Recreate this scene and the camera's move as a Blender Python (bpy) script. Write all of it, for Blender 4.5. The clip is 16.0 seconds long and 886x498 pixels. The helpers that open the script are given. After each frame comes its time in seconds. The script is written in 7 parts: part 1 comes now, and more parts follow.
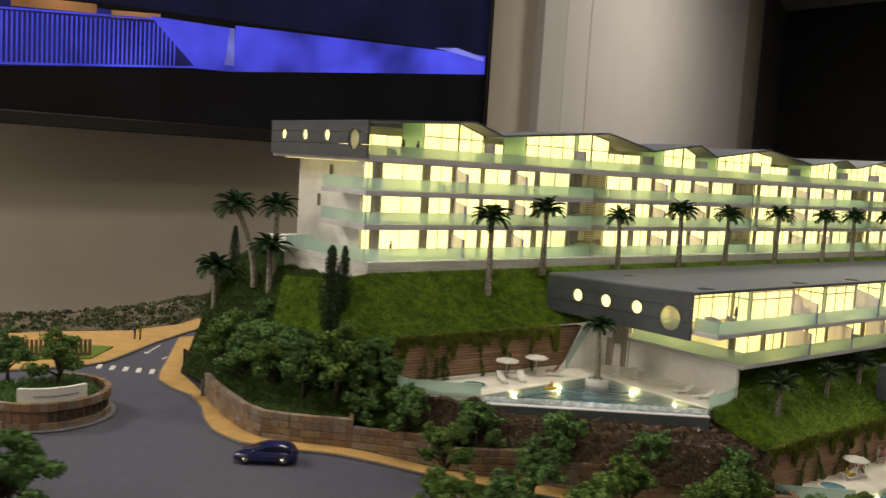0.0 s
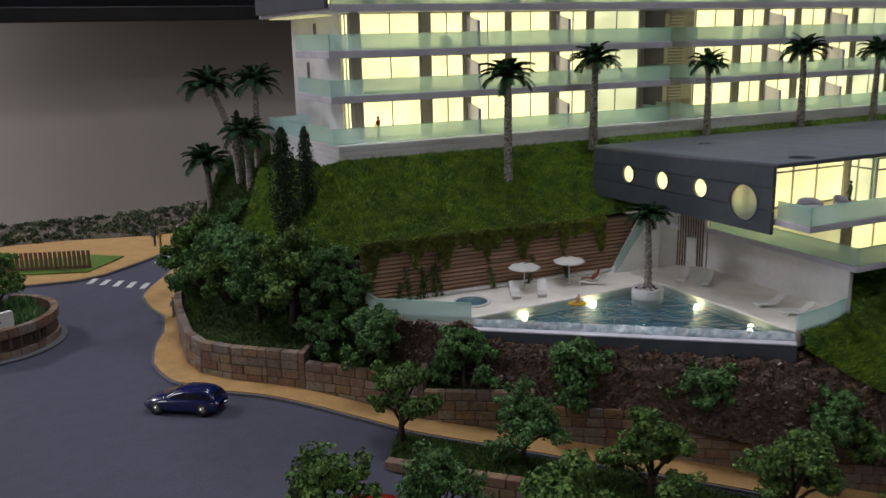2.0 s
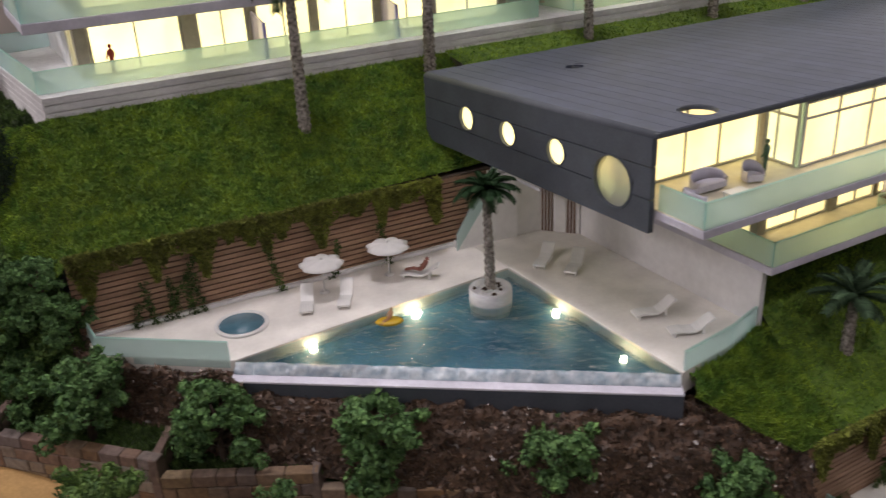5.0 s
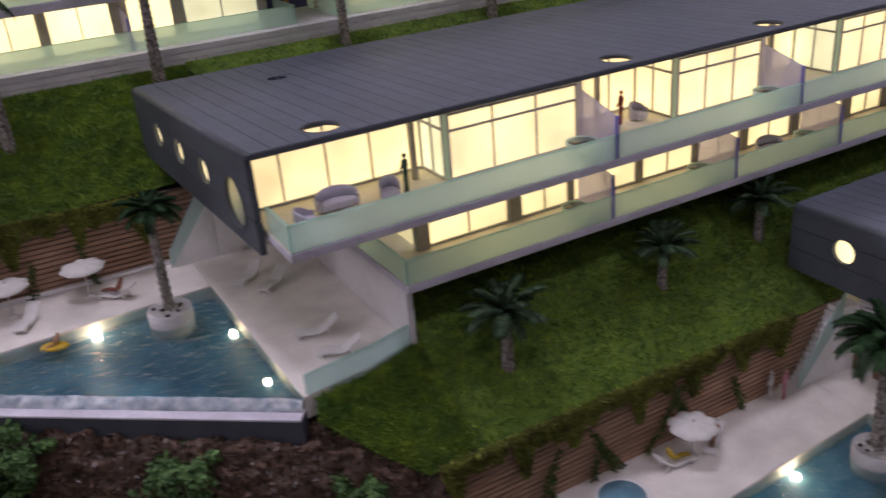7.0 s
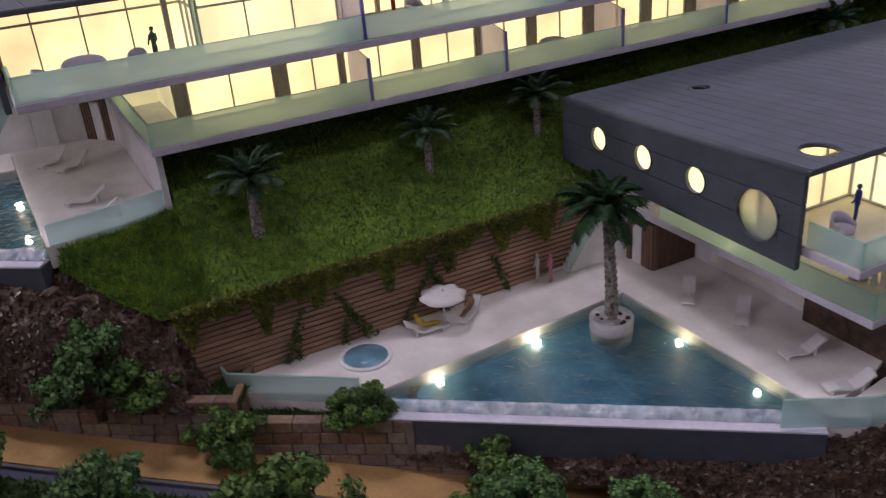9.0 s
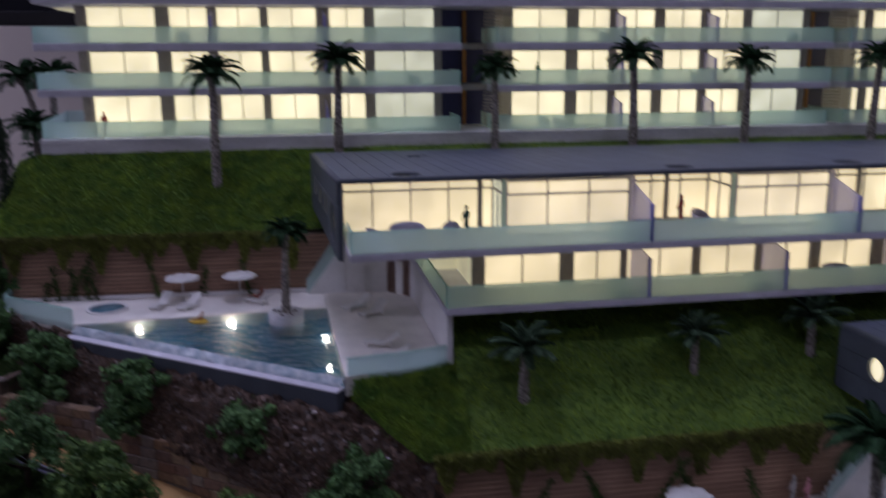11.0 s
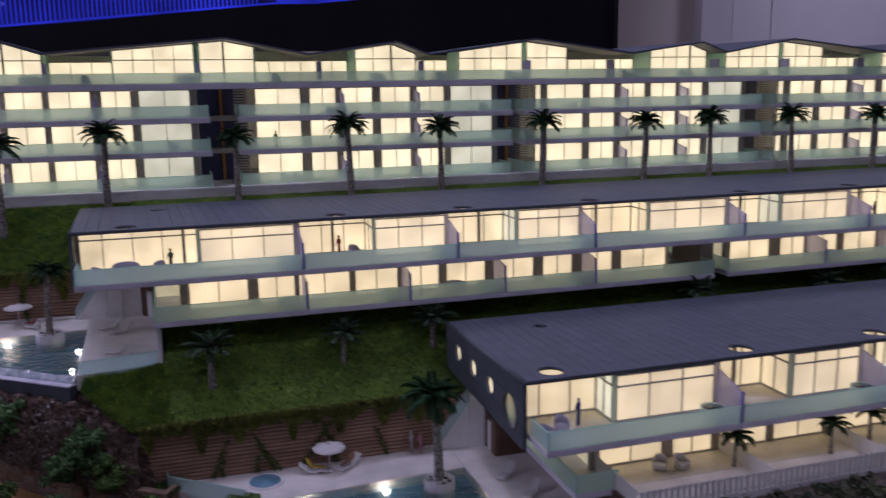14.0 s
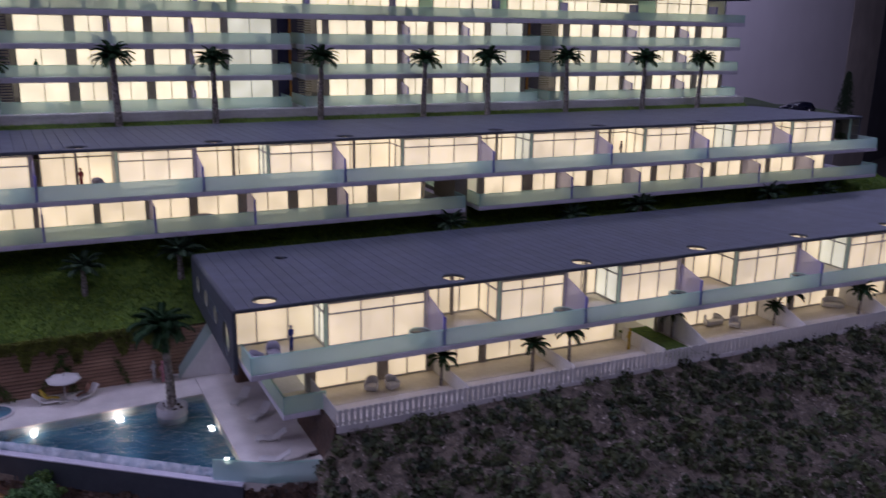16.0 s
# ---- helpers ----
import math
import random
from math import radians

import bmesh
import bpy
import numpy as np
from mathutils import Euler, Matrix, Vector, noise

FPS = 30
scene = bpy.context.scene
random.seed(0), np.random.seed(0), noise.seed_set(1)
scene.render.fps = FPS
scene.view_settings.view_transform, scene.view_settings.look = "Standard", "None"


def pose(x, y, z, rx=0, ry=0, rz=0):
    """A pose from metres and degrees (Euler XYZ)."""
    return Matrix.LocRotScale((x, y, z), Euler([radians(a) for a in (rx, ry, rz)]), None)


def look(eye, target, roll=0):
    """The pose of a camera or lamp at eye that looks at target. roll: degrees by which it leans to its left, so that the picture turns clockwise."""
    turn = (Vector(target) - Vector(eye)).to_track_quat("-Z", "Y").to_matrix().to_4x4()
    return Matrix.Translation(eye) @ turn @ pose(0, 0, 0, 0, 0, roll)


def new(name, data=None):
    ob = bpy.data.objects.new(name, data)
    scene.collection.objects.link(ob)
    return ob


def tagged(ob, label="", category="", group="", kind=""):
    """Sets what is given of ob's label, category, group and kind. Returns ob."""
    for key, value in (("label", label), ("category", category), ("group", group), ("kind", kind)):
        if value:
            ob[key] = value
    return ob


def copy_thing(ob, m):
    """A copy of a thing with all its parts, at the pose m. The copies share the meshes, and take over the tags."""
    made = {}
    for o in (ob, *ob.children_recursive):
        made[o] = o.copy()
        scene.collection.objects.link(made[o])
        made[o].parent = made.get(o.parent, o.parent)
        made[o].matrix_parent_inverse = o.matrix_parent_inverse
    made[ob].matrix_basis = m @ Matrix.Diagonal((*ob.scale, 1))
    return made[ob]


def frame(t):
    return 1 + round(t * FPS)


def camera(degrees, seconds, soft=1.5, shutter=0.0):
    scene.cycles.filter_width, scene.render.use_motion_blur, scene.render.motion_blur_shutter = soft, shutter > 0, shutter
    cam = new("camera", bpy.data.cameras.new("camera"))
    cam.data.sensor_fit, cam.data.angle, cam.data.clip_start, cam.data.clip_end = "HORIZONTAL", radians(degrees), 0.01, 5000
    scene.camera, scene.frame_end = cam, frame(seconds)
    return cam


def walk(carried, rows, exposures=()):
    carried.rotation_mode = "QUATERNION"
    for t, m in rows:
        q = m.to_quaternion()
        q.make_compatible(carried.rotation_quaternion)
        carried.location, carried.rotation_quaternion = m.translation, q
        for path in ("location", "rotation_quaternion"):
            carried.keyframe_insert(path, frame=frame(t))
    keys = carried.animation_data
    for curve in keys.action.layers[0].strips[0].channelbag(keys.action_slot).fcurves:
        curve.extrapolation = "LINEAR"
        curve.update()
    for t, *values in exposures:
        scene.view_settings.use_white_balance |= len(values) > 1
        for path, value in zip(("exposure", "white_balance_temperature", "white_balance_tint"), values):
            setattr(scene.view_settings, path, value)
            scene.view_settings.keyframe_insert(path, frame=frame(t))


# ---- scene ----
cam = camera(54.0, 16.0, 1.3, 0.5)
METRES, EYE, TILT, LEAN, TURN = 8.0, 1.5, 0.0, 0.0, -41.5
PATH = [
    (0, (-0.588, -0.431, 1.083), (0.621, 1.151, 0.889), 3.5),
    (0.5, (-0.493, -0.463, 1.089), (0.597, 1.194, 0.835), 2.0),
    (1, (-0.426, -0.446, 1.069), (0.568, 1.255, 0.728), 1.2),
    (1.5, (-0.391, -0.401, 1.066), (0.481, 1.351, 0.652), -0.7),
    (2, (-0.37, -0.352, 1.065), (0.458, 1.405, 0.588), -1.3),
    (2.5, (-0.349, -0.307, 1.066), (0.435, 1.442, 0.495), -1.5),
    (3, (-0.327, -0.26, 1.078), (0.382, 1.498, 0.441), -2.2),
    (3.5, (-0.298, -0.237, 1.088), (0.398, 1.5, 0.382), -3.5),
    (4, (-0.277, -0.217, 1.086), (0.504, 1.472, 0.352), -3.5),
    (4.5, (-0.235, -0.212, 1.085), (0.607, 1.415, 0.283), -3.2),
    (4.7, (-0.228, -0.217, 1.087), (0.649, 1.381, 0.265), -2.7),
    (6.8, (-0.09, -0.284, 1.091), (0.741, 1.32, 0.233), -5.1),
    (7, (-0.078, -0.292, 1.087), (0.763, 1.31, 0.236), -4.9),
    (7.5, (-0.044, -0.312, 1.083), (0.818, 1.28, 0.234), -4.9),
    (8, (-0.035, -0.331, 1.065), (0.852, 1.227, 0.179), -4.8),
    (8.2, (-0.029, -0.342, 1.059), (0.843, 1.222, 0.169), -5.1),
    (10.3, (0.02, -0.419, 1.037), (0.599, 1.377, 0.372), 0.2),
    (10.5, (0.005, -0.415, 1.038), (0.503, 1.431, 0.453), 0.3),
    (11, (-0.024, -0.41, 1.051), (0.323, 1.509, 0.606), -0.2),
    (11.5, (-0.047, -0.431, 1.071), (0.206, 1.529, 0.761), -0.2),
    (12, (-0.038, -0.469, 1.083), (0.235, 1.493, 0.805), 0.1),
    (12.5, (-0.005, -0.502, 1.091), (0.343, 1.446, 0.803), 0.3),
    (13, (0.026, -0.54, 1.087), (0.45, 1.389, 0.773), -0.1),
    (13.5, (0.044, -0.575, 1.084), (0.537, 1.334, 0.746), -0.7),
    (14, (0.068, -0.606, 1.085), (0.647, 1.27, 0.708), -0.8),
    (14.5, (0.092, -0.622, 1.082), (0.741, 1.224, 0.672), -0.6),
    (15, (0.111, -0.636, 1.086), (0.827, 1.179, 0.645), -0.1),
    (15.5, (0.124, -0.65, 1.089), (0.906, 1.13, 0.62), 0.3),
    (16, (0.143, -0.66, 1.09), (0.992, 1.074, 0.567), 1.3),
]
EXPOSURES = [(0.0, 0.95, 8800, -2), (0.5, 0.80, 8400, -2), (1.0, 0.6, 7500, 1), (2.0, 0.42, 6400, 5), (2.5, 0.58, 6200, 6), (3.0, 0.95, 6700, 8), (3.5, 0.9, 6900, 6), (4.7, 0.9, 6900, 11), (6.8, 0.42, 6400, 26), (8.2, 0.42, 6300, 25), (10.3, 0.35, 6250, 26), (10.6, 0.2, 5900, 26), (11.0, -0.14, 5400, 31), (12.0, -0.03, 5450, 35), (13.5, -0.10, 5500, 37), (16.0, -0.09, 5300, 41)]
walk(cam, [(t, look(eye, target, roll)) for t, eye, target, roll in PATH], EXPOSURES)

# ---- world and light ----
world = bpy.data.worlds.new("world")
scene.world = world
world.use_nodes = True
world.node_tree.nodes["Background"].inputs[0].default_value = (0.5, 0.5, 0.55, 1)
world.node_tree.nodes["Background"].inputs[1].default_value = 0.004


def lamp(name, x, y, z, sx, sy, watts, colour):
    data = bpy.data.lights.new(name, "AREA")
    data.shape, data.size, data.size_y, data.energy, data.color = "RECTANGLE", sx, sy, watts, colour
    ob = new(name, data)
    ob.matrix_basis = pose(x, y, z)
    return ob


# overhead room light from unseen lamps, several added to brighten walls and end faces
for lx, ly, watts, size in ((-3.1, -0.1, 18, 0.9), (-0.7, -0.9, 2.2, 0.25), (1.1, -0.9, 4.5, 0.25), (-0.08, 0.22, 6.2, 0.3), (-1.9, 1.8, 23, 0.4), (0.6, 1.3, 4.5, 0.25), (3.5, 1.5, 20, 0.4), (-0.4, -2.2, 3, 0.25)):
    lamp("ceiling_lamp", lx, ly, 2.77, size, size, watts, (0.97, 0.935, 1.0))


# ---- materials ----
def mat(name, c1, c2=None, rough=0.6, scale=400.0, bump=0.0, bscale=None, metal=0.0, alpha=1.0, glow=None, power=0.0, rnd=0.0, isl=0.0, coat=0.0, spec=0.5, stretch=None, big=0.12, uneven=0.0, spread=42, hue=0.0):
    m = bpy.data.materials.new(name)
    m.use_nodes = True
    nt = m.node_tree
    N, Lk = nt.nodes, nt.links
    p = N["Principled BSDF"]
    p.inputs["Roughness"].default_value, p.inputs["Metallic"].default_value = rough, metal
    p.inputs["Alpha"].default_value, p.inputs["Coat Weight"].default_value = alpha, coat
    p.inputs["Specular IOR Level"].default_value = spec
    c2 = c2 or tuple(0.78 * c for c in c1)
    tc = N.new("ShaderNodeTexCoord")
    mp = N.new("ShaderNodeMapping")
    if stretch:
        mp.inputs["Scale"].default_value = stretch
    Lk.new(tc.outputs["Object"], mp.inputs["Vector"])
    n1 = N.new("ShaderNodeTexNoise")
    n1.inputs["Scale"].default_value, n1.inputs["Detail"].default_value = scale, 5
    Lk.new(mp.outputs[0], n1.inputs["Vector"])
    n2 = N.new("ShaderNodeTexNoise")
    n2.inputs["Scale"].default_value, n2.inputs["Detail"].default_value = scale / 9, 3
    Lk.new(mp.outputs[0], n2.inputs["Vector"])
    ramp = N.new("ShaderNodeValToRGB")
    ramp.color_ramp.elements[0].position, ramp.color_ramp.elements[1].position = 0.32, 0.68
    ramp.color_ramp.elements[0].color, ramp.color_ramp.elements[1].color = (*c2, 1), (*c1, 1)
    Lk.new(n1.outputs["Fac"], ramp.inputs["Fac"])
    hsv = N.new("ShaderNodeHueSaturation")
    Lk.new(ramp.outputs["Color"], hsv.inputs["Color"])
    val = N.new("ShaderNodeMapRange")
    val.inputs["From Min"].default_value, val.inputs["From Max"].default_value = 0.3, 0.7
    val.inputs["To Min"].default_value, val.inputs["To Max"].default_value = 1 - big, 1 + big
    Lk.new(n2.outputs["Fac"], val.inputs["Value"])
    out = val.outputs[0]
    for weight, node, socket in ((rnd, "ShaderNodeObjectInfo", "Random"), (isl, "ShaderNodeNewGeometry", "Random Per Island")):
        if weight:
            src = N.new(node)
            mr = N.new("ShaderNodeMapRange")
            mr.inputs["To Min"].default_value, mr.inputs["To Max"].default_value = 1 - weight, 1 + weight
            Lk.new(src.outputs[socket], mr.inputs["Value"])
            mul = N.new("ShaderNodeMath")
            mul.operation = "MULTIPLY"
            Lk.new(out, mul.inputs[0]), Lk.new(mr.outputs[0], mul.inputs[1])
            out = mul.outputs[0]
    if hue:
        oi = N.new("ShaderNodeObjectInfo")
        wn = N.new("ShaderNodeTexWhiteNoise")
        wn.noise_dimensions = "1D"
        Lk.new(oi.outputs["Random"], wn.inputs["W"])
        for socket, lo, hi, src in (("Hue", 0.5 - hue, 0.5 + hue * 0.5, oi.outputs["Random"]), ("Saturation", 0.45, 1.15, wn.outputs["Value"])):
            hr = N.new("ShaderNodeMapRange")
            hr.inputs["To Min"].default_value, hr.inputs["To Max"].default_value = lo, hi
            Lk.new(src, hr.inputs["Value"])
            Lk.new(hr.outputs[0], hsv.inputs[socket])
    Lk.new(out, hsv.inputs["Value"])
    Lk.new(hsv.outputs["Color"], p.inputs["Base Color"])
    if bump:
        b = N.new("ShaderNodeBump")
        b.inputs["Strength"].default_value, b.inputs["Distance"].default_value = 0.8, bump
        if bscale:
            n3 = N.new("ShaderNodeTexNoise")
            n3.inputs["Scale"].default_value, n3.inputs["Detail"].default_value = bscale, 4
            Lk.new(mp.outputs[0], n3.inputs["Vector"])
            Lk.new(n3.outputs["Fac"], b.inputs["Height"])
        else:
            Lk.new(n1.outputs["Fac"], b.inputs["Height"])
        Lk.new(b.outputs[0], p.inputs["Normal"])
    if glow:
        p.inputs["Emission Color"].default_value = (*glow, 1)
        p.inputs["Emission Strength"].default_value = power
        if uneven:
            ne = N.new("ShaderNodeTexNoise")
            ne.inputs["Scale"].default_value, ne.inputs["Detail"].default_value = spread, 2
            Lk.new(mp.outputs[0], ne.inputs["Vector"])
            me_ = N.new("ShaderNodeMapRange")
            me_.inputs["From Min"].default_value, me_.inputs["From Max"].default_value = 0.3, 0.7
            me_.inputs["To Min"].default_value, me_.inputs["To Max"].default_value = power * (1 - uneven), power * (1 + uneven)
            Lk.new(ne.outputs["Fac"], me_.inputs["Value"])
            Lk.new(me_.outputs[0], p.inputs["Emission Strength"])
    return m


PLASTER = mat("white_plaster", (0.84, 0.84, 0.85), (0.78, 0.78, 0.79), 0.55, 300, 0.0001)
SLABW = mat("white_slab", (0.70, 0.69, 0.78), (0.62, 0.61, 0.70), 0.45, 500, 0.00005)
FLOORW = mat("cream_floor", (0.72, 0.68, 0.56), (0.64, 0.60, 0.50), 0.5, 250)
STONEW = mat("pale_plinth_stone", (0.80, 0.80, 0.82), (0.68, 0.68, 0.70), 0.7, 350, 0.0002, rnd=0.08, stretch=(1, 1, 4))
CLAD = mat("grey_cladding", (0.084, 0.098, 0.122), (0.070, 0.082, 0.102), 0.55, 900, 0.00004, rnd=0.05)
ROOFM = mat("grey_roof_board", (0.094, 0.110, 0.155), (0.080, 0.094, 0.134), 0.6, 700, 0.00005, rnd=0.06)
# near-black colour that stands for the shade inside gaps and slots
DARK = mat("gap_shade_black", (0.02, 0.02, 0.022), (0.015, 0.015, 0.016), 0.8)
FRAMEM = mat("grey_window_frame", (0.48, 0.48, 0.49), (0.42, 0.42, 0.43), 0.5, 500)
PIER = mat("taupe_pier", (0.42, 0.39, 0.34), (0.35, 0.325, 0.285), 0.6, 400)
PANE = mat("lit_acrylic_pane", (0.8, 0.78, 0.7), None, 0.25, 60, glow=(1.0, 0.87, 0.40), power=1.02, uneven=0.22)
PANEM = mat("lit_acrylic_pane_middle", (0.8, 0.78, 0.7), None, 0.25, 60, glow=(1.0, 0.81, 0.35), power=0.84, uneven=0.25)
PANEL = mat("lit_acrylic_pane_lower", (0.8, 0.78, 0.7), None, 0.25, 60, glow=(1.0, 0.80, 0.34), power=0.68, uneven=0.25)
PANEDIM = mat("dim_acrylic_pane", (0.7, 0.72, 0.6), None, 0.25, 60, glow=(0.90, 0.88, 0.48), power=0.66, uneven=0.25)


# the light on these cream walls is put in as dim emission
SIDEP = mat("self_glowing_cream", (0.72, 0.70, 0.5), None, 0.4, 60, glow=(0.95, 0.85, 0.40), power=0.38, uneven=0.25)


def acrylic(name, colour, clear, glow_through=0.6):
    """Frosted coloured acrylic: part clear, part scattering light through itself."""
    m = bpy.data.materials.new(name)
    m.use_nodes = True
    N, Lk = m.node_tree.nodes, m.node_tree.links
    N.remove(N["Principled BSDF"])
    out = N["Material Output"]
    tex = N.new("ShaderNodeTexCoord")
    nz = N.new("ShaderNodeTexNoise")
    nz.inputs["Scale"].default_value, nz.inputs["Detail"].default_value = 60, 4
    Lk.new(tex.outputs["Object"], nz.inputs["Vector"])
    ramp = N.new("ShaderNodeValToRGB")
    ramp.color_ramp.elements[0].color = (*[0.88 * c for c in colour], 1)
    ramp.color_ramp.elements[1].color = (*colour, 1)
    Lk.new(nz.outputs["Fac"], ramp.inputs["Fac"])
    dif, tra, cle, glo = (N.new("ShaderNode" + k) for k in ("BsdfDiffuse", "BsdfTranslucent", "BsdfTransparent", "BsdfGlossy"))
    cle.inputs["Color"].default_value = (*[0.66 + 0.34 * c for c in colour], 1)
    glo.inputs["Roughness"].default_value = 0.12
    Lk.new(ramp.outputs[0], dif.inputs["Color"])
    Lk.new(ramp.outputs[0], tra.inputs["Color"])
    m1, m2, m3 = (N.new("ShaderNodeMixShader") for _ in range(3))
    m1.inputs[0].default_value = glow_through
    Lk.new(dif.outputs[0], m1.inputs[1]), Lk.new(tra.outputs[0], m1.inputs[2])
    m2.inputs[0].default_value = clear
    Lk.new(m1.outputs[0], m2.inputs[1]), Lk.new(cle.outputs[0], m2.inputs[2])
    m3.inputs[0].default_value = 0.05
    Lk.new(m2.outputs[0], m3.inputs[1]), Lk.new(glo.outputs[0], m3.inputs[2])
    Lk.new(m3.outputs[0], out.inputs["Surface"])
    return m


RAIL = acrylic("mint_acrylic", (0.78, 0.98, 0.97), 0.44, 0.72)
FROST = acrylic("frosted_white_acrylic", (0.90, 0.91, 0.84), 0.30, 0.75)
EDGE = acrylic("mint_acrylic_edge", (0.66, 0.90, 0.84), 0.2)
SCREENM = acrylic("lavender_acrylic", (0.76, 0.74, 0.98), 0.44, 0.75)
BLUEEDGE = acrylic("violet_acrylic_edge", (0.42, 0.42, 0.82), 0.1)
SLAT = mat("brown_timber_slat", (0.40, 0.25, 0.165), (0.28, 0.165, 0.105), 0.65, 350, 0.0001, rnd=0.14, stretch=(0.15, 1, 1))
TIMBER = mat("brown_timber", (0.22, 0.13, 0.085), (0.15, 0.09, 0.06), 0.6, 300, 0.0001, stretch=(1, 1, 0.15))
BLOCK = mat("sandstone_block", (0.285, 0.195, 0.12), (0.185, 0.125, 0.082), 0.85, 420, 0.0004, rnd=0.2, hue=0.03)
MORTAR = mat("dark_joint", (0.11, 0.085, 0.065), None, 0.9, 400)
ASPH = mat("model_asphalt", (0.080, 0.081, 0.122), (0.062, 0.063, 0.097), 0.75, 900, 0.00008, big=0.07)
OCHRE = mat("ochre_pavement", (0.52, 0.32, 0.125), (0.44, 0.265, 0.10), 0.8, 800, 0.0001)
KERB = mat("grey_kerb", (0.15, 0.15, 0.17), (0.11, 0.11, 0.13), 0.8, 600)
PAINTW = mat("white_road_paint", (0.75, 0.75, 0.76), (0.6, 0.6, 0.62), 0.7, 900)
DECKW = mat("cream_deck", (0.87, 0.845, 0.80), (0.83, 0.80, 0.75), 0.6, 500, 0.00005)
GRASSG = mat("grass_mat", (0.145, 0.235, 0.026), (0.055, 0.115, 0.016), 0.9, 260, 0.0006, 900, big=0.3)
COVER = mat("dark_ground_cover_leaf", (0.075, 0.135, 0.024), (0.025, 0.055, 0.010), 0.9, 200, isl=0.4, big=0.3)
GRASSB = mat("grass_fibre", (0.250, 0.365, 0.034), (0.065, 0.165, 0.024), 0.85, 120, isl=0.4, big=0.3)
CREEP = mat("brown_green_creeper", (0.230, 0.275, 0.042), (0.110, 0.115, 0.024), 0.9, 150, isl=0.4, big=0.3)
BEDG = mat("dark_groundcover", (0.035, 0.065, 0.014), (0.02, 0.035, 0.008), 0.9, 300, 0.0006, big=0.3)
ROCK = mat("brown_rock", (0.120, 0.070, 0.044), (0.040, 0.025, 0.018), 0.6, 260, 0.0012, 420, big=0.35)
CHIP = mat("brown_rock_chip", (0.140, 0.085, 0.056), (0.036, 0.023, 0.017), 0.35, 300, isl=0.7, spec=0.6)
LEAF = mat("foam_foliage", (0.160, 0.265, 0.056), (0.042, 0.105, 0.026), 0.85, 300, isl=0.4, big=0.25)
LEAFB = mat("bluish_foliage", (0.140, 0.270, 0.080), (0.045, 0.115, 0.040), 0.85, 300, isl=0.4, big=0.25)
CYPR = mat("cypress_foliage", (0.040, 0.072, 0.034), (0.016, 0.034, 0.016), 0.9, 300, isl=0.4)
PALML = mat("palm_frond", (0.030, 0.080, 0.030), (0.012, 0.036, 0.013), 0.8, 300, isl=0.3, spec=0.2)
PALMG = mat("grey_green_palm_frond", (0.085, 0.145, 0.080), (0.035, 0.070, 0.038), 0.8, 300, isl=0.3, spec=0.2)
PALMT = mat("palm_trunk", (0.50, 0.46, 0.42), (0.07, 0.06, 0.05), 0.85, 620, 0.0005)
BARK = mat("brown_bark", (0.075, 0.05, 0.035), (0.04, 0.028, 0.02), 0.9, 500, 0.0003)
SCRUBG = mat("scrub_ground", (0.205, 0.170, 0.130), (0.065, 0.056, 0.045), 0.95, 260, 0.0012, 500, big=0.3)
SCRUBL = mat("scrub_bush", (0.100, 0.118, 0.046), (0.026, 0.042, 0.028), 0.9, 110, isl=0.3, big=0.3)
SCRUBP = mat("scrub_pebble", (0.48, 0.42, 0.36), (0.09, 0.08, 0.07), 0.9, 300, isl=0.5)
WHITE = mat("white_plastic", (0.8, 0.8, 0.79), (0.75, 0.75, 0.74), 0.4, 300)
WALLM = mat("grey_beige_wall", (0.58, 0.52, 0.47), (0.54, 0.485, 0.44), 0.8, 6, big=0.04)
PANELM = mat("pale_wall_panel", (0.66, 0.63, 0.66), (0.63, 0.60, 0.63), 0.7, 6, big=0.04)
WARMP = mat("beige_wall_panel", (0.62, 0.56, 0.50), None, 0.7, 6, big=0.04)
BLACKW = mat("black_cloth", (0.03, 0.03, 0.035), None, 0.9, 8)
BLACKCL = mat("charcoal_wall", (0.13, 0.13, 0.15), None, 0.85, 8)
CEILM = mat("ceiling_paint", (0.55, 0.54, 0.53), None, 0.85, 6)
FLOORM = mat("room_floor", (0.12, 0.115, 0.11), (0.10, 0.095, 0.09), 0.5, 10)
TVB = mat("tv_bezel", (0.02, 0.02, 0.022), None, 0.3, 100, metal=0.4)
RUBBER = mat("black_rubber", (0.02, 0.02, 0.02), None, 0.6)
BLUECAR = mat("dark_blue_paint", (0.008, 0.014, 0.10), (0.006, 0.011, 0.085), 0.2, 100, coat=0.8)
REDCAR = mat("red_paint", (0.32, 0.015, 0.02), (0.28, 0.012, 0.016), 0.2, 100, coat=0.8)
CARGL = mat("car_glass", (0.01, 0.012, 0.03), None, 0.05, 100)
CHROME = mat("chrome", (0.6, 0.6, 0.62), None, 0.2, 100, metal=1.0)
LAMPW = mat("pool_lamp", (1, 1, 0.95), None, 0.3, 100, glow=(1.0, 0.74, 0.42), power=26)
DOORB = mat("blue_door", (0.02, 0.025, 0.11), None, 0.5, 200)
ORANGE = mat("orange_post", (0.42, 0.19, 0.04), None, 0.6, 200)


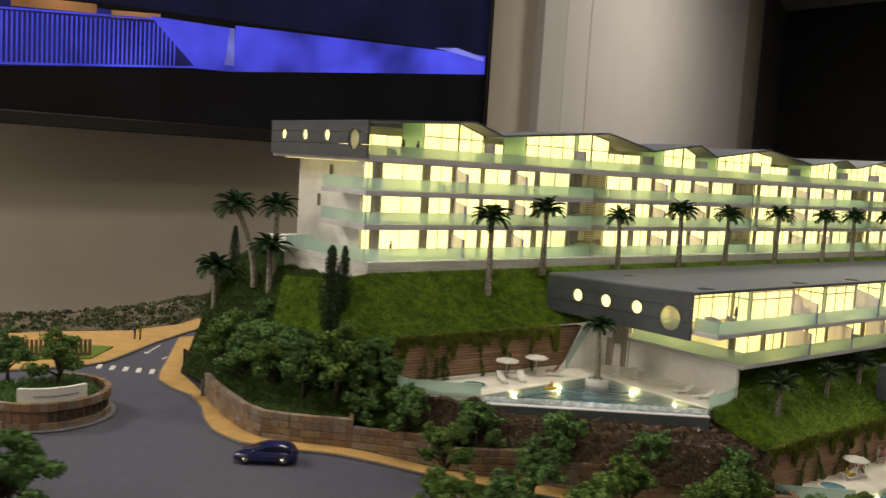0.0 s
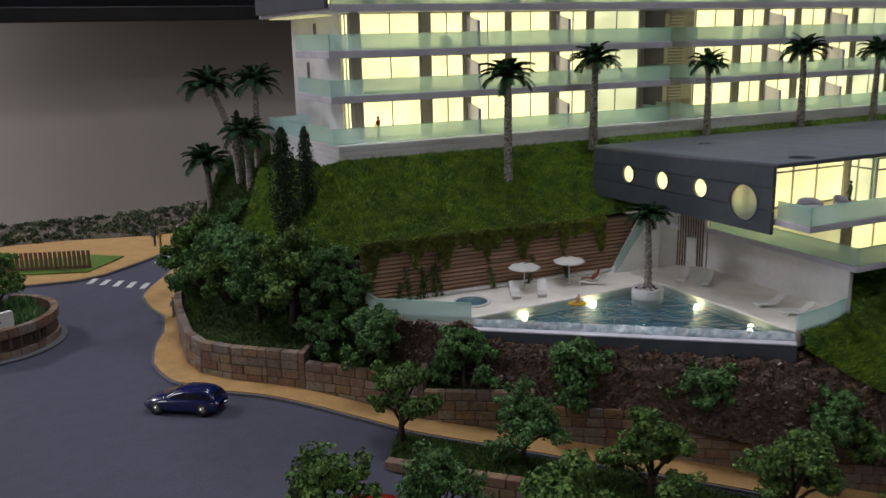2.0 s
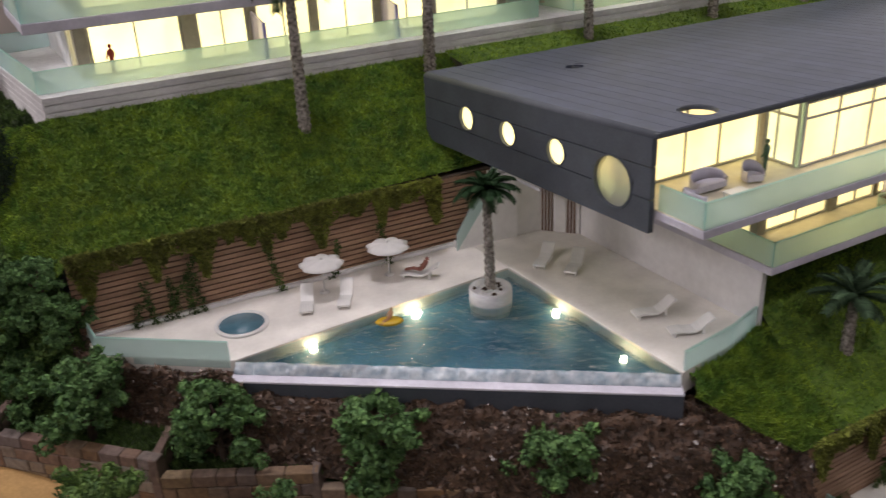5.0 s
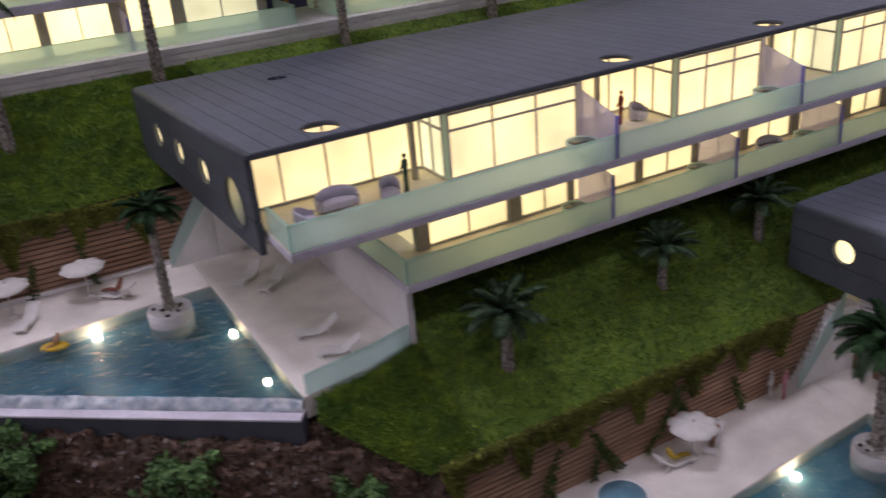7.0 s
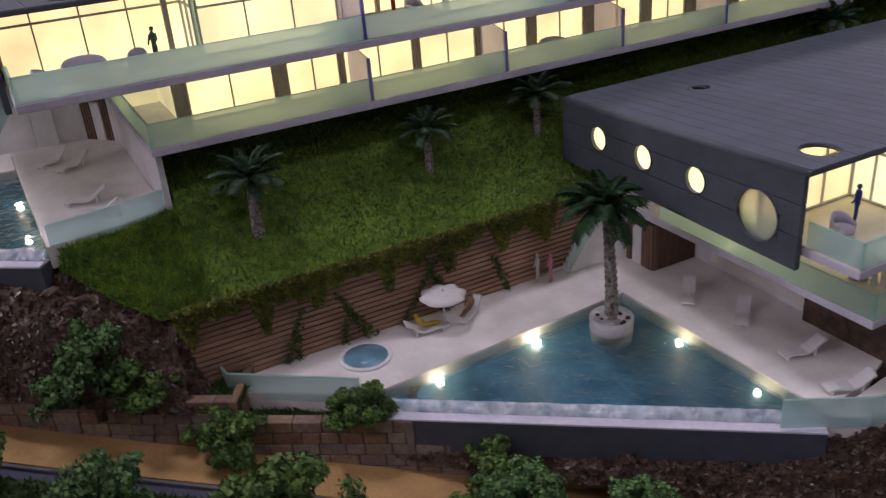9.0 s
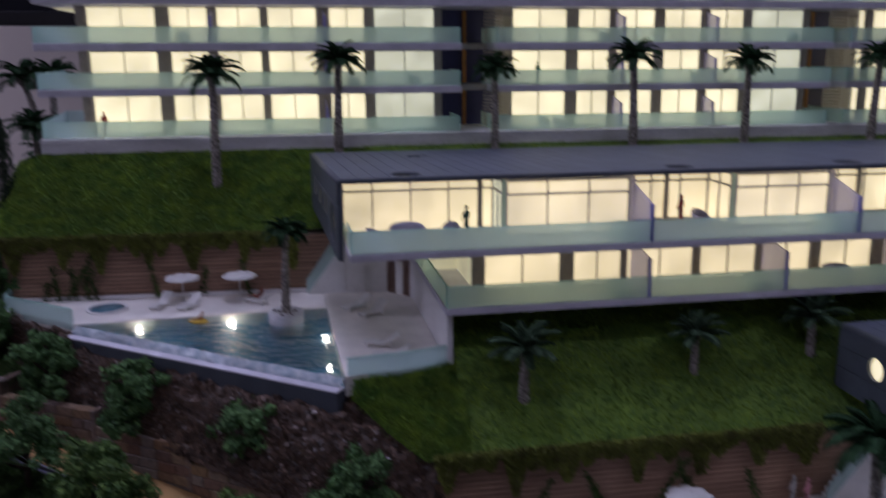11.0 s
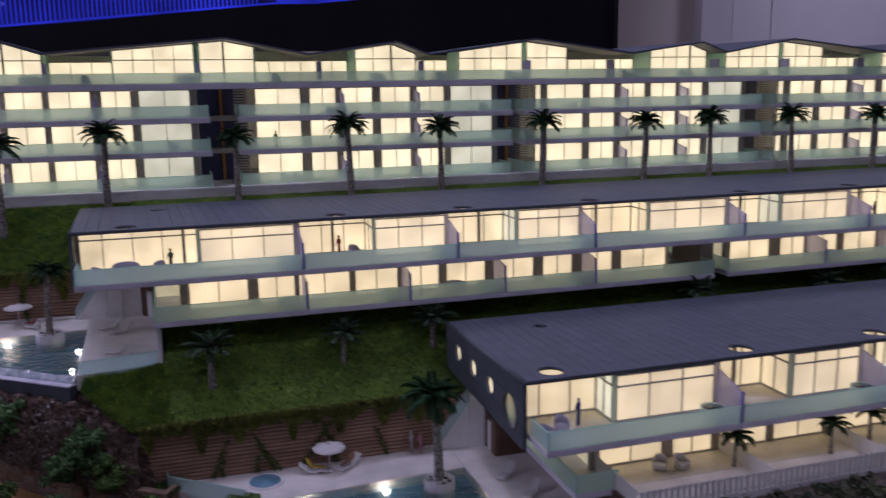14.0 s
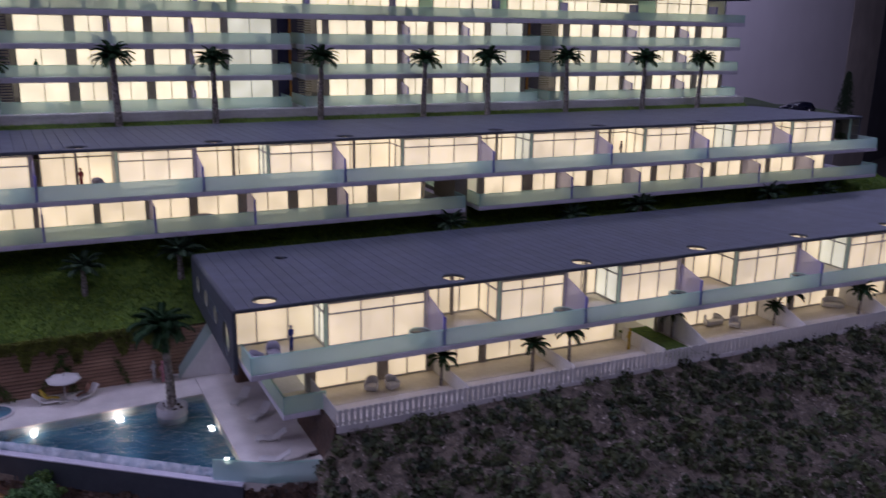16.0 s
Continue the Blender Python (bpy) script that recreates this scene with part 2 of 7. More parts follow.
def water_material():
    """Clear rippled resin: see-through, with a glossy skin."""
    m = bpy.data.materials.new("pool_water")
    m.use_nodes = True
    N, Lk = m.node_tree.nodes, m.node_tree.links
    N.remove(N["Principled BSDF"])
    tex = N.new("ShaderNodeTexCoord")
    hs = []
    for sc in (60, 170):
        nz = N.new("ShaderNodeTexNoise")
        nz.inputs["Scale"].default_value, nz.inputs["Detail"].default_value = sc, 3
        Lk.new(tex.outputs["Object"], nz.inputs["Vector"])
        hs.append(nz)
    add = N.new("ShaderNodeMath")
    add.operation = "ADD"
    Lk.new(hs[0].outputs["Fac"], add.inputs[0]), Lk.new(hs[1].outputs["Fac"], add.inputs[1])
    bp = N.new("ShaderNodeBump")
    bp.inputs["Strength"].default_value, bp.inputs["Distance"].default_value = 1.0, 0.0026
    Lk.new(add.outputs[0], bp.inputs["Height"])
    cle, glo, ref, mix, mix2, fr = (N.new("ShaderNode" + k) for k in ("BsdfTransparent", "BsdfGlossy", "BsdfRefraction", "MixShader", "MixShader", "Fresnel"))
    cle.inputs["Color"].default_value = (0.72, 0.90, 0.96, 1)
    ref.inputs["Color"].default_value = (0.72, 0.90, 0.96, 1)
    ref.inputs["IOR"].default_value, ref.inputs["Roughness"].default_value = 1.12, 0.06
    glo.inputs["Roughness"].default_value = 0.03
    fr.inputs["IOR"].default_value = 1.6
    for k in (glo, ref, fr):
        Lk.new(bp.outputs[0], k.inputs["Normal"])
    mix2.inputs[0].default_value = 0.55
    Lk.new(cle.outputs[0], mix2.inputs[1]), Lk.new(ref.outputs[0], mix2.inputs[2])
    Lk.new(fr.outputs[0], mix.inputs[0])
    Lk.new(mix2.outputs[0], mix.inputs[1]), Lk.new(glo.outputs[0], mix.inputs[2])
    Lk.new(mix.outputs[0], N["Material Output"].inputs["Surface"])
    return m


WATER = water_material()
# noise between two blues paints wavering water light into the colour
POOLF = mat("pool_blue_painted_caustics", (0.165, 0.325, 0.405), (0.066, 0.168, 0.235), 0.25, 60, 0.0008, 260, big=0.35)
RESIN = mat("clear_resin_foam", (0.62, 0.68, 0.72), (0.28, 0.38, 0.46), 0.12, 200, 0.0008, 300, big=0.3)


# ---- mesh helpers ----
def mesh_of(name, verts, faces, material, smooth=False):
    me = bpy.data.meshes.new(name)
    me.from_pydata([tuple(v) for v in verts], [], [tuple(f) for f in faces])
    me.materials.append(material)
    if smooth:
        me.polygons.foreach_set("use_smooth", [True] * len(me.polygons))
    me.update()
    return me


def thing(name, at, label, category, group="", kind=""):
    ob = new(name)
    ob.empty_display_size = 0.01
    ob.matrix_basis = pose(*at)
    return tagged(ob, label, category, group, kind)


def under(ob, parent, label=""):
    """Hangs ob under parent, keeping where it stands."""
    base = Matrix.Identity(4)
    chain, p = [], parent
    while p is not None:
        chain.append(p)
        p = p.parent
    for p in reversed(chain):
        base = base @ p.matrix_parent_inverse @ p.matrix_basis
    ob.parent = parent
    ob.matrix_parent_inverse = base.inverted()
    if label:
        ob["label"] = label
    return ob


def part(name, data, parent, label=""):
    return under(new(name, data), parent, label)


BOXF = [(0, 3, 2, 1), (4, 5, 6, 7), (0, 1, 5, 4), (1, 2, 6, 5), (2, 3, 7, 6), (3, 0, 4, 7)]


def box(name, x0, y0, z0, x1, y1, z1, material, bevel=0.0, seg=2):
    v = [(x0, y0, z0), (x1, y0, z0), (x1, y1, z0), (x0, y1, z0), (x0, y0, z1), (x1, y0, z1), (x1, y1, z1), (x0, y1, z1)]
    me = mesh_of(name, v, BOXF, material)
    if bevel:
        bm = bmesh.new()
        bm.from_mesh(me)
        bmesh.ops.bevel(bm, geom=bm.edges[:], offset=bevel, segments=seg, affect="EDGES", profile=0.5)
        bm.to_mesh(me)
        bm.free()
    return me


def prism(name, poly, z0, z1, material, bevel=0.0):
    """A flat polygon (anticlockwise from above) raised from z0 to z1; z1 may be a list."""
    n = len(poly)
    tops = z1 if isinstance(z1, (list, tuple)) else [z1] * n
    bots = z0 if isinstance(z0, (list, tuple)) else [z0] * n
    v = [(*p, b) for p, b in zip(poly, bots)] + [(*p, t) for p, t in zip(poly, tops)]
    f = [tuple(range(n))[::-1], tuple(range(n, 2 * n))] + [(i, (i + 1) % n, n + (i + 1) % n, n + i) for i in range(n)]
    me = mesh_of(name, v, f, material)
    if bevel:
        bm = bmesh.new()
        bm.from_mesh(me)
        bmesh.ops.bevel(bm, geom=bm.edges[:], offset=bevel, segments=2, affect="EDGES", profile=0.5)
        bm.to_mesh(me)
        bm.free()
    return me


def wall_mesh(name, a, b, z0, z1, thick, material, bevel=0.0):
    """An upright slab from a to b in plan; thick goes to its left."""
    d = (Vector(b) - Vector(a)).normalized()
    n = Vector((-d.y, d.x)) * thick
    return prism(name, [tuple(a), tuple(b), (b[0] + n.x, b[1] + n.y), (a[0] + n.x, a[1] + n.y)], z0, z1, material, bevel)


def lathe(name, profile, material, n=20, at=(0, 0, 0), smooth=True):
    v, f = [], []
    for r, z in profile:
        for i in range(n):
            a = 2 * math.pi * i / n
            v.append((at[0] + r * math.cos(a), at[1] + r * math.sin(a), at[2] + z))
    for k in range(len(profile) - 1):
        for i in range(n):
            j = (i + 1) % n
            f.append((k * n + i, k * n + j, (k + 1) * n + j, (k + 1) * n + i))
    f.append(tuple(range(n))[::-1])
    f.append(tuple(range((len(profile) - 1) * n, len(profile) * n)))
    return mesh_of(name, v, f, material, smooth)


def tube(name, pts, radii, material, n=8):
    v, f = [], []
    for k, (p, r) in enumerate(zip(pts, radii)):
        p = Vector(p)
        d = (Vector(pts[min(k + 1, len(pts) - 1)]) - Vector(pts[max(k - 1, 0)])).normalized()
        s = d.cross(Vector((0.3, 0.9, 0.2))).normalized()
        t = d.cross(s)
        for i in range(n):
            a = 2 * math.pi * i / n
            v.append(p + r * (math.cos(a) * s + math.sin(a) * t))
    for k in range(len(pts) - 1):
        for i in range(n):
            j = (i + 1) % n
            f.append((k * n + i, k * n + j, (k + 1) * n + j, (k + 1) * n + i))
    f.append(tuple(range(n))[::-1])
    f.append(tuple(range((len(pts) - 1) * n, len(pts) * n)))
    return mesh_of(name, v, f, material, True)


def join(name, meshes, material=None):
    bm = bmesh.new()
    mats = []
    for me in meshes:
        first = len(bm.faces)
        bm.from_mesh(me)
        bm.faces.ensure_lookup_table()
        m = me.materials[0]
        if m not in mats:
            mats.append(m)
        for fc in bm.faces[first:]:
            fc.material_index = mats.index(m)
    out = bpy.data.meshes.new(name)
    bm.to_mesh(out)
    bm.free()
    for m in mats:
        out.materials.append(m)
    return out


def along(poly, n):
    """n points evenly along a polyline in 3D."""
    pts = [Vector(p) for p in poly]
    run = [0.0]
    for a, b in zip(pts, pts[1:]):
        run.append(run[-1] + (b - a).length)
    out = []
    for i in range(n):
        s = run[-1] * i / (n - 1)
        k = max(j for j in range(len(run)) if run[j] <= s + 1e-9)
        k = min(k, len(pts) - 2)
        u = (s - run[k]) / max(1e-9, run[k + 1] - run[k])
        out.append(pts[k].lerp(pts[k + 1], min(1.0, u)))
    return out


def loft(name, curves, nu, per, material, rough=0.0, scale=60.0, pin=True):
    """A surface through polylines, each resampled to nu points, with per rows between two of them."""
    rows = [along(c, nu) for c in curves]
    grid = []
    for a, b in zip(rows, rows[1:]):
        for k in range(per):
            grid.append([p.lerp(q, k / per) for p, q in zip(a, b)])
    grid.append(rows[-1])
    v = []
    for r, row in enumerate(grid):
        for p in row:
            w = 0.0 if pin and r in (0, len(grid) - 1) else 1.0
            d = w * rough * (noise.noise(p * scale) + 0.5 * noise.noise(p * scale * 2.3))
            v.append(p + Vector((0.4 * d, -0.4 * d, d)))
    f = [(r * nu + i, r * nu + i + 1, (r + 1) * nu + i + 1, (r + 1) * nu + i) for r in range(len(grid) - 1) for i in range(nu - 1)]
    return mesh_of(name, v, f, material, True)


def scatter(me, count, rng):
    """count random places and normals on a mesh, evenly by area."""
    me.calc_loop_triangles()
    co = np.array([v.co[:] for v in me.vertices])
    tri = np.array([t.vertices[:] for t in me.loop_triangles])
    a, b, c = co[tri[:, 0]], co[tri[:, 1]], co[tri[:, 2]]
    nrm = np.cross(b - a, c - a)
    area = np.linalg.norm(nrm, axis=1)
    pick = rng.choice(len(tri), count, p=area / area.sum())
    u, w = rng.random(count), rng.random(count)
    flip = u + w > 1
    u[flip], w[flip] = 1 - u[flip], 1 - w[flip]
    pts = a[pick] + u[:, None] * (b - a)[pick] + w[:, None] * (c - a)[pick]
    n = nrm[pick] / area[pick][:, None]
    n[n[:, 2] < 0] *= -1
    return pts, n


def tri_mesh(name, tris, material):
    """A mesh of loose triangles from an array (n, 3, 3)."""
    n = len(tris)
    me = bpy.data.meshes.new(name)
    me.vertices.add(3 * n), me.loops.add(3 * n), me.polygons.add(n)
    me.vertices.foreach_set("co", np.asarray(tris, np.float32).ravel())
    me.loops.foreach_set("vertex_index", np.arange(3 * n, dtype=np.int32))
    me.polygons.foreach_set("loop_start", np.arange(0, 3 * n, 3, dtype=np.int32))
    me.materials.append(material)
    me.update(calc_edges=True)
    me.validate()
    return me


def blades(name, me, count, length, width, material, seed, lean=0.6):
    rng = np.random.default_rng(seed)
    p, n = scatter(me, count, rng)
    up = n * 0.6 + np.array([0, 0, 0.3]) + rng.normal(0, lean * 0.75, (count, 3))
    up /= np.linalg.norm(up, axis=1)[:, None]
    side = np.cross(up, rng.normal(0, 1, (count, 3)))
    side /= np.linalg.norm(side, axis=1)[:, None]
    ln = length * (0.5 + rng.random(count))[:, None]
    tris = np.stack([p - side * width - up * 0.0003, p + side * width - up * 0.0003, p + up * ln], 1)
    return tri_mesh(name, tris, material)


def leaf_cloud(centres, radii, per, size, rng, flat=0.8):
    """Small leaf triangles spread over and in a heap of lobes."""
    out = []
    for c, r in zip(centres, radii):
        d = rng.normal(0, 1, (per, 3))
        d /= np.linalg.norm(d, axis=1)[:, None]
        rad = r * (0.55 + 0.55 * rng.random(per) ** 0.6)
        p = np.asarray(c) + d * rad[:, None] * np.array([1, 1, flat])
        t = rng.normal(0, 1, (per, 3))
        t /= np.linalg.norm(t, axis=1)[:, None]
        t = t * 0.8 + d * 0.3
        s = np.cross(t, d + rng.normal(0, 0.5, (per, 3)))
        s /= np.linalg.norm(s, axis=1)[:, None] + 1e-9
        sz = size * (0.6 + 0.8 * rng.random(per))[:, None]
        out.append(np.stack([p - s * sz * 0.6, p + s * sz * 0.6, p + t * sz], 1))
        out.append(np.stack([p + s * sz * 0.6, p - s * sz * 0.2 + d * sz * 0.5, p + t * sz * 0.7 + d * sz * 0.6], 1))
    return np.concatenate(out)


# ---- room ----
tagged(new("floor", box("floor", -3.5, -3.0, -0.05, 7.4, 4.9, 0, FLOORM)), "dark smooth exhibition room floor", "floor", kind="structure")
tagged(new("ceiling", box("ceiling", -3.5, -3.0, 2.8, 7.4, 4.9, 2.85, CEILM)), "plain pale painted ceiling of the room", "ceiling", kind="structure")
tagged(new("wall_north", box("wall_north", -3.5, 2.45, 0, 2.05, 2.6, 2.8, WALLM)), "grey beige painted wall behind the screen", "wall", kind="structure")
tagged(new("wall_panel", box("wall_panel", 2.052, 2.40, 0, 2.19, 2.6, 2.8, PANELM, 0.004)), "pale grey wall panel with upright joint", "wall panel", kind="structure")
# beyond the joint the wall turns away from the screen
for p, q, material, label in (((2.196, 2.405), (2.45, 2.506), PANELM, "pale grey narrow wall panel"), ((2.456, 2.509), (5.22, 3.566), PANELM, "pale grey wide wall panel"), ((5.226, 3.569), (6.09, 4.01), WARMP, "beige narrow wall panel"), ((6.095, 4.012), (7.4, 4.62), BLACKCL, "black matt wall beside the panels")):
    tagged(new("wall_panel", wall_mesh("wall_panel", p, q, 0, 2.8, 0.15, material, 0.004)), label, "wall panel", kind="structure")
tagged(new("wall_south", box("wall_south", -3.5, -3.1, 0, 7.4, -3.0, 2.8, WALLM)), "grey beige painted wall", "wall", kind="structure")
tagged(new("wall_west", box("wall_west", -3.6, -3.1, 0, -3.5, 2.6, 2.8, WALLM)), "grey beige painted wall", "wall", kind="structure")
tagged(new("wall_east", box("wall_east", 7.4, -3.1, 0, 7.5, 4.9, 2.8, BLACKW)), "black matt wall", "wall", kind="structure")

# wall screen
TX0, TX1, TY, TZ0, TZ1 = -0.82, 1.56, 2.15, 1.12, 2.46
tv = thing("television", (0.37, TY + 0.05, TZ0), "large black wall television showing a blue lit terrace at night", "television")
part("case", box("case", TX0, TY + 0.012, TZ0, TX1, TY + 0.07, TZ1, TVB, 0.004), tv)
part("wall_mount", box("wall_mount", -0.1, TY + 0.071, 1.5, 0.8, 2.449, 2.1, TVB, 0.004), tv)
part("bezel", box("bezel", TX0, TY, TZ0, TX1, TY + 0.0115, TZ0 + 0.038, TVB, 0.003), tv, "black lower bezel of the screen")
part("bezel", box("bezel", TX0, TY, TZ1 - 0.012, TX1, TY + 0.0115, TZ1, TVB, 0.003), tv)
part("bezel", box("bezel", TX0, TY, TZ0 + 0.0385, TX0 + 0.014, TY + 0.0115, TZ1 - 0.0125, TVB, 0.003), tv)
part("bezel", box("bezel", TX1 - 0.014, TY, TZ0 + 0.0385, TX1, TY + 0.0115, TZ1 - 0.0125, TVB, 0.003), tv)


def glow_mat(name, colour, power, spread=2.6):
    return mat(name, tuple(0.006 for _ in colour), None, 0.35, 40, glow=colour, power=power, uneven=0.55, spread=spread, spec=0.12)


SBLACK = glow_mat("screen_black", (0.01, 0.01, 0.02), 0.08)
SBLUE = glow_mat("screen_blue", (0.035, 0.045, 0.62), 0.62, 5)
SBLUE2 = glow_mat("screen_dark_blue", (0.010, 0.012, 0.13), 0.5, 7)
SNIGHT = glow_mat("screen_night_sky", (0.006, 0.008, 0.05), 0.35)
SPALE = glow_mat("screen_pale_blue", (0.16, 0.18, 0.85), 0.42, 9)
SBROWN = glow_mat("screen_brown", (0.50, 0.24, 0.13), 0.32, 6)


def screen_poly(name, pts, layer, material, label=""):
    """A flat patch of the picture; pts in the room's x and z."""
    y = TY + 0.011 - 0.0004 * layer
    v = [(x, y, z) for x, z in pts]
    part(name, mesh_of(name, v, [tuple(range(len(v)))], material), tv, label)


XL, XR, ZT = TX0 + 0.014, TX1 - 0.014, TZ1 - 0.012
screen_poly("display", [(XL, TZ0 + 0.038), (XR, TZ0 + 0.038), (XR, ZT), (XL, ZT)], 0, SBLACK, "glossy black display")
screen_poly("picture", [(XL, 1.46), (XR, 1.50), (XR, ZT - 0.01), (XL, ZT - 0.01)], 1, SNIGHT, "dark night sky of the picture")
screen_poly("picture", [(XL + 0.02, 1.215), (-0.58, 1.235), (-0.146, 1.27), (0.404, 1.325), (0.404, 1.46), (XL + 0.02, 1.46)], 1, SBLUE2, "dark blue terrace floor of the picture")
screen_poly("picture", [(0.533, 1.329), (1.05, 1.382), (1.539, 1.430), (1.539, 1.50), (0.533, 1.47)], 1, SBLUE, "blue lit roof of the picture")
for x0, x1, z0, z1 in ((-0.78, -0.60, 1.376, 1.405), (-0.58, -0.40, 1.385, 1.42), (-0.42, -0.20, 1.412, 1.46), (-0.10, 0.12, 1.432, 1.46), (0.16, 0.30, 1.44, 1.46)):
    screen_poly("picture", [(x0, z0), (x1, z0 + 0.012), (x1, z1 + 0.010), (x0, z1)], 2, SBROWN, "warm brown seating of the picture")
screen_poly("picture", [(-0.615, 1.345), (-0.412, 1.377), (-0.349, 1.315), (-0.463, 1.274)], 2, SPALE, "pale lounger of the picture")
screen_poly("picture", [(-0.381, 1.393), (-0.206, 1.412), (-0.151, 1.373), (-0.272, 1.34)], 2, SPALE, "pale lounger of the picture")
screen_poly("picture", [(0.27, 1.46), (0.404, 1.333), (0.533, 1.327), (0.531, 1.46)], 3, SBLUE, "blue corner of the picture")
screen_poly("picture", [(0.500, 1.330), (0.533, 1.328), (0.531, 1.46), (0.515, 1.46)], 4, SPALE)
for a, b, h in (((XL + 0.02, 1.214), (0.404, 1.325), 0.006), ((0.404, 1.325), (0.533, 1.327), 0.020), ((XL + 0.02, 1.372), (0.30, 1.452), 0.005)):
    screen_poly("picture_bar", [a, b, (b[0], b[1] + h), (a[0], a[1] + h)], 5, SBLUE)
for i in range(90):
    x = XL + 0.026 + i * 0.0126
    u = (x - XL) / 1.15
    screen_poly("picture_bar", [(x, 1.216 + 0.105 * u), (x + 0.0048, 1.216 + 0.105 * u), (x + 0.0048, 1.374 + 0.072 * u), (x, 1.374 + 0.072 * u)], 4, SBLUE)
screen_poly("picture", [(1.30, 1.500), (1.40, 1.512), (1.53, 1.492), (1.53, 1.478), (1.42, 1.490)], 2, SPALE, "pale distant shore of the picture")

# ---- model table ----
tagged(new("model_table", box("model_table", -0.64, -0.97, 0, 1.2, 0.84, 0.70, BLACKW, 0.004)), "black covered table that carries the scale model", "table")
tagged(new("model_base", box("model_base", -0.615, -0.2, 0.7005, 1.16, 0.775, 0.762, BLACKW)), "black base board under the scale model", "base board", kind="structure")


def zroad(x, y):
    s = (x + 0.238) * 0.845 - (y - 0.131) * 0.536
    return 0.858 - 0.135 * (s + math.sqrt(s * s + 0.0006)) / 2


def sheet(name, x0, x1, y0, y1, nx, ny, zf, material):
    v = [(x0 + (x1 - x0) * i / nx, y0 + (y1 - y0) * j / ny) for j in range(ny + 1) for i in range(nx + 1)]
    v = [(x, y, zf(x, y)) for x, y in v]
    f = [(j * (nx + 1) + i, j * (nx + 1) + i + 1, (j + 1) * (nx + 1) + i + 1, (j + 1) * (nx + 1) + i) for j in range(ny) for i in range(nx)]
    return mesh_of(name, v, f, material, True)


tagged(new("road", sheet("road", -0.62, 0.35, -0.95, 0.74, 50, 80, zroad, ASPH)), "grey matt model road surface", "road", kind="structure")

# kerb line of the pavement beside the planters, then the planters' front
KERBL = [(-0.215, 0.56), (-0.245, 0.50), (-0.272, 0.445), (-0.290, 0.410), (-0.300, 0.385), (-0.299, 0.350), (-0.292, 0.318), (-0.298, 0.280), (-0.309, 0.248), (-0.314, 0.215), (-0.309, 0.182), (-0.287, 0.152), (-0.262, 0.132), (-0.236, 0.104), (-0.196, 0.062), (-0.142, 0.026), (-0.090, -0.010), (-0.030, -0.052), (0.04, -0.098), (0.10, -0.138), (0.20, -0.205), (0.30, -0.27)]
FRONT = [(-0.190, 0.56), (-0.222, 0.50), (-0.252, 0.445), (-0.272, 0.405), (-0.276, 0.370), (-0.278, 0.345), (-0.284, 0.312), (-0.290, 0.275), (-0.2925, 0.240), (-0.294, 0.206), (-0.289, 0.182), (-0.274, 0.163), (-0.256, 0.147), (-0.237, 0.130), (-0.184, 0.074), (-0.129, 0.042), (-0.078, 0.008), (-0.018, -0.034), (0.05, -0.080), (0.11, -0.120), (0.21, -0.187), (0.31, -0.252)]


def ribbon(name, a, b, lift, depth, material):
    """A band between two lines in plan that lies on the road's height, with a drop at its first edge."""
    n = 90
    pa, pb = along([(*p, 0) for p in a], n), along([(*p, 0) for p in b], n)
    v = []
    for p, q in zip(pa, pb):
        zp = zroad(p.x, p.y) + lift
        v += [(p.x, p.y, zp - depth), (p.x, p.y, zp), (q.x, q.y, zroad(q.x, q.y) + lift), (q.x, q.y, zroad(q.x, q.y) + lift - depth)]
    f = []
    for i in range(n - 1):
        for k in range(3):
            f.append((4 * i + k, 4 * i + k + 1, 4 * i + k + 5, 4 * i + k + 4))
    return mesh_of(name, v, f, material)


def offset(line, d):
    out = []
    for i, p in enumerate(line):
        a, b = Vector(line[max(0, i - 1)]), Vector(line[min(len(line) - 1, i + 1)])
        t = (b - a).normalized()
        out.append((p[0] - t.y * d, p[1] + t.x * d))
    return out


tagged(new("pavement", ribbon("pavement", KERBL, FRONT, 0.0024, 0.004, OCHRE)), "ochre sand coloured pavement with a curved edge", "pavement", kind="structure")
tagged(new("kerb", ribbon("kerb", offset(KERBL, -0.0018), offset(KERBL, -0.0002), 0.0018, 0.004, KERB)), "grey kerb along the ochre pavement", "kerb", kind="structure")

# far ochre pavement behind the road
FARK = [(-0.60, 0.500), (-0.48, 0.478), (-0.384, 0.470), (-0.350, 0.466), (-0.324, 0.474), (-0.290, 0.505), (-0.250, 0.545), (-0.180, 0.600), (-0.110, 0.658), (0.0, 0.74)]
FARB = [(-0.60, 0.655), (-0.48, 0.650), (-0.417, 0.648), (-0.380, 0.648), (-0.342, 0.642), (-0.300, 0.630), (-0.255, 0.618), (-0.190, 0.635), (-0.120, 0.690), (-0.02, 0.77)]
tagged(new("pavement", ribbon("pavement", FARK, FARB, 0.0024, 0.004, OCHRE)), "ochre pavement across the road", "pavement", kind="structure")
tagged(new("kerb", ribbon("kerb", offset(FARK, -0.0018), offset(FARK, -0.0002), 0.0018, 0.004, KERB)), "grey kerb of the ochre pavement", "kerb", kind="structure")

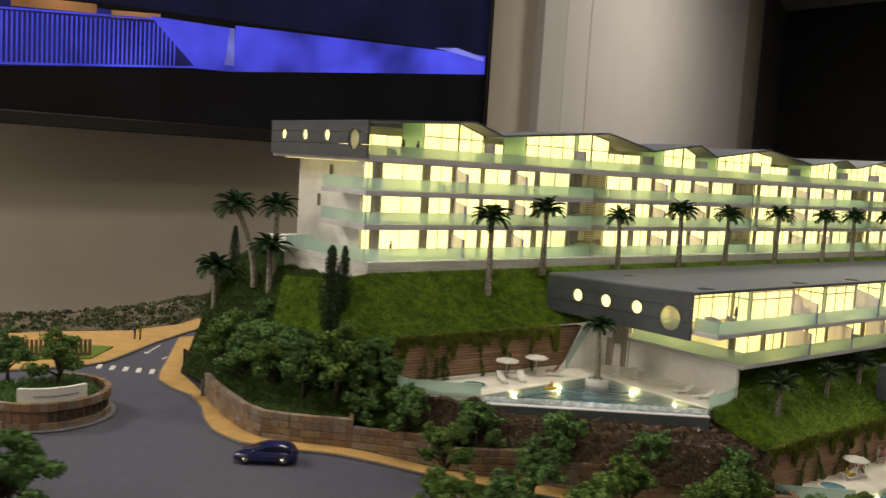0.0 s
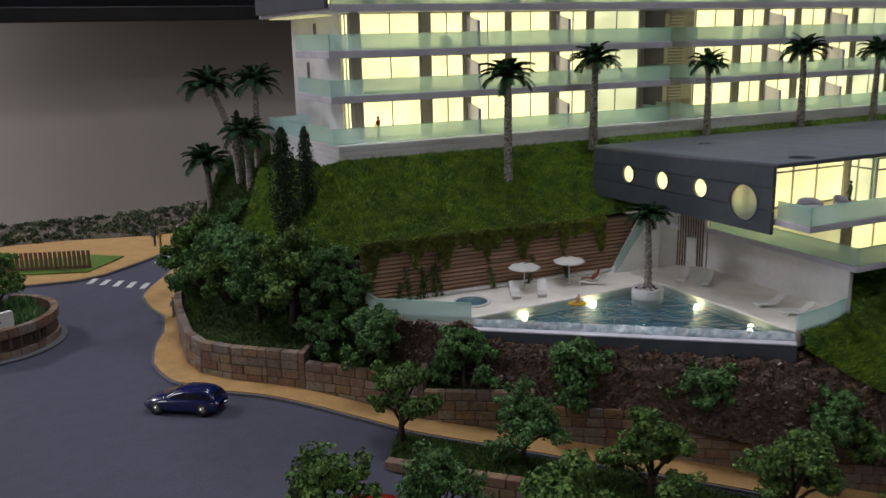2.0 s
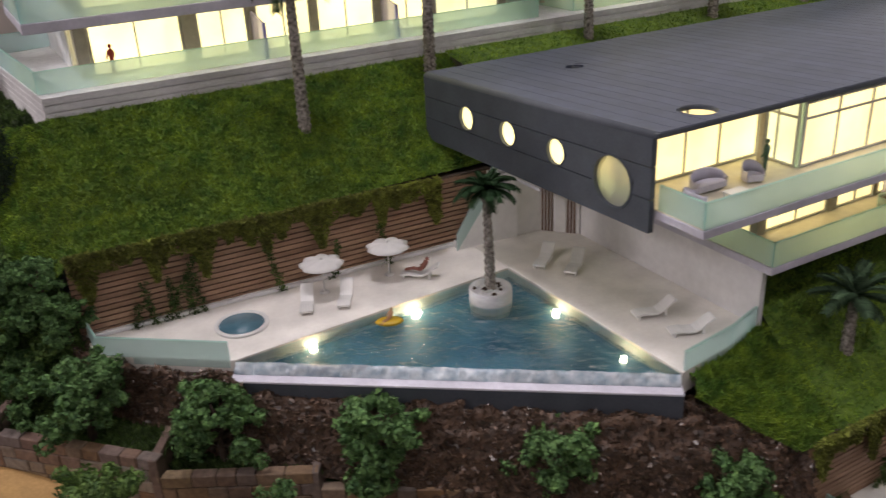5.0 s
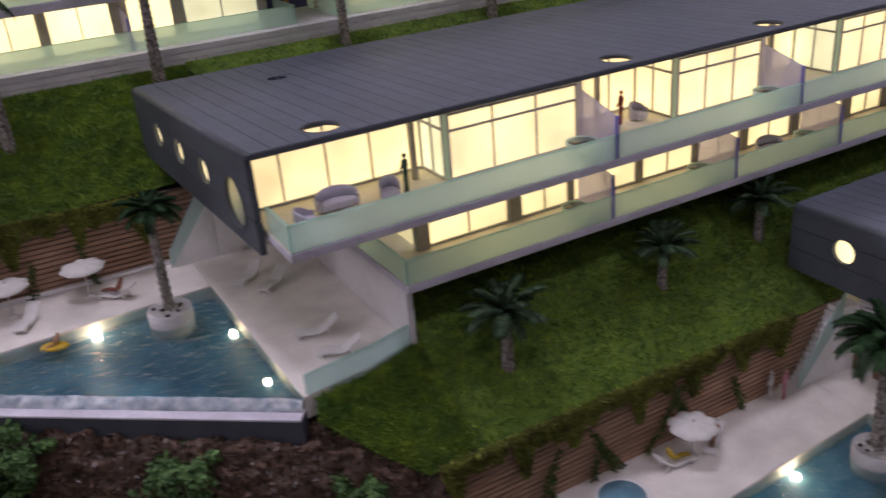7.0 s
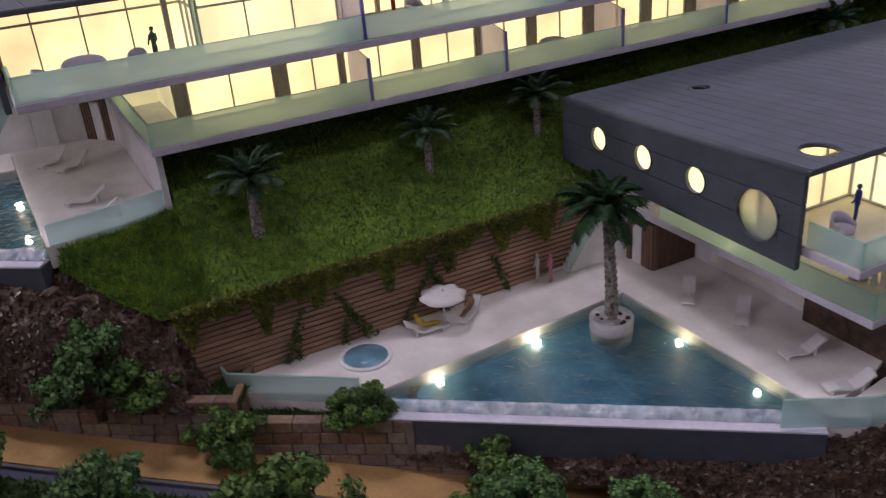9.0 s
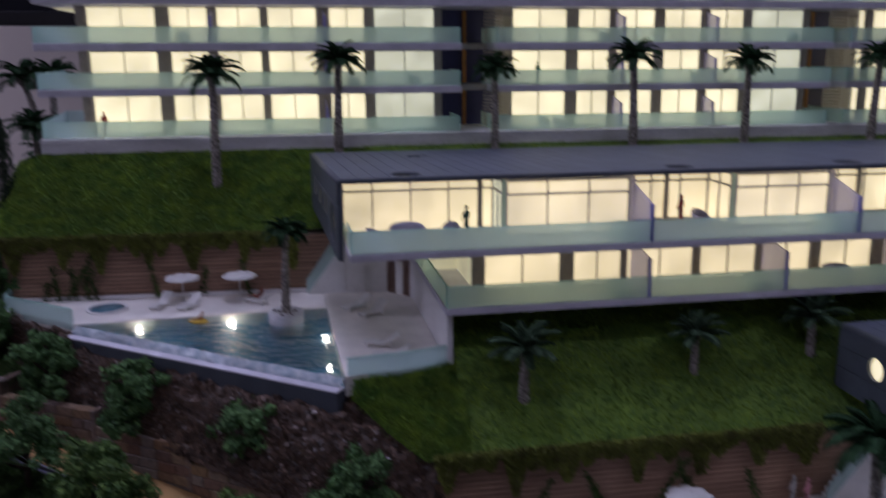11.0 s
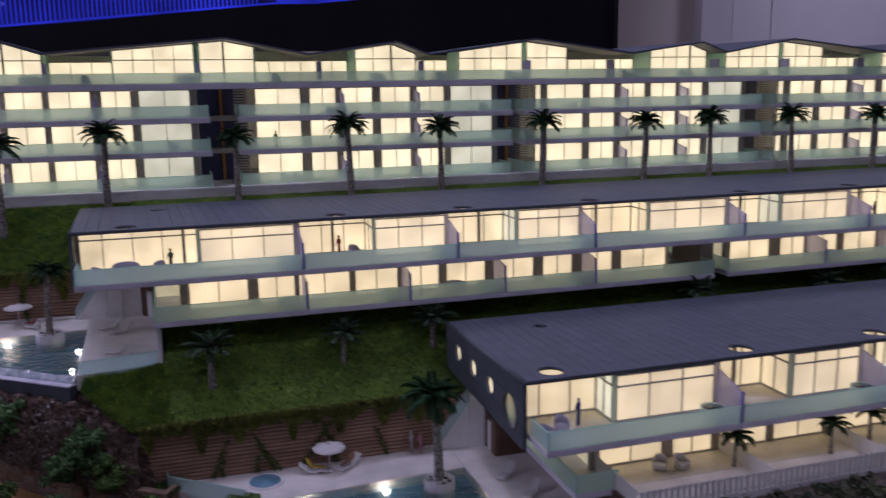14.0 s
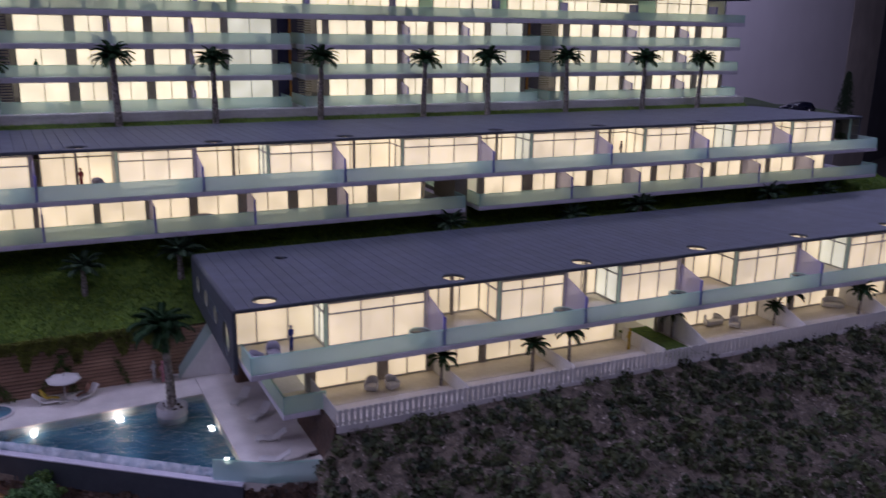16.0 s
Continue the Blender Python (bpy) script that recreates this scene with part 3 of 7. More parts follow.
# ---- first hillside: grass, rock, planters ----
SLOPE1 = [
    [(-0.262, 0.245, 0.876), (-0.232, 0.180, 0.893), (-0.215, 0.150, 0.912), (-0.195, 0.1375, 0.9385), (-0.12, 0.137, 0.9405), (-0.03, 0.1345, 0.9415), (0.03, 0.134, 0.942)],
    [(-0.245, 0.265, 0.915), (-0.226, 0.205, 0.930), (-0.205, 0.180, 0.945), (-0.18, 0.165, 0.955), (-0.10, 0.165, 0.957), (-0.02, 0.165, 0.958), (0.03, 0.165, 0.9585)],
    [(-0.215, 0.30, 0.970), (-0.206, 0.24, 0.976), (-0.195, 0.215, 0.980), (-0.182, 0.203, 0.9845), (-0.10, 0.203, 0.9845), (-0.02, 0.203, 0.9845), (0.03, 0.203, 0.9845)],
]
g1 = loft("grass_slope", SLOPE1, 60, 10, GRASSG, 0.0025, 70)
tagged(new("grass_slope", g1), "green flocked grass slope below the upper building", "grass", kind="stuff")
tagged(new("grass", blades("grass", g1, 90000, 0.0017, 0.0004, GRASSB, 1)), "short green grass fibres on the slope", "grass", kind="stuff")
# strip of grass behind the middle roof
g1b = loft("grass_strip", [[(0.03, 0.150, 0.955), (1.0, 0.150, 0.955)], [(0.03, 0.17, 0.976), (1.0, 0.17, 0.976)], [(0.03, 0.205, 0.9855), (1.0, 0.205, 0.9855)]], 60, 4, GRASSG, 0.0015, 70)
tagged(new("grass_strip", g1b), "green flocked grass strip below the plinth", "grass", kind="stuff")
tagged(new("grass", blades("grass", g1b, 38000, 0.0017, 0.0004, GRASSB, 2)), "short green grass fibres along the strip", "grass", kind="stuff")
# west flank of the hill, under the trees, to the back
g1c = loft("hill_flank", [[(-0.272, 0.40, 0.862), (-0.276, 0.34, 0.866), (-0.283, 0.28, 0.874), (-0.285, 0.23, 0.877), (-0.262, 0.20, 0.878), (-0.235, 0.155, 0.879)],
                          [(-0.250, 0.42, 0.895), (-0.248, 0.36, 0.900), (-0.250, 0.30, 0.905), (-0.245, 0.265, 0.912), (-0.232, 0.215, 0.915), (-0.214, 0.165, 0.915)],
                          [(-0.212, 0.46, 0.955), (-0.205, 0.40, 0.965), (-0.205, 0.34, 0.970), (-0.206, 0.28, 0.972), (-0.205, 0.235, 0.972), (-0.196, 0.212, 0.968)],
                          [(-0.15, 0.50, 0.975), (-0.16, 0.42, 0.980), (-0.17, 0.36, 0.982), (-0.17, 0.30, 0.982), (-0.17, 0.26, 0.982), (-0.17, 0.23, 0.980)]], 50, 8, BEDG, 0.004, 60)
tagged(new("hill_flank", g1c), "dark green mossy flank of the hill", "grass", kind="stuff")
tagged(new("grass", blades("grass", g1c, 40000, 0.0026, 0.0005, COVER, 3)), "green grass fibres on the hill flank", "grass", kind="stuff")
gback = loft("hill_back", [[(-0.272, 0.40, 0.862), (-0.19, 0.56, 0.86), (0.0, 0.70, 0.86), (0.6, 0.80, 0.86), (1.16, 0.80, 0.86)], [(-0.15, 0.50, 0.975), (-0.10, 0.55, 0.975), (0.05, 0.60, 0.975), (0.6, 0.62, 0.975), (1.16, 0.62, 0.975)], [(-0.17, 0.30, 0.982), (-0.1, 0.30, 0.982), (0.1, 0.30, 0.982), (0.6, 0.30, 0.982), (1.16, 0.30, 0.9715)], [(-0.17, 0.25, 0.980), (-0.1, 0.25, 0.982), (0.1, 0.25, 0.982), (1.0, 0.165, 0.9715), (1.16, 0.165, 0.9715)]], 40, 6, BEDG, 0.004, 60)
tagged(new("hill_back", gback), "dark green ground behind the upper building", "grass", kind="stuff")

# planter beds and rock under the pool
BEDS = [((-0.237, 0.130), (-0.184, 0.074), 0.8755), ((-0.184, 0.074), (-0.129, 0.042), 0.867), ((-0.129, 0.042), (-0.078, 0.008), 0.8585), ((-0.078, 0.008), (-0.018, -0.034), 0.849), ((-0.018, -0.034), (0.05, -0.080), 0.8385), ((0.05, -0.080), (0.11, -0.120), 0.828), ((0.11, -0.120), (0.21, -0.187), 0.816)]
rock1 = loft("rock_slope", [[(-0.210, 0.160, 0.880), (-0.197, 0.123, 0.877), (-0.1560, 0.0705, 0.866), (-0.0160, -0.0450, 0.842), (0.034, -0.070, 0.832)],
                            [(-0.208, 0.158, 0.894), (-0.195, 0.123, 0.891), (-0.1520, 0.077, 0.884), (-0.0110, -0.0400, 0.874), (0.035, -0.062, 0.858)],
                            [(-0.205, 0.155, 0.904), (-0.1965, 0.1210, 0.9005), (-0.1515, 0.0815, 0.8985), (-0.142, 0.0735, 0.8915), (-0.0055, -0.0330, 0.8870), (0.037, -0.052, 0.874)],
                            [(-0.195, 0.150, 0.904), (-0.188, 0.132, 0.899), (-0.140, 0.095, 0.889), (0.004, -0.015, 0.8795), (0.042, -0.040, 0.872)]], 90, 10, ROCK, 0.005, 150)


def chips(me, count, size, material, seed):
    """Angular loose stones over a bank, joined."""
    rng = np.random.default_rng(seed)
    p, n = scatter(me, count, rng)
    sz = size * (0.35 + 1.1 * rng.random(count) ** 2)[:, None, None]
    base = np.array([(1, 1, 1), (1, -1, -1), (-1, 1, -1), (-1, -1, 1)], float) * 0.6
    q = rng.normal(0, 1, (count, 3, 3))
    q = np.linalg.qr(q)[0] * np.array([1.3, 0.9, 0.6])[None, :, None]
    c = base[None] @ q + rng.normal(0, 0.2, (count, 4, 3))
    c = p[:, None, :] + c * sz
    return tri_mesh("loose_rock", np.concatenate([c[:, [0, 1, 2]], c[:, [0, 3, 1]], c[:, [0, 2, 3]], c[:, [1, 3, 2]]]), material)


tagged(new("rock_slope", rock1), "rough brown rock bank below the pool", "rock", kind="stuff")
tagged(new("loose_rock", chips(rock1, 15000, 0.00125, CHIP, 51)), "coarse brown bark like stones on the bank", "rock", kind="stuff")


def block_wall(owner, a, b, z_base, top, thick=0.005):
    """A low wall of coursed sandstone blocks from a to b, each block its own piece."""
    L = (Vector(b) - Vector(a)).length
    d = (Vector(b) - Vector(a)) / L
    n = Vector((-d.y, d.x))
    core = prism("core", [(a[0] + n.x * 0.0006, a[1] + n.y * 0.0006), (b[0] + n.x * 0.0006, b[1] + n.y * 0.0006), (b[0] + n.x * thick, b[1] + n.y * thick), (a[0] + n.x * thick, a[1] + n.y * thick)], z_base - 0.012, top - 0.0006, MORTAR)
    part("core", core, owner)
    rows, h = 0, 0.0058
    z = top
    while z > z_base - 0.006 and rows < 7:
        x = -random.random() * 0.006 if rows % 2 else 0.0
        while x < L - 0.0005:
            w = random.choice((0.008, 0.010, 0.0115, 0.0125))
            x0, x1 = max(0, x) + 0.0002, min(L, x + w) - 0.0002
            if x1 - x0 > 0.001:
                q = random.uniform(-0.0003, 0.0002)
                me = box("block", x0, q, z - h + 0.0003, x1, thick + (0.0004 if rows == 0 else -0.0008), z - 0.0001, BLOCK, 0.0004, 1)
                ob = part("block", me, owner)
                ob.data.transform(Matrix(((d.x, n.x, 0, a[0]), (d.y, n.y, 0, a[1]), (0, 0, 1, 0), (0, 0, 0, 1))))
            x += w
        z -= h
        rows += 1


def planter(name, line, base_of, top, back, label):
    """A stepped bed: block walls along its front line, a return wall, and the bed itself."""
    ob = thing(name, (*line[0], top - 0.02), label, "planter", group="stepped planters beside the pavement")
    for a, b in zip(line, line[1:]):
        block_wall(ob, a, b, base_of(*b), top)
    e = line[-1]
    part("return_wall", wall_mesh("return_wall", e, back[-1], top - 0.03, top - 0.0002, 0.0035, BLOCK, 0.0004), ob)
    z = top - 0.0035
    fr = [(p[0] + 0.003, p[1] + 0.003, z) for p in line]
    bed = loft("bed", [fr, [(*p, z + 0.002) for p in back]], 26, 8, BEDG, 0.002, 150, pin=False)
    part("bed", bed, ob, "dark green ground cover in the bed")
    part("ground_cover", blades("ground_cover", bed, 4500, 0.0022, 0.0005, COVER, int(1000 * abs(line[0][0]))), ob, "green ground cover tufts")
    return ob


planter("planter", FRONT[6:14], zroad, 0.8815, [(-0.262, 0.33), (-0.250, 0.26), (-0.236, 0.21), (-0.223, 0.150)], "large curved planter of sandstone blocks full of trees")
for a, b, top in BEDS:
    d = Vector((0.536, 0.845)) * 0.034
    planter("planter", [a, b], zroad, top, [(a[0] + d.x, a[1] + d.y), (b[0] + d.x * 0.8, b[1] + d.y * 0.8)], "stepped planter of brown sandstone blocks with shrubs")

# ---- buildings ----
RND = random.Random(4)


def clad_plate(owner, x, ys, zs_bot, zs_top, holes, name="end_wall", skew=0.0, round_top=0.0):
    """The dark end plate with round holes: level boards cut round the holes, the plate set askew and rounded to the roof."""
    y0, y1 = ys
    made = []
    joints = [0.0, 0.36, 0.70, 1.0]
    group = part(name, box("backing", x + 0.0022, y0 + 0.001, zs_bot + 0.0008, x + 0.0024, y0 + 0.0012, zs_bot + 0.001, CLAD), owner, "dark grey boarded end wall with round windows")
    for k in range(3):
        za0, za1 = joints[k], joints[k + 1]
        n = 150
        v, f = [], []
        for i in range(n + 1):
            y = y0 + (y1 - y0) * i / n
            t = zs_top[0] + (zs_top[1] - zs_top[0]) * i / n
            lo = zs_bot + (t - zs_bot) * za0 + (0.0002 if k else 0)
            hi = zs_bot + (t - zs_bot) * za1 - (0.0002 if k < 2 else 0)
            cut = None
            for cy, cz, r in holes:
                if abs(y - cy) < r:
                    hh = math.sqrt(r * r - (y - cy) ** 2)
                    cut = (min(hi, max(lo, cz - hh)), min(hi, max(lo, cz + hh)))
            a, b = cut if cut else ((lo + hi) / 2, (lo + hi) / 2)
            for xx in (x, x + 0.0025):
                v += [(xx, y, lo), (xx, y, a), (xx, y, b), (xx, y, hi)]
        for i in range(n):
            p, q = 8 * i, 8 * i + 8
            for s in (0, 4):
                for c in (0, 2):
                    if v[p + s + c + 1][2] - v[p + s + c][2] > 1e-6 or v[q + s + c + 1][2] - v[q + s + c][2] > 1e-6:
                        f.append((p + s + c, p + s + c + 1, q + s + c + 1, q + s + c))
            through_lo, through_hi = (all(v[k + g + 1][2] - v[k + g][2] < 1e-6 and v[k + 2][2] - v[k + 1][2] > 1e-6 for k in (p, q)) for g in (0, 2))
            for c in (0, 1, 2, 3):
                if (through_lo and c < 2) or (through_hi and c > 1):
                    continue
                if c in (0, 3) or v[p + 1][2] != v[p + 2][2] or v[q + 1][2] != v[q + 2][2]:
                    f.append((p + c, q + c, q + 4 + c, p + 4 + c))
        for e in (0, n):
            f.append((8 * e, 8 * e + 3, 8 * e + 7, 8 * e + 4))
        made.append(mesh_of("cladding_board", v, f, CLAD))
        part("cladding_board", made[-1], group)
    for cy, cz, r in holes:
        ring = []
        ff = []
        m = 28
        for i in range(m):
            a = 2 * math.pi * i / m
            for rr, xx in ((r, x - 0.0004), (r * 0.93, x - 0.0004), (r * 0.93, x + 0.003), (r, x + 0.003)):
                ring.append((xx, cy + rr * math.cos(a), cz + rr * math.sin(a)))
        for i in range(m):
            j = (i + 1) % m
            for c in range(4):
                ff.append((4 * i + c, 4 * j + c, 4 * j + (c + 1) % 4, 4 * i + (c + 1) % 4))
        made.append(mesh_of("round_window_frame", ring, ff, CLAD))
        part("round_window_frame", made[-1], group)
        if r > 0:
            disc = [(x + xx, cy + r * 0.93 * math.cos(2 * math.pi * i / m), cz + r * 0.93 * math.sin(2 * math.pi * i / m)) for xx in (0.0014, 0.0022) for i in range(m)]
            fd = [tuple(range(m)), tuple(range(2 * m - 1, m - 1, -1))] + [(i, m + i, m + (i + 1) % m, (i + 1) % m) for i in range(m)]
            made.append(mesh_of("round_pane", disc, fd, PANE if r < 0.009 else FROST))
            part("round_pane", made[-1], group, "lit round pane")
    if round_top:
        v, f, m = [], [], 6
        for yy, zz in ((y0, zs_top[0]), (y1, zs_top[1])):
            for i in range(m + 1):
                a = 0.5 * math.pi * i / m
                v.append((x + round_top * (1 - math.cos(a)), yy, zz + round_top * math.sin(a)))
            v.append((x + round_top, yy, zz))
        f = [(i, i + 1, m + 3 + i, m + 2 + i) for i in range(m)] + [tuple(range(m + 1, -1, -1)), tuple(range(m + 2, 2 * m + 4))]
        made.append(mesh_of("corner_trim", v, f, CLAD, True))
        part("corner_trim", made[-1], group, "rounded dark edge between end wall and roof")
    for me in made:
        for vv in me.vertices:
            vv.co.x += skew * (vv.co.y - y0)


def plank_roof(owner, x0, x1, y0, y1, z0, z1, thick, width, holes, skew=0.0):
    """Roof boards running from front to back, with round rooflights cut through them."""
    roof = part("roof", box("roof", x0 + 0.004, y1 - 0.004, z1 - thick + 0.0006, x1 - 0.004, y1 - 0.002, z1 - 0.0012, ROOFM), owner, "dark grey boarded roof with round rooflights")
    n = int(round((x1 - x0) / width))
    for k in range(n):
        a, b = x0 + (x1 - x0) * k / n + 0.00012, x0 + (x1 - x0) * (k + 1) / n - 0.00012
        hole = [h for h in holes if h[0] - h[2] < b and h[0] + h[2] > a]
        if not hole:
            pieces = [[(a, y0, y1), (b, y0, y1)]]
        else:
            cx, cy, r = hole[0]
            xs = [a + (b - a) * i / 10 for i in range(11)]
            hh = [math.sqrt(max(0.0, r * r - (x - cx) ** 2)) for x in xs]
            pieces = [[(x, y0, cy - h) for x, h in zip(xs, hh)], [(x, cy + h, y1) for x, h in zip(xs, hh)]]
        v, f = [], []
        for rows in pieces:
            s = len(v)
            for x, ya, yb in rows:
                for yy, inset in ((ya, 0), (yb, 0)):
                    z = z0 + (z1 - z0) * (yy - y0) / (y1 - y0)
                    v += [(x, yy, z - thick), (x, yy, z)]
            for i in range(len(rows) - 1):
                p, q = s + 4 * i, s + 4 * i + 4
                f += [(p + 1, q + 1, q + 3, p + 3), (p, p + 2, q + 2, q), (p, q, q + 1, p + 1), (p + 2, p + 3, q + 3, q + 2)]
            f += [(s, s + 1, s + 3, s + 2), (s + 4 * (len(rows) - 1), s + 4 * (len(rows) - 1) + 2, s + 4 * (len(rows) - 1) + 3, s + 4 * (len(rows) - 1) + 1)]
        if skew:
            v = [(px + skew * (py - y0) * max(0.0, 1 - (px - x0) / 0.25), py, pz) for px, py, pz in v]
        part("roof_board", mesh_of("roof_board", v, f, ROOFM), roof)
    for cx, cy, r in holes:
        zc = z0 + (z1 - z0) * (cy - y0) / (y1 - y0)
        n, vv = 28, []
        for rr, zz in ((r * 1.0, 0.0002), (r * 0.965, 0.0002), (r * 0.965, -0.0018), (r * 1.0, -0.0018)):
            vv += [(cx + rr * math.cos(2 * math.pi * i / n), cy + rr * math.sin(2 * math.pi * i / n), zc + zz) for i in range(n)]
        ff = [(c * n + i, c * n + (i + 1) % n, ((c + 1) % 4) * n + (i + 1) % n, ((c + 1) % 4) * n + i) for c in range(4) for i in range(n)]
        part("rooflight_collar", mesh_of("rooflight_collar", vv, ff, CLAD, True), roof, "dark collar of the round rooflight")
    return roof


def window(owner, a, b, z0, z1, panes, transom=0.0, pane=None, name="window", z1b=None, mull=0.0007, cuts=None):
    """A glazed front from a to b in plan: an outer frame, and in it panes of lit acrylic, upright bars and a transom."""
    a, b = Vector(a), Vector(b)
    L = (b - a).length
    d = (b - a) / L
    n = Vector((d.y, -d.x))
    z1b = z1 if z1b is None else z1b
    M = Matrix(((d.x, n.x, 0, a.x), (d.y, n.y, 0, a.y), (0, 0, 1, 0), (0, 0, 0, 1)))
    ztop = lambda u: z1 + (z1b - z1) * u / L
    e = 0.0009
    outer = [(0.0, z0), (L, z0), (L, ztop(L)), (0.0, ztop(0.0))]
    inner = [(e, z0 + e), (L - e, z0 + e), (L - e, ztop(L - e) - e), (e, ztop(e) - e)]
    v = [(u, y, z) for y in (0.0, 0.0013) for ring in (outer, inner) for u, z in ring]
    f = []
    for i in range(4):
        j = (i + 1) % 4
        f += [(i, 4 + i, 4 + j, j), (8 + i, 8 + j, 12 + j, 12 + i), (i, j, 8 + j, 8 + i), (4 + i, 12 + i, 12 + j, 4 + j)]
    me = mesh_of("window", v, f, FRAMEM)
    me.transform(M)
    fr = part(name, me, owner)
    cuts = [c - 0.0 for c in cuts] if cuts else [L * i / panes for i in range(panes + 1)]
    for u in cuts[1:-1]:
        me = box("mullion", u - mull / 2, 0.0001, z0 + e, u + mull / 2, 0.0012, ztop(u) - e, FRAMEM)
        me.transform(M)
        part("mullion", me, fr)
    if transom:
        for u, w in zip(cuts, cuts[1:]):
            me = box("transom", u + mull / 2, 0.0002, transom - 0.0005, w - mull / 2, 0.0011, transom + 0.0005, FRAMEM)
            me.transform(M)
            part("transom", me, fr)
    for u, w in zip(cuts, cuts[1:]):
        u0, u1 = u + 0.0002, w - 0.0002
        v = [(u0, 0.0003, z0), (u1, 0.0003, z0), (u1, 0.0003, ztop(u1)), (u0, 0.0003, ztop(u0)), (u0, -0.0005, z0), (u1, -0.0005, z0), (u1, -0.0005, ztop(u1)), (u0, -0.0005, ztop(u0))]
        me = mesh_of("pane", v, [(0, 1, 2, 3), (7, 6, 5, 4), (0, 4, 5, 1), (1, 5, 6, 2), (2, 6, 7, 3), (3, 7, 4, 0)], pane or PANE)
        me.transform(M)
        part("pane", me, fr)
    return fr


def rail(owner, pts, z0, z1, closed=False):
    """A balustrade of mint acrylic along a line in plan, with a paler top edge."""
    for a, b in zip(pts, pts[1:]):
        g = part("glass_rail", wall_mesh("glass_rail", a, b, z0, z1, 0.0009, RAIL), owner, "translucent mint acrylic balustrade")
        part("rail_edge", wall_mesh("rail_edge", a, b, z1 + 0.00005, z1 + 0.00035, 0.0009, EDGE), g)


def screen(owner, x, y0, y1, z0, za, zb):
    """A lavender acrylic privacy screen across a balcony, lower at its front."""
    v = [(x, y0, z0), (x, y1, z0), (x, y1, zb), (x, y0, za), (x + 0.001, y0, z0), (x + 0.001, y1, z0), (x + 0.001, y1, zb), (x + 0.001, y0, za)]
    s = part("privacy_screen", mesh_of("privacy_screen", v, BOXF, SCREENM), owner, "translucent lavender acrylic privacy screen")
    part("screen_edge", box("screen_edge", x - 0.0003, y0 - 0.0014, z0, x + 0.0013, y0 - 0.0001, za, BLUEEDGE), s)


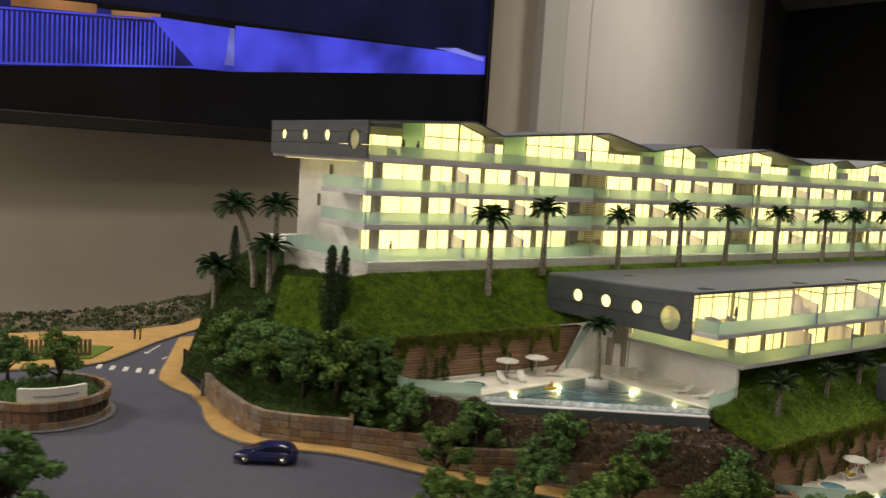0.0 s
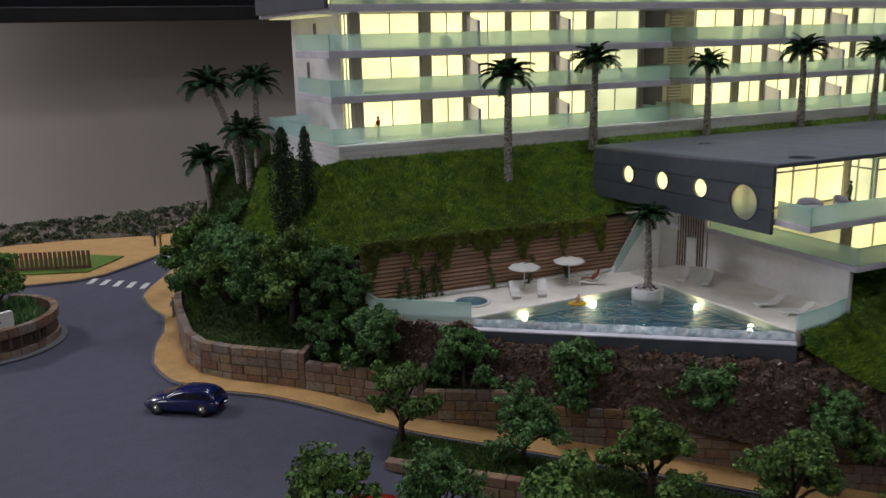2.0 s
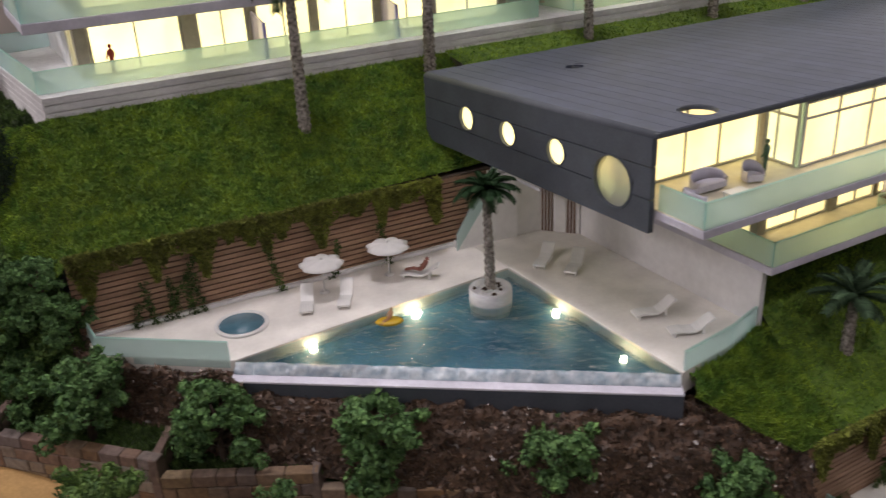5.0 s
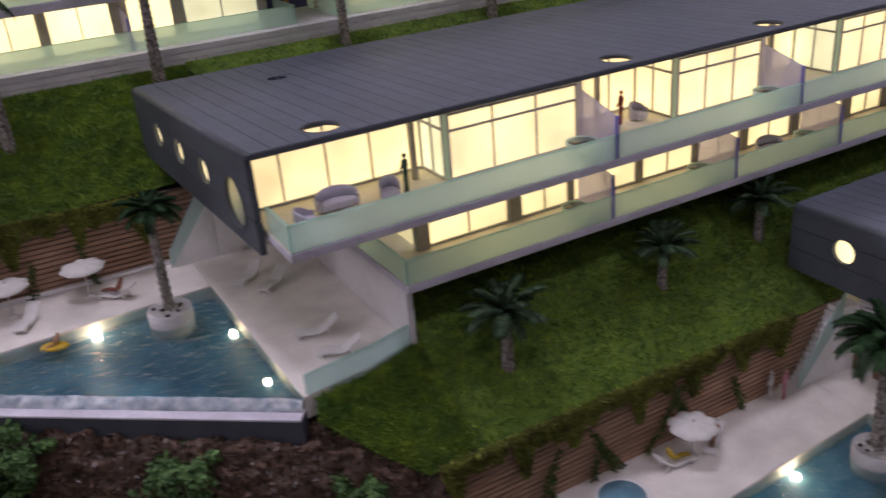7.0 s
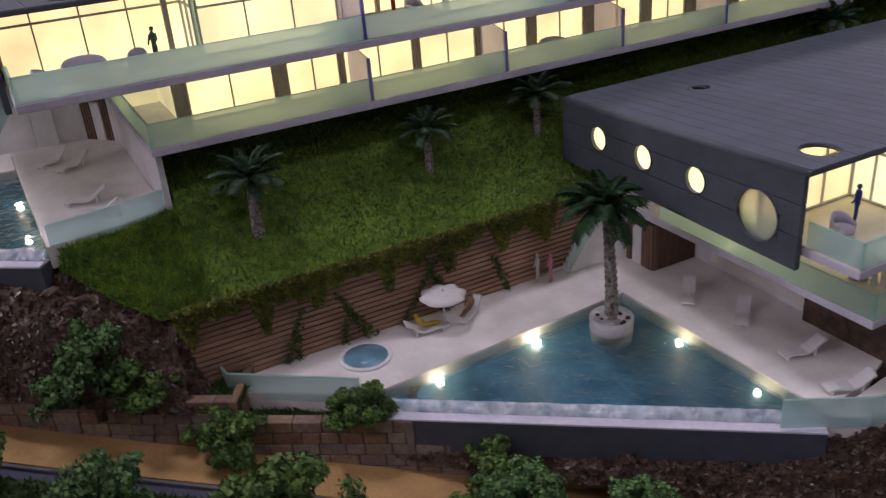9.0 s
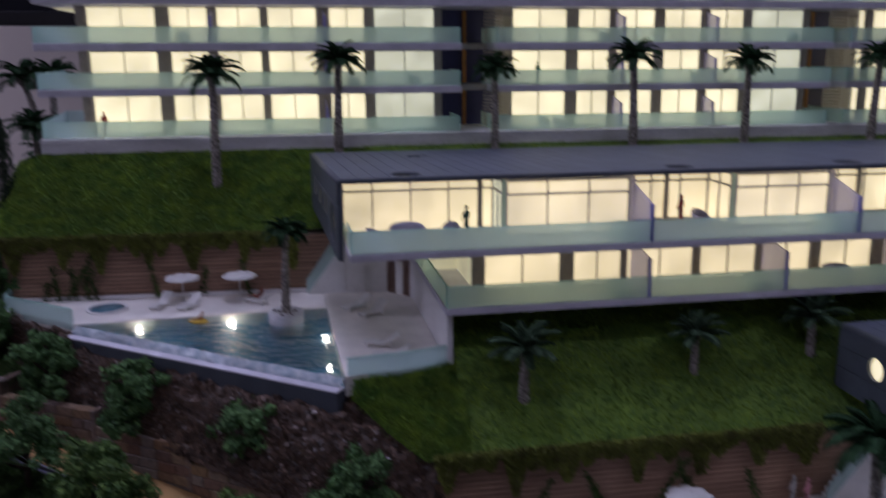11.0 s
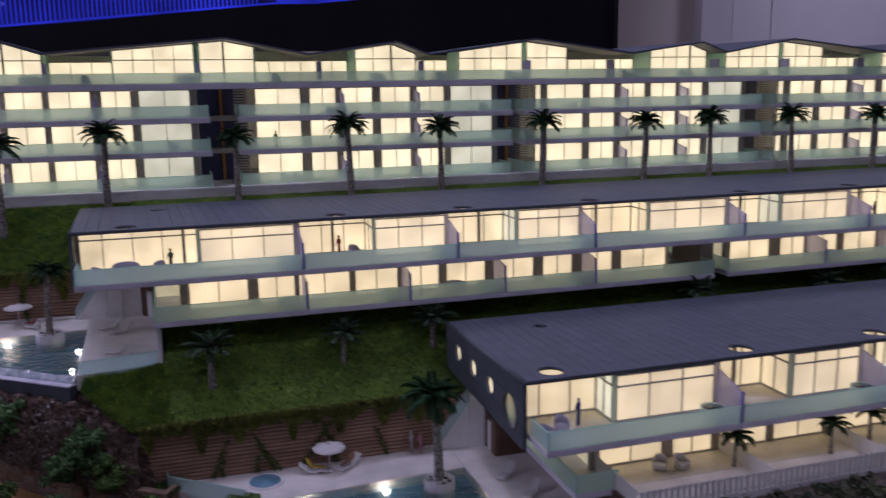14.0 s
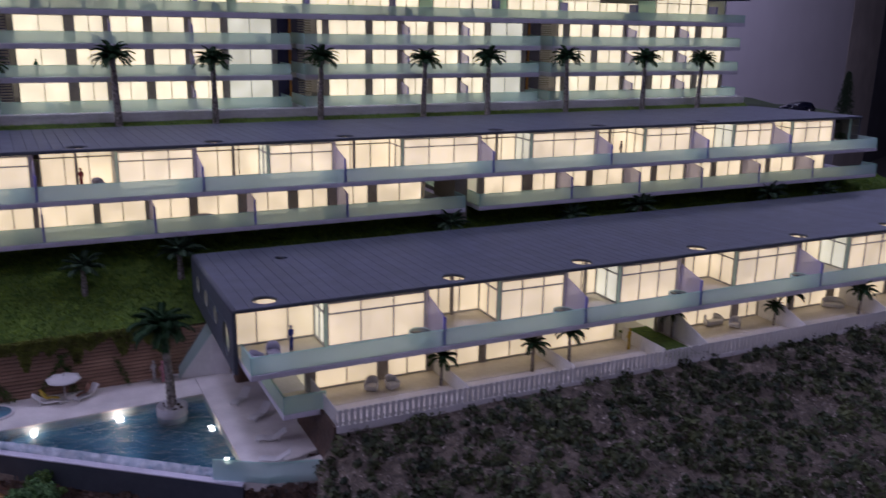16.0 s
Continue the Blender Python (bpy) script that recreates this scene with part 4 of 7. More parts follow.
def terrace_block(dx, dy, dz, length, divs, lower, label, lights, glass, garden=False, skew=0.0, back=(0.16, 0.9866), ends=(0.0, 0.0)):
    """A long two storey block with a boxed upper floor: local x along the front, y to the back."""
    ob = thing("apartment_building", (dx + length / 2, dy + 0.08, 0.93 + dz), label, "building")
    X, Y, Z = (lambda x: dx + x), (lambda y: dy + y), (lambda z: dz + z)
    holes = [(Y(0.0205), Z(0.9675), 0.0112), (Y(0.055), Z(0.971), 0.0061), (Y(0.089), Z(0.971), 0.0061), (Y(0.122), Z(0.971), 0.0061)]
    yb, zb = back
    clear = 0.0028 + max(0.0, skew) * yb
    clad_plate(ob, X(-0.001), (Y(0), Y(yb)), Z(0.952), (Z(0.9898), Z(zb - 0.0022)), holes, skew=skew, round_top=0.0022)
    clad_plate(ob, X(length - 0.0026), (Y(0), Y(yb)), Z(0.961), (Z(0.9903), Z(zb - 0.0016)), [])
    lightsw = [(X(l), Y(0.0125), 0.0078) for l in lights] + [(X(0.057), Y(0.115), 0.0045)]
    plank_roof(ob, X(0.0012), X(length), Y(-0.0012), Y(yb + 0.001), Z(0.9920), Z(zb), 0.0016, 0.0080, lightsw, skew)
    part("fascia", box("fascia", X(-0.0003), Y(-0.0016), Z(0.9896), X(length), Y(0.0006), Z(0.9917), CLAD, 0.0003), ob, "dark roof fascia")
    # emitting plate added to fill the large round window with room light
    part("inner_pane", box("inner_pane", X(0.0050), Y(0.0232), Z(0.9612), X(0.0056), Y(0.0335), Z(0.9820), glass), ob, "glowing plate added behind the large round window for room light")
    part("round_glass", box("round_glass", X(0.0029), Y(0.0088), Z(0.9560), X(0.0036), Y(0.0322), Z(0.9668), RAIL), ob, "mint acrylic in the large round window")
    # sheet added under the boards, the hollow roof's shade put into its colour
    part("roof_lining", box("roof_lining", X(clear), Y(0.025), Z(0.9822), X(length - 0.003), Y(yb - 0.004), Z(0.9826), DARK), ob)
    part("floor_slab", box("floor_slab", X(0.0026), Y(-0.0245), Z(0.957), X(length + ends[0]), Y(0.012), Z(0.9605), SLABW, 0.0004), ob, "white painted floor slab")
    part("floor_slab", box("floor_slab", X(clear), Y(0.0121), Z(0.9571), X(length + ends[0]), Y(yb - 0.002), Z(0.9604), SLABW, 0.0004), ob)
    part("balcony_floor", box("balcony_floor", X(0.0028), Y(-0.0238), Z(0.9606), X(length + ends[0] - 0.001), Y(0.03), Z(0.9609), FLOORW), ob)
    part("back_wall", box("back_wall", X(clear), Y(yb - 0.0045), Z(0.9612), X(length - 0.003), Y(yb - 0.002), Z(0.9818), PLASTER), ob)
    rail(ob, [(X(0.0032), Y(-0.0005)), (X(0.0032), Y(-0.0242)), (X(length + ends[0] - 0.001), Y(-0.0242)), (X(length + ends[0] - 0.001), Y(0.0))], Z(0.9575), Z(0.9708))
    for k, (r0, r1, b1) in enumerate(divs):
        # recess from r0 to r1, then a projecting bay from r1 to b1
        rear = 0.0225 if k == 0 else 0.028
        nb = max(3, int(round((r1 - r0) / 0.0185)))
        first = [c - 0.0026 for c in (0.0026, 0.0180, 0.0375, 0.0570, r1 - 0.0002) if c <= r1 - 0.0002] if k == 0 and r1 > 0.06 else ([0.0, 0.0154, 0.0349, r1 - 0.0028] if k == 0 else None)
        window(ob, (X(r0 + 0.0026), Y(rear)), (X(r1 - 0.0002), Y(rear)), Z(0.961), Z(0.9898), nb, Z(0.9822), glass, cuts=first)
        window(ob, (X(r1), Y(rear)), (X(r1), Y(0.0012)), Z(0.961), Z(0.9890), 2, Z(0.9822), PANEDIM if k % 2 == 0 else glass)
        window(ob, (X(r1 + 0.0004), Y(0.0006)), (X(b1 - 0.002), Y(0.0006)), Z(0.961), Z(0.9890), 3, Z(0.9818), glass)
        part("post", box("post", X(r1 - 0.0008), Y(0.0001), Z(0.961), X(r1 + 0.0008), Y(0.0016), Z(0.9890), EDGE), ob, "pale mint corner post")
        part("post", box("post", X(b1 - 0.002), Y(-0.0004), Z(0.961), X(b1 + 0.0008), Y(rear), Z(0.9890), SCREENM), ob, "lavender partition between flats")
        px = r0 + (0.07 - 0.0 if k == 0 else 0.022 + 0.004 * (k % 3))
        part("post", box("post", X(px), Y(rear - 0.0125 if k == 0 else rear - 0.004), Z(0.961), X(px + 0.0022), Y(rear - 0.010 if k == 0 else rear - 0.002), Z(0.9890), PIER), ob)
        if k < len(divs) - 1:
            screen(ob, X(b1 - 0.0002), Y(-0.0228), Y(-0.0005), Z(0.961), Z(0.979), Z(0.9855))
    for x0, x1, wins, shades in lower:
        part("lower_slab", box("lower_slab", X(x0), Y(-0.0195), Z(0.9274), X(x1), Y(0.12), Z(0.931), SLABW, 0.0004), ob, "white painted floor slab")
        part("balcony_floor", box("balcony_floor", X(x0 + 0.0004), Y(-0.019), Z(0.9311), X(x1 - 0.0004), Y(0.009), Z(0.9313), FLOORW), ob)
        part("side_wall", box("side_wall", X(wins[0][0] - 0.004), Y(0.009), Z(0.9314), X(wins[0][0] - 0.0006), Y(0.118), Z(0.9568), SIDEP), ob, "cream side wall with a glow of its own")
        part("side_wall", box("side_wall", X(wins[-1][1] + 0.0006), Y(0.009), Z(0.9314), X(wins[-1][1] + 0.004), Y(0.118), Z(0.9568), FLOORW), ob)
        part("rear_pane", box("rear_pane", X(x0 + 0.001), Y(0.055), Z(0.9314), X(wins[0][0] - 0.0045), Y(0.0556), Z(0.9568), SIDEP), ob, "wall at the end of the terrace with a dim glow of its own")
        for k, (a, b) in enumerate(wins):
            window(ob, (X(a), Y(0.0075)), (X(b), Y(0.0075)), Z(0.9314), Z(0.9566), 2, 0, glass)
            if k < len(wins) - 1:
                part("pier", box("pier", X(b + 0.0002), Y(0.0055), Z(0.9314), X(wins[k + 1][0] - 0.0002), Y(0.0115), Z(0.9568), PIER), ob)
        part("pier", box("pier", X(wins[0][0] - 0.0058), Y(0.0048), Z(0.9314), X(wins[0][0] - 0.0003), Y(0.0088), Z(0.9568), PIER), ob)
        if garden:
            if x0 < 0.1:
                rail(ob, [(X(x0 + 0.0004), Y(0.10)), (X(x0 + 0.0004), Y(-0.0193)), (X(x0 + 0.026), Y(-0.0193))], Z(0.9278), Z(0.9415))
        else:
            rail(ob, [(X(x0 + 0.0004), Y(0.10)), (X(x0 + 0.0004), Y(-0.0193)), (X(x1 - 0.0002), Y(-0.0193)), (X(x1 - 0.0002), Y(0.0))], Z(0.9278), Z(0.9415))
        for s in shades:
            screen(ob, X(s), Y(-0.018), Y(0.005), Z(0.9313), Z(0.951), Z(0.9555))
    return ob


MDIV = [(0.0, 0.081, 0.148), (0.150, 0.203, 0.259), (0.261, 0.314, 0.368), (0.370, 0.427, 0.500), (0.503, 0.552, 0.622), (0.624, 0.678, 0.735), (0.737, 0.79, 0.843), (0.845, 0.87, 0.931)]
MLOW = [(0.048, 0.477, [(0.072, 0.113), (0.119, 0.146), (0.148, 0.186), (0.189, 0.222), (0.225, 0.254), (0.259, 0.291), (0.297, 0.331), (0.338, 0.364), (0.372, 0.399), (0.406, 0.448)], [0.150, 0.224, 0.297, 0.371]),
        (0.490, 0.983, [(0.508, 0.548), (0.558, 0.584), (0.588, 0.618), (0.624, 0.660), (0.668, 0.694), (0.700, 0.735), (0.742, 0.770), (0.776, 0.810), (0.818, 0.845), (0.850, 0.885), (0.892, 0.93)], [0.584, 0.66, 0.735, 0.81, 0.885])]
middle = terrace_block(0, 0, 0, 0.972, MDIV, MLOW, "long two storey grey boxed apartment building with lit windows", [0.034, 0.178, 0.275, 0.381, 0.522, 0.632, 0.759], PANEM, skew=-0.046)
part("support_wall", box("support_wall", 0.4775, 0.002, 0.905, 0.4895, 0.045, 0.9565, PIER), middle, "taupe wall between the lower flats")
# no lamp here, the cream wall's brightness is emission
part("end_pane", box("end_pane", 0.9335, 0.0230, 0.9612, 0.9560, 0.0238, 0.9818, SIDEP), middle, "cream wall at the open end with a dim glow of its own")
part("post", box("post", 0.9560, 0.0002, 0.9612, 0.9578, 0.0018, 0.9892, EDGE), middle, "pale post at the open corner")
bowl = thing("bowl_planter", (0.9500, 0.0060, 0.9610), "white bowl planter with a round dark shrub", "planter")
part("bowl", lathe("bowl", [(0.0030, 0.0), (0.0055, 0.0015), (0.0068, 0.0052), (0.0064, 0.0054), (0.0, 0.0048)], WHITE, 20, (0.9500, 0.0060, 0.9610)), bowl)
LDIV = [(0.0, 0.055, 0.122), (0.124, 0.174, 0.226), (0.228, 0.271, 0.324), (0.326, 0.379, 0.443), (0.446, 0.50, 0.56), (0.563, 0.62, 0.68), (0.683, 0.73, 0.80)]
LLOW = [(0.022, 0.285, [(0.049, 0.091), (0.097, 0.125), (0.129, 0.164), (0.168, 0.206), (0.212, 0.275)], []), (0.31, 0.80, [(0.318, 0.386), (0.392, 0.413), (0.42, 0.446), (0.452, 0.49), (0.497, 0.56), (0.568, 0.62), (0.63, 0.70)], [])]
lower = terrace_block(0.242, -0.189, -0.067, 0.82, LDIV, LLOW, "lowest long grey boxed apartment building with lit windows", [0.021, 0.146, 0.246, 0.35, 0.455, 0.56], PANEL, garden=True, skew=0.028, back=(0.152, 0.9845), ends=(0.045, 0.0))

# ---- upper building ----
upper = thing("apartment_building", (0.4, 0.33, 0.982), "long four storey white apartment building with folded roof and lit windows", "building")
F = [0.994, 1.0265, 1.0565, 1.0865]
part("plinth", prism("plinth", [(-0.183, 0.205), (1.0, 0.205), (1.0, 0.46), (-0.1565, 0.46), (-0.1565, 0.345), (-0.196, 0.338)], 0.975, 0.9938, STONEW, 0.0004), upper, "pale layered stone plinth")
for k in range(4):
    z = 0.9800 + 0.0036 * k
    part("plinth_course", box("plinth_course", -0.1832, 0.2043, z, 0.9995, 0.2048, z + 0.0031, STONEW), upper)
    part("plinth_course", wall_mesh("plinth_course", (-0.1961, 0.3375), (-0.1832, 0.2054), z, z + 0.0031, 0.0004, STONEW), upper)
part("end_wall", box("end_wall", -0.1610, 0.258, 0.994, -0.1580, 0.380, 1.0813, PLASTER), upper, "white rendered end wall")
part("back_wall", box("back_wall", -0.1578, 0.3775, 0.994, 0.984, 0.380, 1.0813, PLASTER), upper)
part("end_wall", box("end_wall", 0.9845, 0.240, 0.994, 0.9875, 0.380, 1.0813, PLASTER), upper, "white rendered end wall")
part("end_wall", box("end_wall", 0.9845, 0.240, 1.0868, 0.9875, 0.396, 1.1135, PLASTER), upper)
# emitting strip added for the light that leaks out below the top storey
part("soffit_light", box("soffit_light", -0.1800, 0.262, 1.0803, -0.1640, 0.376, 1.0811, SIDEP), upper, "glowing strip added for light leaking under the top storey")
for y, z in ((0.314, 1.070), (0.336, 1.0405)):
    vent = part("vent", box("vent", -0.1616, y - 0.0032, z - 0.0062, -0.1611, y + 0.0032, z + 0.0062, PIER), upper, "small louvred vent")
    # slots are dark strips with their inner shade painted in
    for j in range(6):
        part("vent_slot", box("vent_slot", -0.1618, y - 0.0022, z - 0.0053 + 0.0019 * j, -0.16165, y + 0.0022, z - 0.0042 + 0.0019 * j, DARK), vent)
B1 = [(-0.154, -0.108), (-0.100, -0.073), (-0.068, -0.037), (-0.033, 0.002), (0.010, 0.036), (0.042, 0.087)]
B2 = [(0.145, 0.188), (0.196, 0.222), (0.227, 0.258), (0.265, 0.296), (0.302, 0.331), (0.337, 0.382)]
B3 = [(0.429, 0.436), (0.442, 0.484), (0.491, 0.521), (0.528, 0.557), (0.563, 0.595), (0.599, 0.628), (0.635, 0.678)]
B4 = [(0.726, 0.734), (0.742, 0.776), (0.784, 0.821), (0.828, 0.862), (0.871, 0.902), (0.909, 0.935), (0.944, 0.982)]
RAILS = [(-0.184, 0.103), (0.128, 0.396), (0.409, 0.690), (0.705, 0.993)]
SHADES = [[-0.071, 0.006], [0.225, 0.299], [0.525, 0.597], [0.825, 0.906]]
WY = 0.236
for k in range(3):
    z0, z1 = F[k] + 0.0003, F[k + 1] - 0.005
    window(upper, (-0.1590, 0.2565), (-0.1590, 0.2410), z0, z1, 2, 0, PANE)
    part("pier", box("pier", -0.1605, WY - 0.002, z0, -0.1545, WY + 0.0045, z1, PIER), upper, "taupe corner pier")
    for bi, (blk, (ra, rb)) in enumerate(zip((B1, B2, B3, B4), RAILS)):
        for i, (a, b) in enumerate(blk):
            window(upper, (a, WY), (b, WY), z0, z1, 1 if b - a < 0.02 else 2, 0, PANEDIM if (i == len(blk) - 1 and bi in (0, 1, 2)) else PANE)
            if i < len(blk) - 1:
                part("pier", box("pier", b + 0.0002, WY - 0.002, z0, blk[i + 1][0] - 0.0002, WY + 0.004, z1, PIER), upper)
        part("pier", box("pier", blk[-1][1] + 0.0002, WY - 0.002, z0, blk[-1][1] + 0.005, WY + 0.004, z1, PIER), upper)
        if k:
            part("floor_slab", box("floor_slab", ra, 0.213, F[k] - 0.005, rb, WY + 0.005, F[k], SLABW, 0.0004), upper, "white painted balcony slab")
            part("floor_slab", box("floor_slab", max(ra, -0.1578), WY + 0.0052, F[k] - 0.0048, rb, 0.377, F[k] - 0.0002, SLABW), upper)
            if bi == 0:
                part("floor_slab", box("floor_slab", ra, WY + 0.0052, F[k] - 0.005, -0.1612, 0.292, F[k], SLABW, 0.0004), upper)
        x0 = ra + 0.0004
        ends = [(x0, 0.262)] if bi else ([(x0, 0.291)] if k else [(-0.1600, 0.344), (-0.1955, 0.3372)])
        rail(upper, ends + [(x0, 0.2135), (rb - 0.001, 0.2135), (rb - 0.001, 0.250)], F[k] + (0.0001 if k == 0 else -0.004), F[k] + 0.0105)
        for s in SHADES[bi]:
            screen(upper, s, 0.216, WY - 0.002, F[k] + 0.0003, F[k] + 0.0185, F[k] + 0.0225)
# stair cores between the blocks
for x0, x1 in ((0.094, 0.140), (0.388, 0.426), (0.684, 0.723)):
    part("core_wall", box("core_wall", x0, 0.268, 0.994, x1, 0.272, 1.0815, DOORB), upper, "navy wall of the open stair")
    for k in range(3):
        part("core_door", box("core_door", x0 + 0.006, 0.2668, F[k] + 0.0002, x0 + 0.018, 0.2678, F[k] + 0.024, DOORB), upper, "dark blue door")
        part("core_slab", box("core_slab", x0 - 0.004, WY + 0.006, F[k] - 0.0046, x1 + 0.004, 0.2675, F[k] - 0.0003, PIER), upper)
        for j in range(10):
            zz = F[k] + 0.002 + j * 0.0026
            part("louvre", box("louvre", x1 - 0.014, 0.2435, zz, x1 - 0.0005, 0.2455, zz + 0.0012, PIER), upper)
    part("core_post", box("core_post", x0 + 0.0205, 0.2656, 0.9942, x0 + 0.0228, 0.2679, 1.0812, ORANGE), upper, "orange upright post in the stair")

# top storey and folded roof
part("top_slab", box("top_slab", -0.1826, 0.2130, F[3] - 0.005, 0.997, 0.399, F[3], SLABW, 0.0004), upper, "white painted floor slab")
part("top_floor", box("top_floor", -0.182, 0.2140, F[3] + 0.0001, 0.995, 0.29, F[3] + 0.0003, FLOORW), upper)
rail(upper, [(-0.1815, 0.2135), (0.996, 0.2135), (0.996, 0.262)], F[3] - 0.004, F[3] + 0.0095)
clad_plate(upper, -0.1855, (0.2125, 0.398), 1.0845, (1.1165, 1.1165), [(0.235, 1.1005, 0.0098), (0.283, 1.1035, 0.0055), (0.326, 1.1035, 0.0055), (0.370, 1.1035, 0.0055)])
FOLD = [(-0.186, 1.1165), (-0.066, 1.1245), (-0.031, 1.1135), (0.119, 1.1265), (0.195, 1.1120), (0.278, 1.1235), (0.310, 1.1115), (0.421, 1.1260), (0.528, 1.1120), (0.612, 1.1230), (0.642, 1.1125), (0.726, 1.1265), (0.858, 1.1120), (0.925, 1.1230), (1.000, 1.1150)]


def zfold(x):
    for (a, za), (b, zb) in zip(FOLD, FOLD[1:]):
        if a <= x <= b:
            return za + (zb - za) * (x - a) / (b - a)
    return FOLD[-1][1]


v = [(x, y, z + h) for x, z in FOLD for y, h in ((0.2120, -0.0012), (0.2120, 0.0006), (0.3985, 0.0006), (0.3985, -0.0012))]
nf = len(FOLD)
f = [(4 * i + c, 4 * i + (c + 1) % 4, 4 * i + 4 + (c + 1) % 4, 4 * i + 4 + c) for i in range(nf - 1) for c in range(4)] + [(0, 1, 2, 3), (4 * nf - 1, 4 * nf - 2, 4 * nf - 3, 4 * nf - 4)]
part("folded_roof", mesh_of("folded_roof", v, f, ROOFM), upper, "thin dark grey folded roof")
TALL = [(-0.108, -0.035), (0.022, 0.093), (0.097, 0.147), (0.242, 0.303), (0.347, 0.416), (0.420, 0.466), (0.563, 0.633), (0.657, 0.727), (0.731, 0.786), (0.870, 0.953)]
edges = sorted([-0.18] + [e for t in TALL for e in t] + [1.0])
for a, b in TALL:
    cuts = [a] + [x for x, _ in FOLD if a + 0.004 < x < b - 0.004] + [b]
    for c, d in zip(cuts, cuts[1:]):
        window(upper, (c, 0.238), (d - 0.0002, 0.238), F[3] + 0.0005, zfold(c) - 0.0014, max(1, int(round((d - c) / 0.019))), F[3] + 0.0215, z1b=zfold(d) - 0.0014)
    for x in (a, b):
        part("return_wall", box("return_wall", x - 0.0008, 0.2385, F[3] + 0.0004, x + 0.0008, 0.272, zfold(x) - 0.0016, EDGE), upper)
for a, b in zip([-0.18] + [t[1] for t in TALL], [t[0] for t in TALL] + [0.984]):
    if b - a < 0.01:
        continue
    n = max(2, int(round((b - a) / 0.017)))
    window(upper, (a + 0.001, 0.272), (b - 0.001, 0.272), F[3] + 0.0005, F[3] + 0.0212, n)
    zt = min(zfold(a), zfold(b)) - 0.002
    part("fascia_wall", box("fascia_wall", a + 0.001, 0.2715, F[3] + 0.0214, b - 0.001, 0.2745, max(zt, F[3] + 0.0230), FLOORW), upper, "cream wall above the low windows")
for x in (-0.033, 0.095, 0.206, 0.306, 0.418, 0.512, 0.638, 0.729, 0.83, 0.956):
    part("post", box("post", x - 0.0012, 0.2225, F[3] + 0.0004, x + 0.0012, 0.237, min(zfold(x) - 0.0016, F[3] + 0.019), BLUEEDGE), upper, "violet acrylic partition")

# ---- pool terraces ----
def slat_wall(name, a, b, z0, z1, label, step=0.0026):
    """A retaining wall faced with thin level timber slats, each its own piece."""
    ob = thing(name, ((a[0] + b[0]) / 2, (a[1] + b[1]) / 2, z0), label, "wall", kind="structure")
    part("wall_core", wall_mesh("wall_core", a, b, z0 - 0.02, z1 - 0.0006, 0.006, MORTAR), ob)
    n = int((z1 - z0) / step)
    d = (Vector(b) - Vector(a)).normalized()
    o = Vector((d.y, -d.x)) * 0.0012
    for k in range(n):
        za = z0 + k * step
        q = RND.uniform(0, 0.0003)
        part("slat", wall_mesh("slat", (a[0] + o.x - q * d.y, a[1] + o.y + q * d.x), (b[0] + o.x, b[1] + o.y), za + 0.0003, za + step - 0.0004, 0.0011, SLAT), ob)
    return ob


def vines(name, a, b, ztop, seed, label):
    """Creepers that hang from the top of a wall in tongues of small leaves."""
    rng = np.random.default_rng(seed)
    pts = []
    a, b = np.array(a), np.array(b)
    span = np.linalg.norm(b - a)
    # tongues that taper to a point
    for k in range(19):
        u = (k + rng.uniform(0.1, 0.9)) / 19
        ln = rng.uniform(0.014, 0.024) if k % 3 == 0 else rng.uniform(0.006, 0.013)
        w = rng.uniform(0.005, 0.011)
        m = int(1700 * ln / 0.02 + 250)
        q = rng.random(m) ** 1.4
        x = np.clip(u + rng.uniform(-1, 1, m) * w * (1 - 0.88 * q) / span, 0, 1)
        p = a[None] + (b - a)[None] * x[:, None]
        pts.append(np.column_stack([p[:, 0], p[:, 1] - 0.0022 - 0.0014 * rng.random(m), ztop + 0.001 - q * ln]))
    m = 7000
    x = rng.random(m)
    p = a[None] + (b - a)[None] * x[:, None]
    deep = 0.0075 + 0.0022 * np.sin(x * 31 + seed) + 0.0012 * np.sin(x * 77)
    pts.append(np.column_stack([p[:, 0], p[:, 1] - 0.0016 - 0.0018 * rng.random(m), ztop + 0.0018 - deep * rng.random(m)]))
    dry = np.concatenate(pts)
    # thin green runners that climb from the foot
    pts = []
    for k in range(9):
        u, hh, ln = rng.random() * 0.8 + 0.05, rng.uniform(0.010, 0.030), rng.uniform(-0.12, 0.12)
        m = int(15000 * hh)
        q = rng.random(m)
        x = np.clip(u + ln * q * hh / 0.03 + rng.normal(0, 0.0010, m) / span, 0, 1)
        p = a[None] + (b - a)[None] * x[:, None]
        pts.append(np.column_stack([p[:, 0], p[:, 1] - 0.0025 - 0.0012 * rng.random(m), ztop - 0.0390 + q * hh]))
    for nm, p, size, m, lab in ((name, dry, 0.0008, CREEP, label), ("climber", np.concatenate(pts), 0.0007, COVER, "thin dark green climber on the slatted wall")):
        t = rng.normal(0, 1, p.shape)
        q = rng.normal(0, 1, p.shape)
        tagged(new(nm, tri_mesh(nm, np.stack([p, p + t * size, p + q * size], 1), m)), lab, "creeper", kind="stuff")


